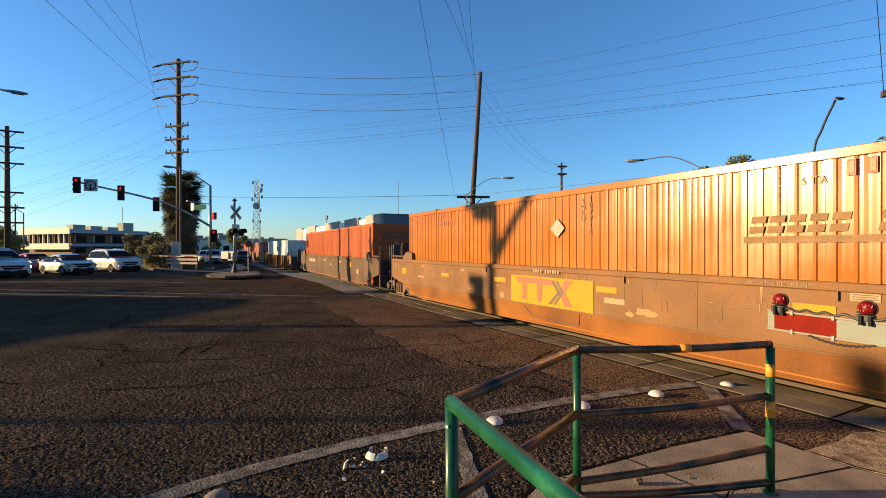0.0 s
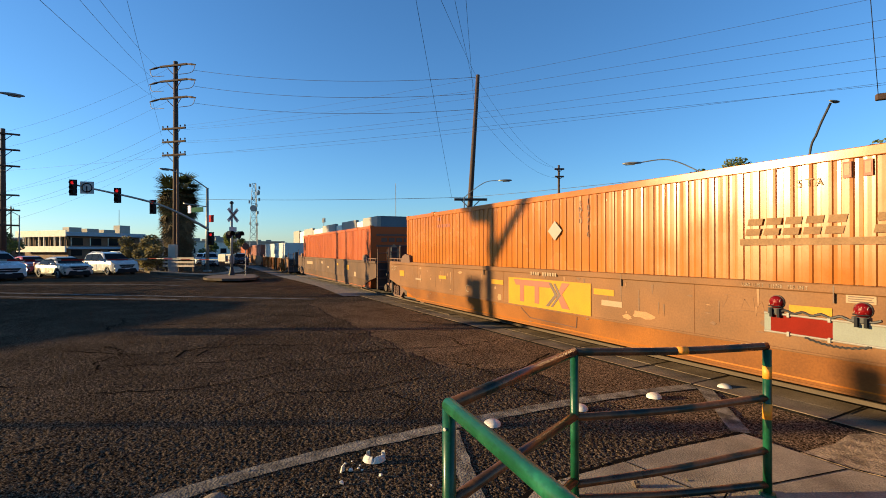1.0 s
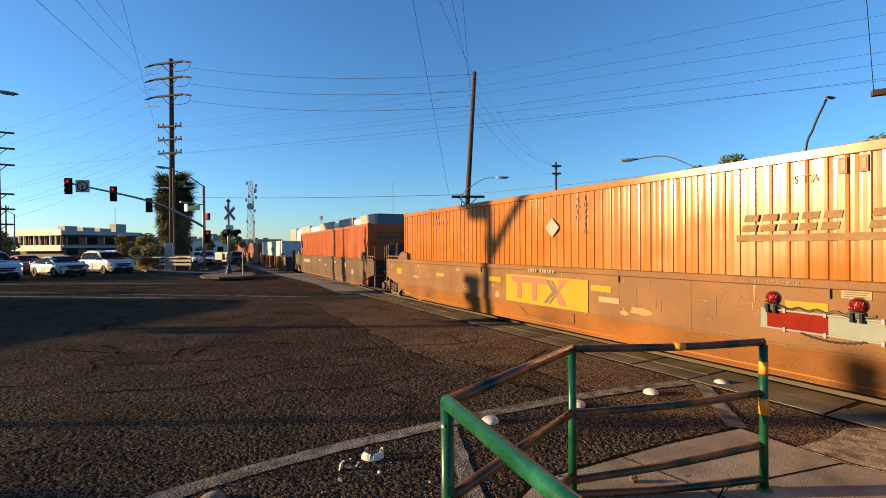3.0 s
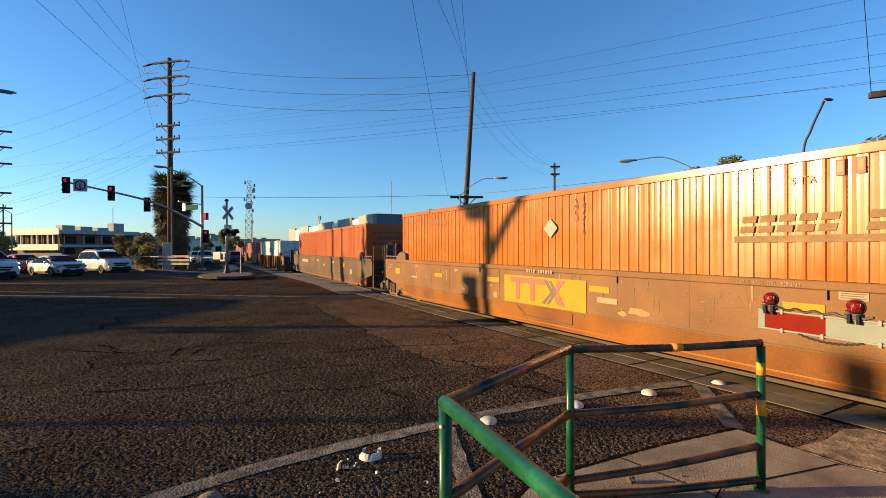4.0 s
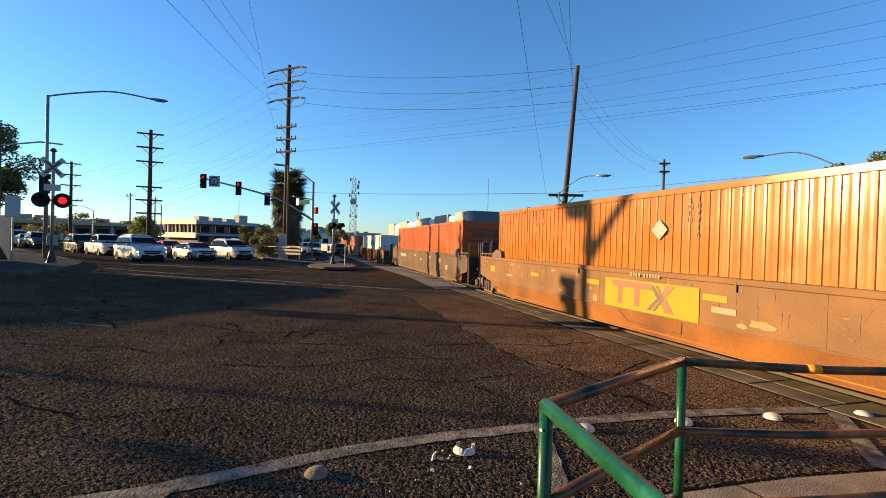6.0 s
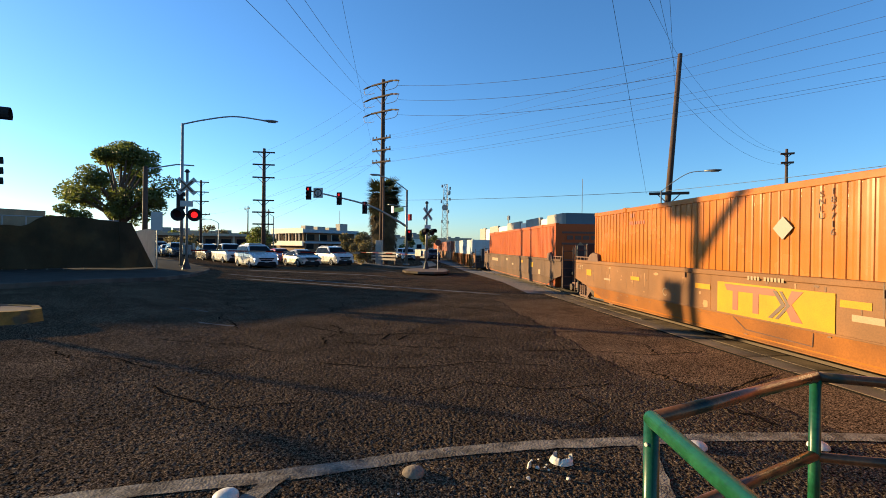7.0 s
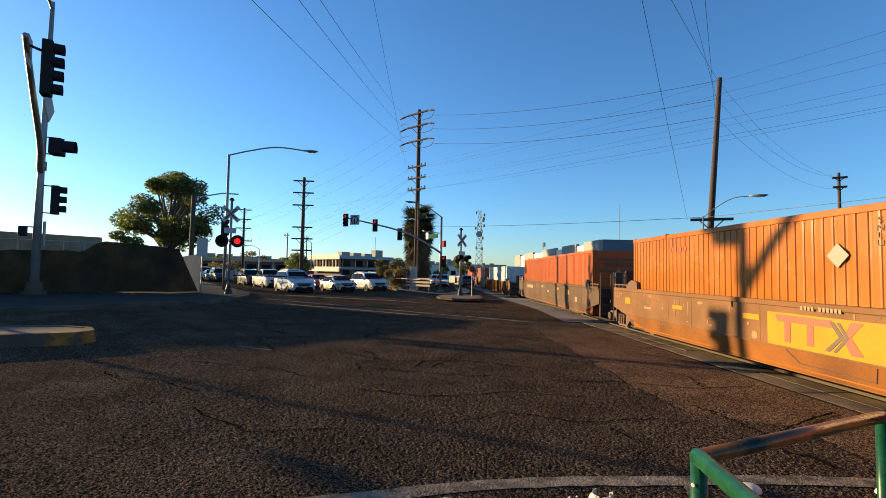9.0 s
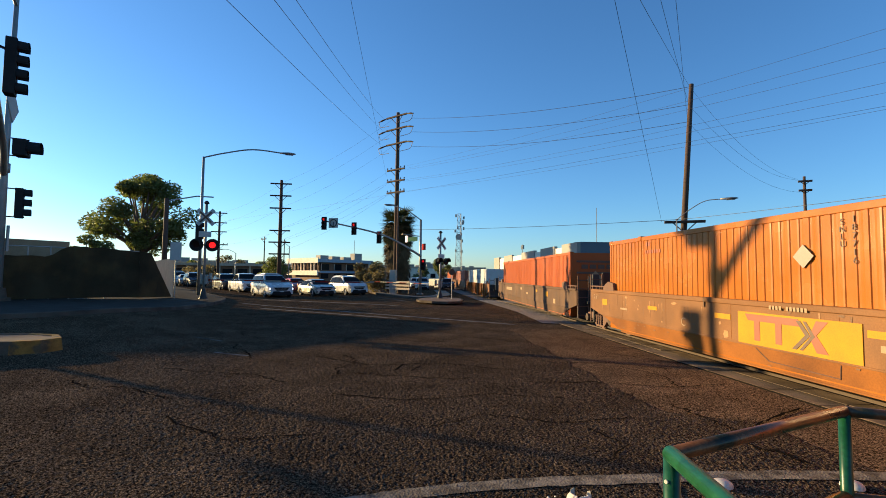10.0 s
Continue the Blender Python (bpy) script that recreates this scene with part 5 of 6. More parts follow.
median()
isle = thing("kerbed_island", "low kerbed traffic island with red brick paving", "island", kind="structure")
ring = [(-15.0, 29.6), (-14.2, 28.5), (-13.0, 27.9), (-11.9, 28.0), (-11.4, 28.9), (-11.9, 30.8), (-13.1, 33.2), (-15.2, 33.6), (-15.6, 31.2)]
part("kerb", prism(ring, -0.02, 0.11, axis="z"), "kerb", isle)
part("brick_top", prism([(-13.4 + (x + 13.4) * 0.90, 30.6 + (y - 30.6) * 0.93) for x, y in ring], 0.09, 0.116, axis="z"), "brick_red", isle)


# ---- fence and wall at the corner ----
def corner_fence():
    f = thing("screened_fence", "tall fence covered with dark green privacy screen", "fence", pose(0, 0, 0))
    line = [Vector(p) for p in ((-31.03, -6.51, 0), (-28.86, 0.00, 0), (-27.02, 5.42, 0), (-25.75, 9.20, 0), (-24.63, 12.59, 0), (-23.60, 15.57, 0))]
    bm, last = bmesh.new(), None
    rr = random.Random(2)
    for k in range(len(line) - 1):
        for i in range(15 if k == 4 else 14):
            t = i / 14
            p = line[k].lerp(line[k + 1], t)
            z0 = ground_z(p.x, p.y) + 0.17
            w = 0.05 * math.sin(11 * (k + t)) + rr.uniform(-0.02, 0.02)
            top = 1.66 + 0.07 * math.sin(2.1 * (k + t)) + rr.uniform(-0.03, 0.03) + 0.54 * smooth_step(k + t, 3.85, 4.12) + 0.17
            row = [bm.verts.new((p.x + w * s, p.y, z0 + top * s)) for s in (0, 0.35, 0.7, 1.0)]
            row2 = [bm.verts.new((v.co.x - 0.02, v.co.y, v.co.z)) for v in row]
            if last:
                for u in range(3):
                    bm.faces.new((last[0][u], row[u], row[u + 1], last[0][u + 1]))
                    bm.faces.new((last[1][u], last[1][u + 1], row2[u + 1], row2[u]))
            last = (row, row2)
    part("privacy_screen", bm, "screen", f)
    end = bmesh.new()
    a, b = line[-1], Vector((-24.95, 18.35, 0))
    g0, g1 = ground_z(a.x, a.y) + 0.17, ground_z(b.x, b.y) + 0.17
    hexa(end, [(a.x, a.y, g0), (b.x, b.y, g1), (b.x - 0.03, b.y, g1), (a.x - 0.03, a.y, g0), (a.x, a.y, g0 + 2.32), (a.x - 0.25, a.y + 0.75, g0 + 2.27), (a.x - 0.28, a.y + 0.75, g0 + 2.27), (a.x - 0.03, a.y, g0 + 2.32)])
    part("loose_screen_end", end, "screen", f)
    for k in range(22):
        t = k / 23 * 4.999
        p = line[int(t)].lerp(line[int(t) + 1], t % 1)
        z0 = ground_z(p.x, p.y) + 0.1
        part("fence_post", tube([(p.x - 0.10, p.y, z0), (p.x - 0.10, p.y, z0 + 2.42)], 0.03, 8), "steel", f)
    top = [(p.x - 0.10, p.y, ground_z(p.x, p.y) + 2.50) for p in line]
    part("top_rail", tube(top, 0.022, 6), "steel", f)
    return f


corner_fence()
wall = bmesh.new()
pts = [(-32.88, -6.51), (-30.71, 0.00), (-28.75, 5.42), (-27.34, 9.66), (-26.1, 13.7)]
for (xa, ya), (xb, yb) in zip(pts, pts[1:]):
    za, zb = ground_z(xa, ya), ground_z(xb, yb)
    hexa(wall, [(xa, ya, za - 0.1), (xb, yb, zb - 0.1), (xb - 0.2, yb, zb - 0.1), (xa - 0.2, ya, za - 0.1), (xa, ya, za + 2.90), (xb, yb, zb + 2.86), (xb - 0.2, yb, zb + 2.86), (xa - 0.2, ya, za + 2.90)])
M["wall_tan"] = mat("tan_block_wall", (0.25, 0.19, 0.12), 0.92, 0, 0.18, 1.5, 50, 0.4, 0.004, spec=0.1)
tagged(part("wall_corner", wall, "wall_tan"), "tan block wall behind the screened fence", "wall", kind="structure")
slats = thing("pale_fence", "pale vertical-slat fence running down the side street", "fence", pose(0, 0, 0))
for k in range(26):
    t = k / 25
    x, y = -25.3 - 7.5 * t, 18.6 + 4.4 * t
    part("slat", box(x - 0.15, x + 0.12, y - 0.02, y + 0.02, ground_z(x, y) + 0.1, ground_z(x, y) + 2.30 + 0.03 * (k % 3)), "stucco", slats)


# ---- near-corner signal pole ----
def corner_signal():
    bx, by, bz = -24.66, 10.38, 0.56
    s = thing("mast_arm_signal", "weathered steel signal pole with a curved mast arm on the corner", "traffic signal", pose(bx, by, bz) @ Matrix.Scale(1.085, 4))
    part("base_flange", tube([(0, 0, 0), (0, 0, 0.12), (0, 0, 0.14), (0, 0, 0.5)], [0.42, 0.42, 0.30, 0.25], 16), "kerb", s)
    part("pole", tube([(0, 0, 0.1), (0, 0, 5.0), (0, 0.05, 11.9)], [0.16, 0.115, 0.075], 18), "pole_steel", s, smooth=True)
    part("pole_collar", tube([(0, 0, 4.95), (0, 0, 5.3)], 0.17, 16), "pole_steel", s, smooth=True)
    part("mast_arm", tube(arc([(0.05, -0.05, 4.9), (1.6, -0.75, 5.6), (4.2, -2.1, 6.6), (6.84, -3.39, 7.19), (7.3, -3.6, 7.25)], 7), [0.12 - 0.002 * k for k in range(29)], 12), "pole_steel", s, smooth=True)
    part("lamp_arm", tube(arc([(0, 0.05, 11.6), (1.5, -1.2, 12.4), (2.6, -2.2, 12.55)], 6), 0.06, 8), "pole_steel", s, smooth=True)
    signal_head(s, pose(6.93, -2.79, 6.70, 0, 0, 148), 4, -1, 0.33, plate_on=False)
    part("head_bracket", tube([(6.84, -3.39, 7.19), (6.93, -2.80, 7.1)], 0.04, 8), "signal", s)
    signal_head(s, pose(0.26, 0.60, 5.98, 0, 0, 140), 1, -1, 0.56, plate_on=False)
    for dz in (0.34, -0.34):
        part("head_bracket", tube([(0, 0, 5.98 + dz), (0.26, 0.62, 5.98 + dz)], 0.025, 8), "signal", s)
    part("bracket_tie", tube([(0.15, 0.36, 5.64), (0.15, 0.36, 6.32)], 0.022, 8), "signal", s)
    signal_head(s, pose(0.23, 0.56, 3.80, 0, 0, 148), 3, -1, 0.33, plate_on=False)
    for dz in (0.55, -0.55):
        part("head_bracket", tube([(0, 0, 3.80 + dz), (0.25, 0.60, 3.80 + dz)], 0.025, 8), "signal", s)
    part("head_post", tube([(0.20, 0.48, 3.23), (0.20, 0.48, 4.37)], 0.03, 8), "signal", s)
    part("push_button_box", box(0.10, 0.20, 0.12, 0.2, 1.9, 2.9, 0.02), "pole_steel", s)
    part("pedestrian_signal", box(-0.22, 0.22, -0.12, 0.12, -0.19, 0.19, 0.04), "signal", s, at=pose(-0.12, -0.42, 2.47, 0, 0, -30))
    part("head_bracket", tube([(0, 0, 2.65), (-0.1, -0.38, 2.65)], 0.025, 8), "signal", s)
    part("arm_sign", box(-0.02, 0.02, -0.36, 0.36, -0.4, 0.4, 0.01), "sign_white", s, "white sign hung on the mast arm", at=pose(4.4, -1.75, 6.35, 45, 0, 52))
    part("arm_sign", box(-0.02, 0.02, -0.3, 0.3, -0.42, 0.42, 0.01), "sign_white", s, "white sign hung on the mast arm", at=pose(6.3, -3.1, 7.2, 0, 0, 60))
    return s


corner_signal()


def cobra_lamp(base, tall, reach, yaw, label, r=0.09, material="steel", size=1.2, rise=0.6, level=0.0):
    l = thing("street_lamp", label, "street lamp", pose(*base))
    part("pole", tube([(0, 0, 0), (0, 0, tall)], [r, r * 0.7], 12), material, l, smooth=True)
    c, s = math.cos(radians(yaw)), math.sin(radians(yaw))
    pts = [(0, 0, tall - 0.05), (reach * 0.25 * c, reach * 0.25 * s, tall + rise * 0.45), (reach * 0.6 * c, reach * 0.6 * s, tall + rise * 0.95), (reach * c, reach * s, tall + rise - level)]
    part("arm", tube(arc(pts, 6), r * 0.45, 8), material, l, smooth=True)
    lamp_head(l, (reach * c, reach * s, tall + rise - level), yaw, size)
    return l


corner_lamp = cobra_lamp((-27.06, 21.8, 0.35), 9.2, 5.1, 38, "tall galvanised street lamp with a long arm at the corner", 0.11, rise=0.75, level=0.15)
signal_head(corner_lamp, pose(0.28, -0.22, 4.15, 0, 0, 110), 3, -1, 0.34, plate_on=False)
part("head_bracket", tube([(0, 0, 4.6), (0.22, -0.16, 4.6)], 0.03, 8), "signal", corner_lamp)
cobra_lamp((1.33, 25.97, 0), 4.75, 2.1, -8, "street lamp behind the train with a curved arm", 0.045, size=0.85, rise=0.85)
cobra_lamp((10.4, 17.3, 0), 4.3, 2.9, 158, "street lamp behind the train with a curved arm", 0.05, size=0.8, rise=1.0, level=0.1)
lean = thing("street_lamp", "street lamp behind the train on a leaning curved arm", "street lamp", pose(12.4, 15.7, 0))
part("pole", tube(arc([(0, 0, 0), (0.02, -0.02, 4.6), (0.2, -0.16, 5.7), (0.46, -0.38, 6.6)], 6), 0.036, 10), "dark", lean, smooth=True)
lamp_head(lean, (0.5, -0.4, 6.66), 20, 0.55)
cobra_lamp((-51.7, 47.3, 0), 4.6, 1.9, 200, "distant street lamp along the side street", 0.07, size=0.9, rise=0.5)
cobra_lamp((-41.4, 46.2, 0), 5.3, 1.6, 200, "distant street lamp before the low buildings", 0.07, size=0.9, rise=0.5)
wood = thing("utility_pole", "weathered wooden pole beside the tree", "utility pole", pose(-32.57, 23.28, 0))
part("pole", tube([(0, 0, 0), (0, 0, 7.3)], [0.2, 0.15], 10), "wood", wood, smooth=True)
part("arm_lamp", tube([(0, 0, 7.1), (1.4, 1.4, 7.6), (2.2, 2.2, 7.6)], 0.05, 6), "steel", wood)
sign = thing("road_sign", "pale road sign on a post beside the fence", "road sign", pose(-24.1, 17.9, 0.3))
part("post", tube([(0, 0, 0), (0, 0, 3.1)], 0.035, 8), "steel", sign)
part("panel", box(-0.3, 0.3, -0.05, -0.02, 2.2, 3.2, 0.02), "sign_white", sign, at=pose(0, 0, 0, 0, 0, 30))


# ---- lattice tower, antennas ----
def lattice_tower(base, tall, half):
    t = thing("radio_tower", "steel lattice radio tower with antennas", "radio tower", pose(*base))
    legs = [(half * math.cos(radians(a)), half * math.sin(radians(a))) for a in (90, 210, 330)]
    bays = 11
    at_ = lambda k, i: Vector((legs[i][0] * (1 - 0.55 * k / bays), legs[i][1] * (1 - 0.55 * k / bays), tall * k / bays))
    for i in range(3):
        part("leg", tube([at_(0, i), at_(bays, i)], [0.08, 0.05], 6), "steel", t)
    for k in range(bays):
        br = bmesh.new()
        for i in range(3):
            j = (i + 1) % 3
            tube([at_(k, i), at_(k + 1, j)], 0.03, 5, br)
            tube([at_(k, j), at_(k + 1, i)], 0.03, 5, br)
            tube([at_(k + 1, i), at_(k + 1, j)], 0.03, 5, br)
        part("bracing", br, "steel", t)
    rr = random.Random(5)
    for k in range(13):
        z = tall * rr.uniform(0.45, 1.0)
        a = rr.uniform(0, 6.28)
        x, y = 1.1 * math.cos(a), 1.1 * math.sin(a)
        part("antenna", box(x - 0.18, x + 0.18, y - 0.12, y + 0.12, z - 0.35, z + 0.35, 0.03), "steel", t)
    part("dish", disc(0.75, 0.35, 16, (0.2, -1.3, tall * 0.66)), "steel", t)
    return t


lattice_tower((-43.0, 108.5, 0), 17.3, 1.2)


# ---- buildings ----
def warehouse():
    w = thing("warehouse", "grey warehouse with alternating white wall panels beyond the track", "building", pose(-6.0, 44.6, 0, 0, 0, 117.7))
    x = 0.0
    for ln, white in [(4.4, False), (2.4, True), (5.4, False), (2.8, True), (6.6, False), (6.0, True), (6.0, False), (4.0, True), (5.0, False)]:
        h = 4.78 if white else 5.05
        part("wall_panel", box(x, x + ln - 0.05, -0.35, -0.12 if white else 0.0, 0, h), "white_wall" if white else "grey_wall", w)
        x += ln
    part("side_wall", box(-0.02, 0.3, -24, -0.36, 0, 5.0), "blue_grey", w)
    part("coping", box(-0.05, 0.34, -24, -0.36, 5.0, 5.07), "blue_grey", w)
    part("roof", box(0.3, x, -23.5, -0.35, 4.3, 4.5), "grey_wall", w)
    part("antenna_mast", tube([(1.5, -2.5, 4.4), (1.5, -2.5, 8.5)], 0.03, 6), "steel", w)
    part("antenna_mast", tube([(27.0, -1.5, 4.4), (27.0, -1.5, 6.6)], 0.05, 6), "steel", w)
    for dx in (-0.5, 0.0, 0.5):
        part("antenna", box(27.0 + dx - 0.1, 27.0 + dx + 0.1, -1.6, -1.4, 5.9, 6.5), "steel", w)
    return w


warehouse()


def office():
    """A two-storey office: white gallery front and a long blue-edged side."""
    P = Vector((-74.6, 94.0, 0))
    o = thing("office_building", "two-storey white office building with blue trim", "building", pose(*P, 0, 0, 70.0))
    # local x runs down the long side, away; local y > 0 is the front's width
    Lg, Wd, H_ = 15.4, 14.2, 5.9
    part("core", box(0.3, Lg, 0.3, Wd - 0.3, 0, H_ - 0.4), "brown_wall", o)
    part("roof_slab", box(-0.8, Lg + 0.6, -0.9, Wd + 0.5, H_ - 1.1, H_ - 0.3, 0.03), "blue_wall", o)
    part("front_parapet", box(-0.95, -0.75, -0.9, Wd + 0.5, H_ - 1.25, H_), "white_wall", o)
    part("front_band", box(-0.9, -0.6, -0.6, Wd + 0.3, 1.55, 2.75), "white_wall", o)
    for k in range(10):
        y = -0.4 + k * (Wd + 0.4) / 9
        part("fin", box(-0.75, -0.55, y - 0.09, y + 0.09, 2.75, H_ - 1.2), "white_wall" if k % 3 else "brown_wall", o)
    for k in range(9):
        y = -0.3 + k * (Wd + 0.3) / 9
        part("window", box(0.2, 0.29, y, y + 0.9, 2.8, H_ - 1.3), "window", o)
    for k in range(4):
        x = 0.8 + k * 3.7
        win = part("window", box(x, x + 2.2, 0.18, 0.29, 2.9, 4.4), "window", o)
        part("window_frame", box(x - 0.08, x, 0.14, 0.3, 2.85, 4.45), "white_wall", win)
        part("lower_window", box(x, x + 2.0, 0.18, 0.29, 0.8, 2.0), "window", o)
    part("side_band", box(0.0, Lg, -0.25, 0.25, 2.15, 2.65), "blue_wall", o)
    for x, h in ((1.5, 0.75), (5.0, 0.6), (8.5, 0.5), (12.0, 1.6)):
        part("roof_unit", box(x, x + 2.4, 2.0, 4.0, H_ - 0.35, H_ + h), "grey_wall", o)
    part("flag_pole", tube([(14.0, 5, H_ - 0.4), (14.0, 5, H_ + 5.4)], 0.06, 6), "steel", o)
    return o


office()
low = thing("low_building", "low brown shop building with windows far down the street", "building", pose(-82.5, 72.8, 0, 0, 0, 47))
part("core", box(-14, 9, 0, 8, 0, 3.6), "brown_wall", low)
part("roof_edge", box(-14.4, 9.4, -0.6, 8.4, 3.4, 3.95, 0.03), "stucco", low)
for k in range(7):
    part("window", box(-12.5 + 3 * k, -10.6 + 3 * k, -0.05, 0.02, 1.0, 2.8), "window", low)
    part("pilaster", box(-10.3 + 3 * k, -9.9 + 3 * k, -0.12, 0.0, 0, 3.4), "stucco", low)
# a signal pole beyond the view, whose shade lies over the road
side_pole = thing("signal_pole", "steel signal pole on the far pavement", "traffic signal", pose(-26.8, 4.54, 0.5))
part("pole", tube([(0, 0, 0), (0, 0, 4.2)], [0.11, 0.065], 14), "steel", side_pole, smooth=True)
part("pedestrian_signal", box(-0.12, 0.12, -0.32, 0.32, -0.09, 0.09, 0.02), "signal", side_pole, at=pose(0.2, -1.62, 3.50, -28))
part("bracket", tube([(0, 0, 3.4), (0.2, -1.5, 3.45)], 0.012, 8), "signal", side_pole)
signal_head(side_pole, pose(0, -0.22, 4.75, 0, 0, 90), 3, -1, 0.32, plate_on=False)


# ---- vegetation ----
LATE = []  # cars parked beyond the crossing


def leaf_cloud(name, centre, size, count, leaf, material, seed, parent, lumps=9, hollow=0.45, clump=1.0):
    """A crown of many small leaves gathered in uneven clumps."""
    rr = random.Random(seed)
    cl = []
    for k in range(lumps):
        while True:
            p = Vector((rr.uniform(-1, 1), rr.uniform(-1, 1), rr.uniform(-1, 1)))
            if hollow < p.length < 0.9:
                break
        cl.append((p, clump * rr.uniform(0.24, 0.42)))
    verts, faces = [], []
    for k in range(count):
        c, r = cl[k % lumps]
        d = Vector((rr.gauss(0, 1), rr.gauss(0, 1), rr.gauss(0, 1))).normalized()
        p = c + d * r * rr.random() ** 0.35
        p = Vector((centre[0] + p.x * size[0], centre[1] + p.y * size[1], centre[2] + p.z * size[2]))
        a = Vector((rr.gauss(0, 1), rr.gauss(0, 1), rr.gauss(0, 0.6))).normalized() * leaf * rr.uniform(0.6, 1.3)
        b = a.cross(Vector((rr.gauss(0, 1), rr.gauss(0, 1), rr.gauss(0, 1)))).normalized() * leaf * 0.42
        i = len(verts)
        verts += [p - a, p + b, p + a, p - b]
        faces.append((i, i + 1, i + 2, i + 3))
    me = bpy.data.meshes.new(name)
    me.from_pydata([tuple(v) for v in verts], [], faces)
    me.materials.append(M[material])
    ob = new(name, me)
    ob.parent = parent
    return ob, cl


def tree(base, tall, spread, label, seed, leaf=0.16, count=9000, material="leaf", trunk=True, crown=0.62, lumps=16, clump=1.0):
    t = thing("tree", label, "tree", pose(*base))
    cz = tall * (1 - crown / 2)
    size = (spread, spread, tall * crown / 2)
    ob, cl = leaf_cloud("crown", (0, 0, cz), size, count, leaf, material, seed, t, lumps, clump=clump)
    if trunk:
        fork = tall * (1 - crown) * 0.8
        part("trunk", tube([(0, 0, -0.1), (0.1, 0.05, fork * 0.5), (0.05, 0, fork)], [spread * 0.09, spread * 0.07, spread * 0.06], 10), "bark", t, smooth=True)
        for c, r in cl:
            q = Vector((c.x * size[0], c.y * size[1], cz + c.z * size[2]))
            mid = Vector((q.x * 0.35, q.y * 0.35, fork + (q.z - fork) * 0.55))
            part("limb", tube([(0.05, 0, fork - 0.1), mid, q], [spread * 0.045, spread * 0.025, spread * 0.008], 6), "bark", t, smooth=True)
    return t


tree((-83.5, 55.0, 0), 19.4, 9.3, "broad green tree with open limbs beyond the fence", 11, 0.33, 21000, crown=0.72, lumps=40, clump=0.72)
tree((-48.9, 27.3, 0.3), 5.2, 2.1, "small dark tree behind the fence", 12, 0.16, 2400, crown=0.6, lumps=7)
tree((-24.2, 40.0, 0), 3.6, 1.7, "grey-green bush beside the tall pole", 13, 0.12, 4200, "leaf_dry", crown=0.9, lumps=9)
tree((-27.3, 42.0, 0), 3.2, 1.8, "grey-green bush on bare earth", 14, 0.12, 3600, "leaf_dry", crown=0.9, lumps=9)
tree((-43.5, 46.5, 0), 3.9, 2.6, "dark shrub beside the street", 15, 0.14, 3600, crown=0.9, lumps=9)
tree((-72.0, 58.0, 0), 5.2, 3.4, "dry shrub far down the street", 16, 0.2, 2400, "leaf_dry", crown=0.9, lumps=9)
tree((18.6, 29.3, 0), 7.6, 2.9, "dark tree top behind the train", 17, 0.13, 7000, crown=0.55, lumps=14)
tree((20.2, 20.9, 0), 6.45, 3.2, "dark tree top behind the train", 18, 0.13, 8000, crown=0.55, lumps=16)
tree((-30.6, 69.5, 0), 4.8, 1.8, "dark tree beyond the crossing", 19, 0.16, 2400, crown=0.75, lumps=7)


def palm(base, tall, seed=3):
    t = thing("palm_tree", "fan palm with a thick skirt of dry fronds", "palm", pose(*base))
    rr = random.Random(seed)
    part("trunk", tube([(0, 0, -0.1), (0.05, 0, tall * 0.5), (0.0, 0.05, tall * 0.88)], [0.5, 0.4, 0.32], 12), "bark", t, smooth=True)
    for name, mat_, n, low, high, drop in (("dry_skirt", "frond_dry", 330, 0.20, 0.90, True), ("frond_crown", "frond", 210, 0.66, 0.90, False)):
        verts, faces = [], []
        for k in range(n):
            a = rr.uniform(0, 2 * math.pi)
            z = tall * rr.uniform(low, high)
            out = Vector((math.cos(a), math.sin(a), 0))
            side = Vector((-out.y, out.x, 0))
            if drop:
                d = (out * rr.uniform(0.35, 0.7) + Vector((0, 0, -1))).normalized()
                ln, start = rr.uniform(1.3, 2.0), out * (0.35 + 0.45 * smooth_step(z / tall, 0.2, 0.75))
            else:
                e = -0.75 + 2.0 * (z / tall - 0.66) / 0.24 * rr.uniform(0.5, 1.0)
                d = (out * math.cos(e) + Vector((0, 0, math.sin(e)))).normalized()
                ln, start = rr.uniform(1.5, 2.1), out * 0.3
            o = start + Vector((0, 0, z))
            hub = o + d * ln * 0.45
            nrm = d.cross(side).normalized()
            for j in range(9):
                f = radians(-64 + 16 * j)
                tip = hub + (d * math.cos(f) + side * math.sin(f)) * ln * 0.6 + nrm * rr.uniform(-0.12, 0.12)
                w = (d * -math.sin(f) + side * math.cos(f)) * 0.11
                i = len(verts)
                verts += [tuple(hub - w), tuple(hub + w), tuple(tip)]
                faces.append((i, i + 1, i + 2))
            i = len(verts)
            verts += [tuple(o - side * 0.02), tuple(o + side * 0.02), tuple(hub + side * 0.02), tuple(hub - side * 0.02)]
            faces.append((i, i + 1, i + 2, i + 3))
        me = bpy.data.meshes.new(name)
        me.from_pydata(verts, [], faces)
        me.materials.append(M[mat_])
        new(name, me).parent = t
    return t


palm((-24.75, 44.3, 0), 8.9)


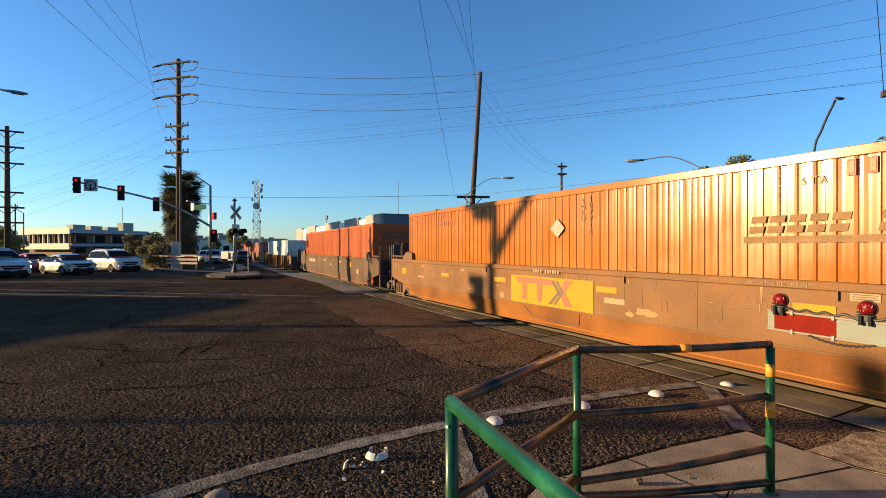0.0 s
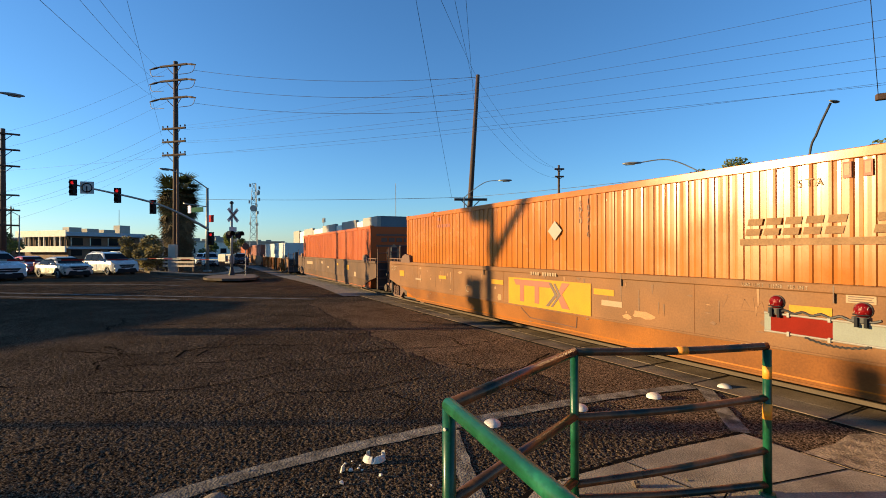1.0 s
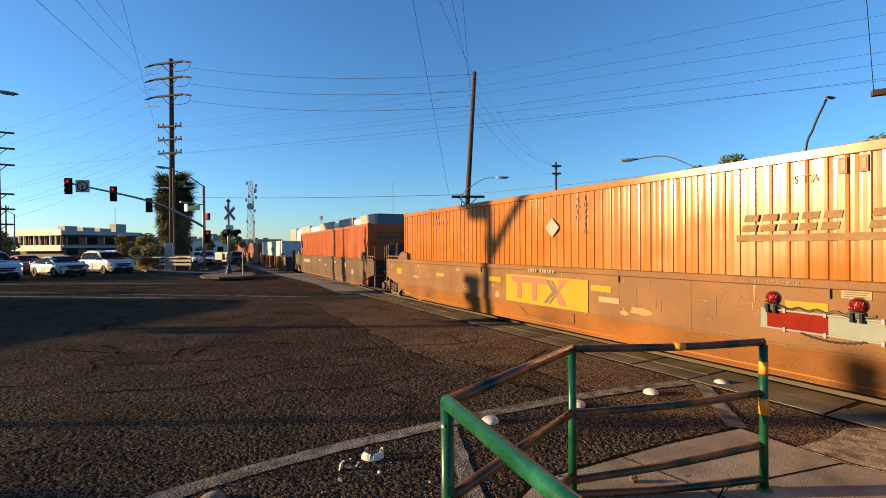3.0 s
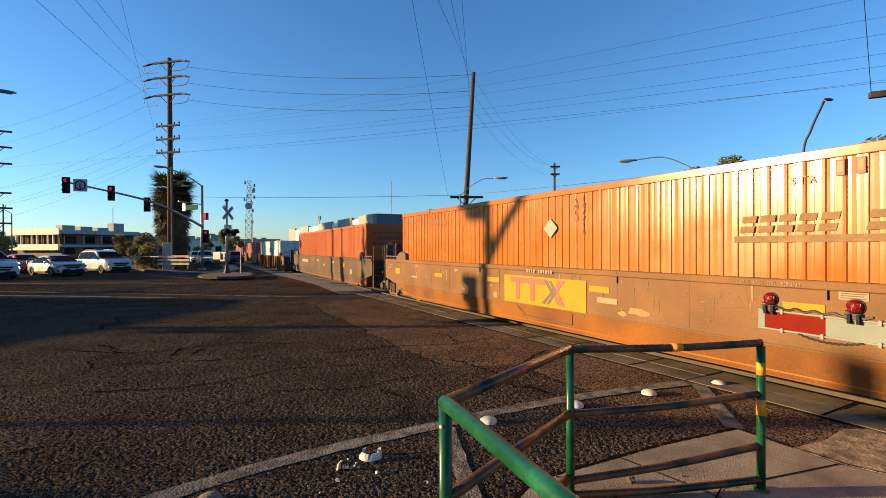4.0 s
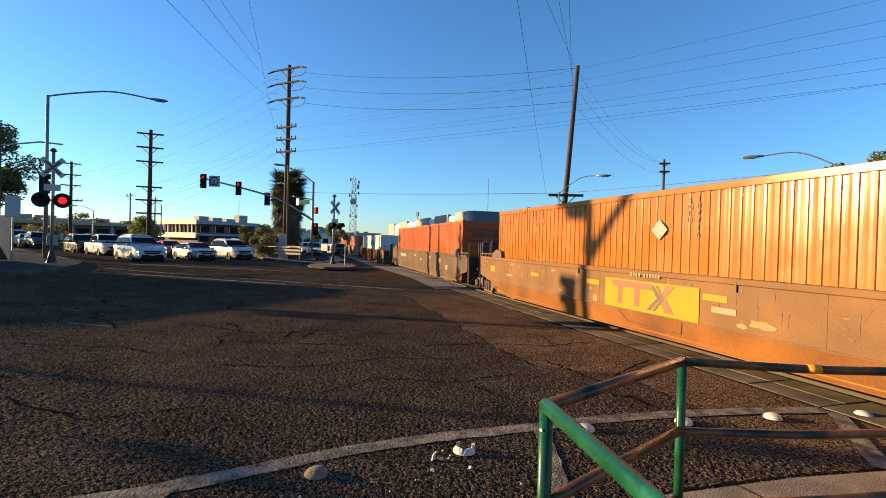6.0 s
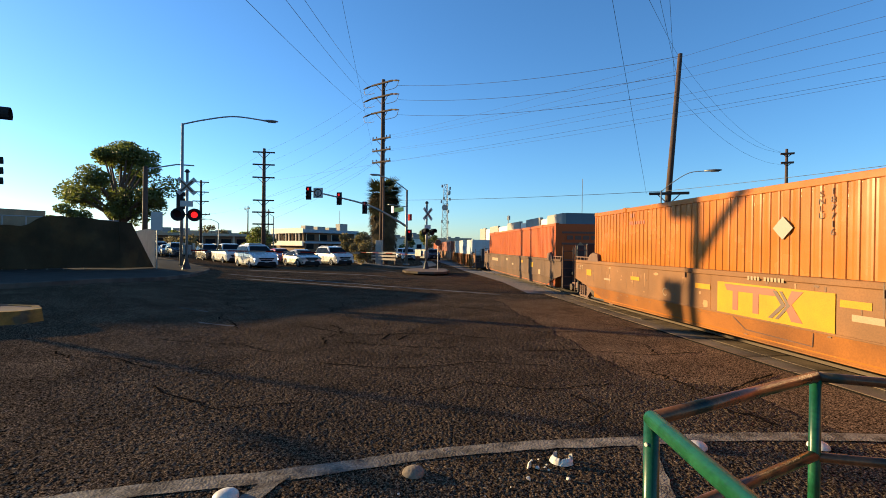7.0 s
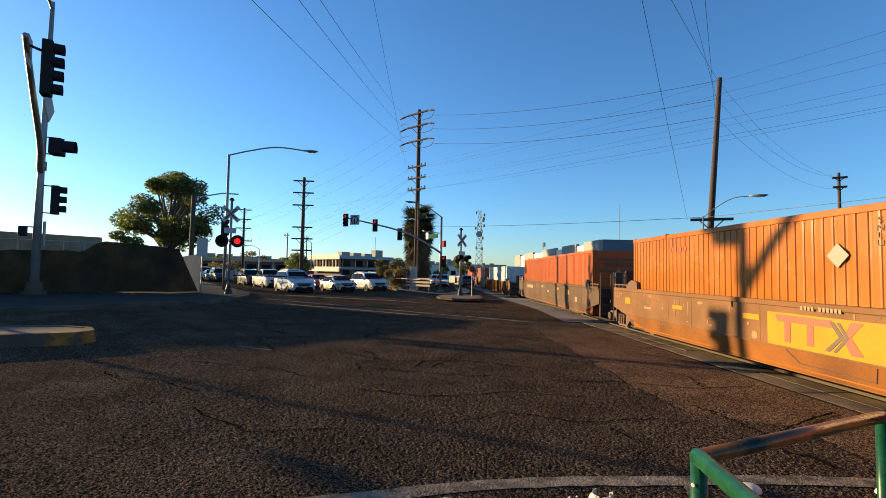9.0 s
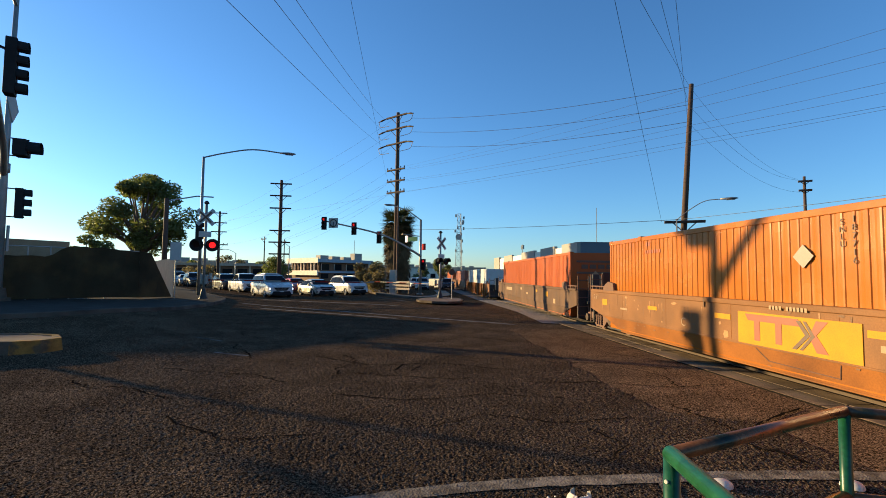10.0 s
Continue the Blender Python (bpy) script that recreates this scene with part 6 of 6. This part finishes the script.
# ---- far skyline ----
def far_building(az, dist, w, h, material, label, seed):
    x, y = dist * math.sin(radians(az)), dist * math.cos(radians(az))
    b = thing("distant_building", label, "building", pose(x, y, 0, 0, 0, -az), "distant buildings")
    rr = random.Random(seed)
    part("core", box(-w / 2, w / 2, 0, 12, 0, h), material, b)
    part("parapet", box(-w / 2 - 0.2, w / 2 + 0.2, -0.2, 12.2, h - 0.5, h, 0.03), "stucco", b)
    n = int(w / 4)
    for k in range(n):
        px_ = -w / 2 + 1.2 + k * (w - 2) / max(1, n)
        part("window", box(px_, px_ + 1.6, -0.06, 0.05, 1.0, 2.4), "window", b)
    for k in range(2):
        px_ = rr.uniform(-w / 3, w / 3)
        part("roof_unit", box(px_, px_ + 2.2, 3, 5, h, h + rr.uniform(0.6, 1.3)), "grey_wall", b)


for k, (az, dist, w, h, m, lab) in enumerate([(-27.5, 150, 22, 4.6, "white_wall", "low white building far down the street"), (-24.9, 170, 12, 5.5, "stucco", "low tan building far down the street"), (-30.6, 140, 14, 4.4, "stucco", "low tan building far down the street"), (-46.0, 180, 34, 5.6, "brown_wall", "long low brown building far down the street"), (-50.5, 170, 24, 6.0, "stucco", "low tan building far down the street"), (-54.5, 150, 22, 5.0, "grey_wall", "low grey building far down the street"), (-34.5, 190, 26, 6.0, "white_wall", "low white building far down the street"), (-20.9, 230, 20, 6.0, "stucco", "low tan building beyond the track")]):
    far_building(az, dist, w, h, m, lab, k)
for k, (az, dist, h, sp) in enumerate([(-23.6, 130, 5.5, 3.0), (-26.3, 125, 4.6, 2.6), (-29.2, 118, 5.2, 3.2), (-45.0, 120, 5.0, 3.6), (-48.2, 130, 6.5, 4.0), (-52.8, 120, 6.0, 4.0), (-36.8, 150, 6.5, 3.6), (-32.0, 125, 4.8, 3.0)]):
    tree((dist * math.sin(radians(az)), dist * math.cos(radians(az)), 0), h, sp, "distant dusty green tree", 40 + k, 0.3, 900, "leaf" if k % 2 else "leaf_dry", trunk=True, crown=0.8, lumps=7)
for k, (x, y, paint, kind) in enumerate([(-30.5, 62.0, "car_white", "van"), (-33.5, 66.0, "car_silver", "suv"), (-28.4, 66.5, "car_dark", "suv"), (-36.5, 74.0, "car_white", "pickup")]):
    LATE.append((x, y, paint, kind))


# ---- barriers and small street things ----
bar = thing("plank_barrier", "pale wooden plank barrier beside the signal pole", "barrier", pose(-20.9, 38.2, 0.1, 0, 0, -18))
for z in (0.45, 0.75, 1.05):
    part("plank", box(-2.2, 1.1, -0.04, 0.04, z - 0.09, z + 0.09, 0.01), "stucco", bar)
for x in (-2.0, -0.6, 0.9):
    part("post", box(x - 0.06, x + 0.06, 0.04, 0.16, 0, 1.2), "wood", bar)
marker = thing("round_sign", "round red-rimmed sign on a short post", "road sign", pose(-13.05, 31.4, 0.116, 0, 0, 22))
part("post", tube([(0, 0, 0), (0, 0, 2.2)], 0.04, 8), "steel", marker)
part("panel", disc(0.22, 0.03, 20, (0, -0.06, 1.95)), "rust", marker)
part("rim", tube([(0.20 * math.cos(radians(a)), -0.07, 1.95 + 0.20 * math.sin(radians(a))) for a in range(0, 361, 20)], 0.03, 6), "rust", marker)


# ---- cars ----
def car(at, paint, label, kind="suv", lit=False):
    """A car that heads along local x, its middle at the origin, wheels on z = 0."""
    spec = {
        "van": (5.1, 1.98, 1.76, [(-2.55, 0.95), (-2.45, 1.15), (-2.25, 1.62), (-1.9, 1.74), (-0.6, 1.78), (0.45, 1.70), (1.35, 1.14), (2.1, 0.98), (2.5, 0.78)], (-2.2, 1.45)),
        "suv": (4.6, 1.88, 1.69, [(-2.3, 0.95), (-2.22, 1.15), (-2.0, 1.56), (-1.6, 1.66), (-0.5, 1.70), (0.3, 1.62), (1.0, 1.14), (1.9, 1.02), (2.25, 0.82)], (-2.0, 1.05)),
        "coupe": (4.45, 1.76, 1.40, [(-2.2, 0.85), (-2.1, 0.98), (-1.55, 1.05), (-0.9, 1.30), (-0.2, 1.40), (0.35, 1.36), (1.15, 0.96), (1.9, 0.82), (2.2, 0.66)], (-1.55, 1.2)),
        "pickup": (5.6, 1.95, 1.80, [(-2.8, 1.05), (-2.75, 1.10), (-0.95, 1.10), (-0.8, 1.70), (-0.2, 1.80), (0.55, 1.76), (1.2, 1.22), (2.3, 1.12), (2.75, 0.90)], (-0.95, 1.25)),
    }[kind]
    ln, wd, ht, prof, cabin = spec
    c = thing("car", label, "car", at, "cars waiting at the crossing")

    def top(x):
        for (xa, za), (xb, zb) in zip(prof, prof[1:]):
            if xa <= x <= xb:
                t = (x - xa) / (xb - xa)
                return za + (zb - za) * t
        return prof[0][1] if x < prof[0][0] else prof[-1][1]

    belt = 0.60 * ht
    xs = sorted({-ln / 2, -ln / 2 + 0.06, -ln / 2 + 0.2, ln / 2 - 0.25, ln / 2 - 0.08, ln / 2, *[x for x, _ in prof], *[-ln / 2 + 0.3 * k for k in range(1, int(ln / 0.3))]})
    bm, last = bmesh.new(), None
    for x in xs:
        e = max(0.0, abs(x) - (ln / 2 - 0.55)) / 0.55
        half = wd / 2 * (1 - 0.16 * e * e)
        h = top(x)
        shoulder = min(belt, h - 0.04)
        in_ = half if h <= belt + 0.06 else half - 0.26 * (h - belt) / (ht - belt)
        wheel = min(abs(x - ln * 0.31), abs(x + ln * 0.29))
        low = 0.22 if wheel > 0.36 else 0.22 + math.sqrt(max(0.0, 0.36 ** 2 - wheel ** 2)) * 0.95
        sec = [(half * 0.92, low), (half, low + 0.10), (half * 1.0, shoulder * 0.8), (half * 0.975, shoulder), (in_ * 0.985, h - 0.07 if h > belt + 0.1 else h - 0.02), (in_ * 0.86, h)]
        pts = [(x, -y, z) for y, z in sec] + [(x, y, z) for y, z in sec[::-1]]
        row = [bm.verts.new(p) for p in pts]
        if last:
            for k in range(len(row) - 1):
                bm.faces.new((last[k], last[k + 1], row[k + 1], row[k]))
            bm.faces.new((last[-1], last[0], row[0], row[-1]))
        else:
            bm.faces.new(row[::-1])
        last = row
    bm.faces.new(last)
    part("body", bm, paint, c, smooth=False)
    x0, x1 = cabin
    glass_top = ht - 0.13

    def width_at(h):
        return wd / 2 - 0.26 * (h - belt) / (ht - belt) - 0.005

    # side windows
    for s in (-1, 1):
        split = [x0 + 0.15, x0 + (x1 - x0) * 0.36, x0 + (x1 - x0) * 0.66, x1 - 0.25]
        if kind in ("coupe", "pickup"):
            split = [x0 + 0.25, x0 + (x1 - x0) * 0.55, x1 - 0.25]
        for a, b in zip(split, split[1:]):
            w = bmesh.new()
            a, b = a + 0.03, b - 0.03
            ta, tb = min(glass_top, top(a) - 0.10), min(glass_top, top(b) - 0.10)
            zb = belt + 0.03
            if ta < zb + 0.05 or tb < zb + 0.02:
                tb = max(tb, zb + 0.02)
                ta = max(ta, zb + 0.05)
            o = 0.012
            hexa(w, [(a, s * (width_at(zb) + o), zb), (b, s * (width_at(zb) + o), zb), (b, s * (width_at(zb) - 0.03), zb), (a, s * (width_at(zb) - 0.03), zb), (a, s * (width_at(ta) + o), ta), (b, s * (width_at(tb) + o), tb), (b, s * (width_at(tb) - 0.03), tb), (a, s * (width_at(ta) - 0.03), ta)])
            part("side_window", w, "window", c)
    # windscreen and rear window lie on the sloping profile
    for lo, hi, nm in ((max(x for x, z in prof if z > ht * 0.94), min(x for x, z in prof if x > 0 and z < ht * 0.72), "windscreen"), (min(x for x, z in prof if z > ht * 0.9), max([x for x, z in prof if x < 0 and z < ht * 0.8]), "rear_window")):
        a, b = lo + 0.12 * (hi - lo), lo + 0.93 * (hi - lo)
        w = bmesh.new()
        za, zb = top(a), top(b)
        wa, wb = width_at(za) * 0.86, width_at(max(zb, belt)) * 0.90
        up = 0.012
        hexa(w, [(b, -wb, zb - 0.02), (b, wb, zb - 0.02), (a, wa, za - 0.02), (a, -wa, za - 0.02), (b, -wb, zb + up), (b, wb, zb + up), (a, wa, za + up), (a, -wa, za + up)])
        part(nm, w, "window", c)
    f = ln / 2
    hz = top(f - 0.25)
    part("front_bumper", box(f - 0.16, f + 0.035, -wd * 0.44, wd * 0.44, 0.25, 0.52, 0.05), paint, c)
    part("lower_grille", prism([(-wd * 0.38, 0.23), (wd * 0.38, 0.23), (wd * 0.32, 0.49), (-wd * 0.32, 0.49)], f - 0.05, f + 0.045, axis="x"), "plastic", c, "black lower air intake")
    part("splitter", box(f - 0.12, f + 0.03, -wd * 0.42, wd * 0.42, 0.19, 0.26, 0.02), "plastic", c)
    part("grille", prism([(-wd * 0.20, 0.53), (wd * 0.20, 0.53), (wd * 0.30, 0.77), (-wd * 0.30, 0.77)], f - 0.08, f + 0.025, axis="x"), "plastic", c, "black upper grille")
    part("grille_trim", box(f - 0.06, f + 0.034, -wd * 0.24, wd * 0.24, 0.645, 0.665, 0.004), "rim", c)
    part("bonnet_seam", box(f - 0.30, f - 0.285, -wd * 0.38, wd * 0.38, hz - 0.02, hz + 0.006), "plastic", c)
    part("wiper_cowl", box(x1 - 0.16, x1 + 0.02, -wd * 0.40, wd * 0.40, top(x1) - 0.03, top(x1) + 0.012), "plastic", c)
    part("underbody", box(-f + 0.2, f - 0.2, -wd * 0.42, wd * 0.42, 0.16, 0.30), "plastic", c)
    for s in (-1, 1):
        part("fog_lamp_recess", box(f - 0.2, f + 0.02, s * wd * 0.40 - 0.10, s * wd * 0.40 + 0.10, 0.33, 0.45, 0.02), "plastic", c)
    part("number_plate", box(f + 0.03, f + 0.055, -0.16, 0.16, 0.44, 0.53), "sign_white", c)
    for s in (-1, 1):
        part("headlight", box(f - 0.36, f - 0.02, s * wd * 0.37 - 0.17, s * wd * 0.37 + 0.17, 0.60, 0.74, 0.04), "headlight_lit" if lit else "lamp_glass", c)
        part("tail_light", box(-f - 0.01, -f + 0.15, s * wd * 0.40 - 0.12, s * wd * 0.40 + 0.12, 0.75, 1.0, 0.03), "car_red", c)
        part("mirror", box(x1 - 0.35, x1 - 0.15, s * (wd / 2 + 0.10) - 0.10, s * (wd / 2 + 0.10) + 0.10, belt, belt + 0.17, 0.04), paint, c)
        part("door_seam", box(x0 + (x1 - x0) * 0.64, x0 + (x1 - x0) * 0.64 + 0.012, s * wd / 2 - 0.01, s * wd / 2 + 0.004, 0.4, belt - 0.05), "plastic", c)
        part("sill_trim", box(-ln * 0.2, ln * 0.2, s * wd / 2 - 0.03, s * wd / 2 + 0.006, 0.24, 0.34), "plastic", c)
        for x in (ln * 0.31, -ln * 0.29):
            r_ = 0.335
            n = 22
            tyre = bmesh.new()
            rows = [(r_ - 0.13, 0.0), (r_ - 0.03, 0.0), (r_, 0.03), (r_, 0.17), (r_ - 0.03, 0.20), (r_ - 0.13, 0.20)]
            rings = [[tyre.verts.new((x + q * math.cos(2 * math.pi * k / n), s * (wd / 2 - 0.19 + y), r_ + q * math.sin(2 * math.pi * k / n))) for k in range(n)] for q, y in rows]
            for p, q in zip(rings, rings[1:] + rings[:1]):
                for k in range(n):
                    tyre.faces.new((p[k], p[(k + 1) % n], q[(k + 1) % n], q[k]))
            wh = part("wheel", disc(r_ - 0.12, 0.05, 20, (x, s * (wd / 2 - 0.08) - 0.025, r_)), "plastic", c)
            part("tyre", tyre, "tyre", wh, smooth=False)
            for k in range(5):
                a = 2 * math.pi * k / 5
                part("spoke", tube([(x, s * (wd / 2 - 0.045), r_), (x + 0.21 * math.cos(a), s * (wd / 2 - 0.04), r_ + 0.21 * math.sin(a))], 0.035, 6), "rim", wh)
    if kind == "van":
        part("roof_box", box(-1.3, -0.1, -0.5, 0.5, 1.76, 1.86, 0.04), paint, c)
    if kind == "pickup":
        part("bed", box(-2.7, -1.05, -0.8, 0.8, 1.06, 1.112), "plastic", c)
    if kind in ("suv", "van"):
        for s in (-1, 1):
            part("roof_rail", tube([(-1.5, s * 0.62, ht - 0.01), (-1.3, s * 0.62, ht + 0.04), (0.1, s * 0.62, ht + 0.02), (0.25, s * 0.62, ht - 0.06)], 0.02, 6), "rim", c)
    return c


HEAD = -29.0


def parked(front, paint, label, kind, lit=False, head=HEAD):
    ln = {"van": 5.1, "suv": 4.6, "coupe": 4.45, "pickup": 5.6}[kind]
    x = front[0] - math.cos(radians(head)) * ln / 2
    y = front[1] - math.sin(radians(head)) * ln / 2
    return car(pose(x, y, ground_z(x, y), 0, 0, head), paint, label, kind, lit)


parked((-25.5, 27.75), "car_white", "white minivan with lit headlights waiting at the gate", "van", True)
parked((-23.9, 31.1), "car_beige", "pale gold two-door car waiting at the gate", "coupe")
parked((-23.3, 34.9), "car_white", "white sport utility car waiting at the gate", "suv")
parked((-33.7, 32.9), "car_white", "white pickup truck waiting behind the minivan", "pickup")
parked((-39.2, 35.4), "car_dark", "dark sport utility car waiting in the queue", "suv")
parked((-47.5, 38.2), "car_dark", "dark sport utility car waiting in the queue", "suv")
parked((-52.5, 40.8), "car_white", "white car far back in the queue", "coupe")
parked((-51.0, 37.4), "car_silver", "silver car far back in the queue", "coupe")
parked((-30.5, 36.0), "car_red", "red car behind the pale gold car", "coupe")
parked((-60.0, 45.5), "car_white", "white van far back in the queue", "van")
parked((-67.0, 50.5), "car_dark", "dark car far back in the queue", "suv")


for x, y, paint, kind in LATE:
    car(pose(x, y, ground_z(x, y), 0, 0, -62), paint, "parked vehicle beyond the crossing", kind)


# ---- cracks and stains in the road ----
def crack(points, width, seed, wander=0.05):
    rr = random.Random(seed)
    line = []
    for (xa, ya), (xb, yb) in zip(points, points[1:]):
        for k in range(8):
            t = k / 8
            line.append((xa + (xb - xa) * t + rr.uniform(-wander, wander), ya + (yb - ya) * t + rr.uniform(-wander, wander)))
    line.append(points[-1])
    width *= 1.4
    return ribbon("crack", line, width, "crack", "dark irregular crack in the asphalt", "crack", 0.0075, ragged=width * 0.35, step=0.06)


crack([(-1.9, 8.0), (-0.9, 8.5), (0.3, 8.7), (1.1, 9.3)], 0.022, 1)
crack([(0.9, 6.4), (1.3, 7.2), (1.9, 8.1)], 0.024, 2, 0.03)
crack([(-4.4, 5.9), (-3.2, 6.1), (-2.2, 7.0), (-1.2, 7.2)], 0.022, 3)
crack([(-2.4, 5.2), (-2.0, 5.9), (-1.0, 6.0), (-0.3, 6.6)], 0.018, 4)
crack([(-6.8, 8.4), (-5.2, 8.1), (-3.8, 8.9), (-2.4, 8.9)], 0.024, 5)
crack([(-0.6, 10.2), (0.2, 9.6), (0.4, 8.8)], 0.02, 6)
crack([(-0.4, 5.0), (-0.25, 5.5), (-0.7, 5.9)], 0.014, 7, 0.03)
crack([(-5.5, 4.0), (-4.2, 3.8), (-3.4, 4.4)], 0.018, 8)
crack([(-8.0, 5.8), (-6.6, 6.4), (-5.6, 6.2)], 0.02, 9)
crack([(-3.0, 10.6), (-1.8, 10.0), (-0.8, 10.6), (0.4, 10.4)], 0.02, 10)
for k, (x, y) in enumerate([(-7.5, 10.5), (-5.0, 11.8), (-9.5, 8.8), (-3.4, 12.6), (-6.2, 4.6), (1.0, 10.8), (-1.4, 12.8), (-8.2, 13.2), (-11.5, 11.0), (-2.9, 7.9), (0.2, 7.5), (-5.2, 7.1)]):
    rr = random.Random(60 + k)
    turn, q = rr.uniform(0, 6.28), [(x, y)]
    for j in range(4):
        turn += rr.uniform(-0.7, 0.7)
        q.append((q[-1][0] + 0.55 * math.cos(turn), q[-1][1] + 0.55 * math.sin(turn)))
    crack(q, 0.016 + 0.0015 * y * 0.5, 70 + k, 0.05)
ribbon("skid_mark", [(-4.45, 7.9), (-4.6, 8.5)], 0.05, "crack", "short dark skid mark on the asphalt", "stain", 0.0045)
ribbon("skid_mark", [(-4.15, 7.95), (-4.2, 8.45)], 0.04, "crack", "short dark skid mark on the asphalt", "stain", 0.0045)
for k in range(8):
    x0 = -17.0 + 2.44 * k
    ribbon("panel_seam", [tuple(tr(x0, 5.85, 0)[:2]), tuple(tr(x0, 6.72, 0)[:2])], 0.03, "crack", "dark joint between crossing panels", "seam", 0.0225)
rnd = random.Random(9)
for k in range(26):
    x, y = rnd.uniform(0.9, 2.6), rnd.uniform(2.6, 3.9)
    bm = bmesh.new()
    s = rnd.uniform(0.008, 0.02)
    hexa(bm, [(-s, -s * 0.4, 0), (s, -s * 0.3, 0), (s * 1.2, s * 0.4, 0), (-s * 0.8, s * 0.3, 0), (-s, -s * 0.4, 0.004), (s, -s * 0.3, 0.008), (s * 1.2, s * 0.4, 0.003), (-s * 0.8, s * 0.3, 0.01)])
    tagged(part("dry_leaf", bm, "leaf_dry", at=pose(x, y, 0.013, 0, 0, rnd.uniform(0, 360))), "small dry brown leaf on concrete", "leaf", "litter on the pavement")


rnd = random.Random(21)
for k in range(46):
    x, y = rnd.gauss(1.55, 0.35), rnd.gauss(3.15, 0.18)
    ln = rnd.uniform(0.015, 0.05)
    tagged(part("twig", tube([(0, 0, 0.003), (ln * 0.5, rnd.uniform(-0.006, 0.006), 0.005), (ln, 0, 0.003)], 0.0018, 4), "bark", at=pose(x, y, 0.013, 0, 0, rnd.uniform(0, 360))), "thin dry brown twig on concrete", "twig", "litter on the pavement")
clod = bmesh.new()
bmesh.ops.create_icosphere(clod, subdivisions=2, radius=0.03)
for v in clod.verts:
    v.co *= rnd.uniform(0.75, 1.2)
tagged(part("dry_seed_head", clod, "bark", at=pose(1.47, 3.52, 0.038)), "small crumpled brown seed head on concrete", "litter", "litter on the pavement")


# ---- motion ----
def motions():
    """Nothing moves but the camera: the train and the cars stand."""


motions()
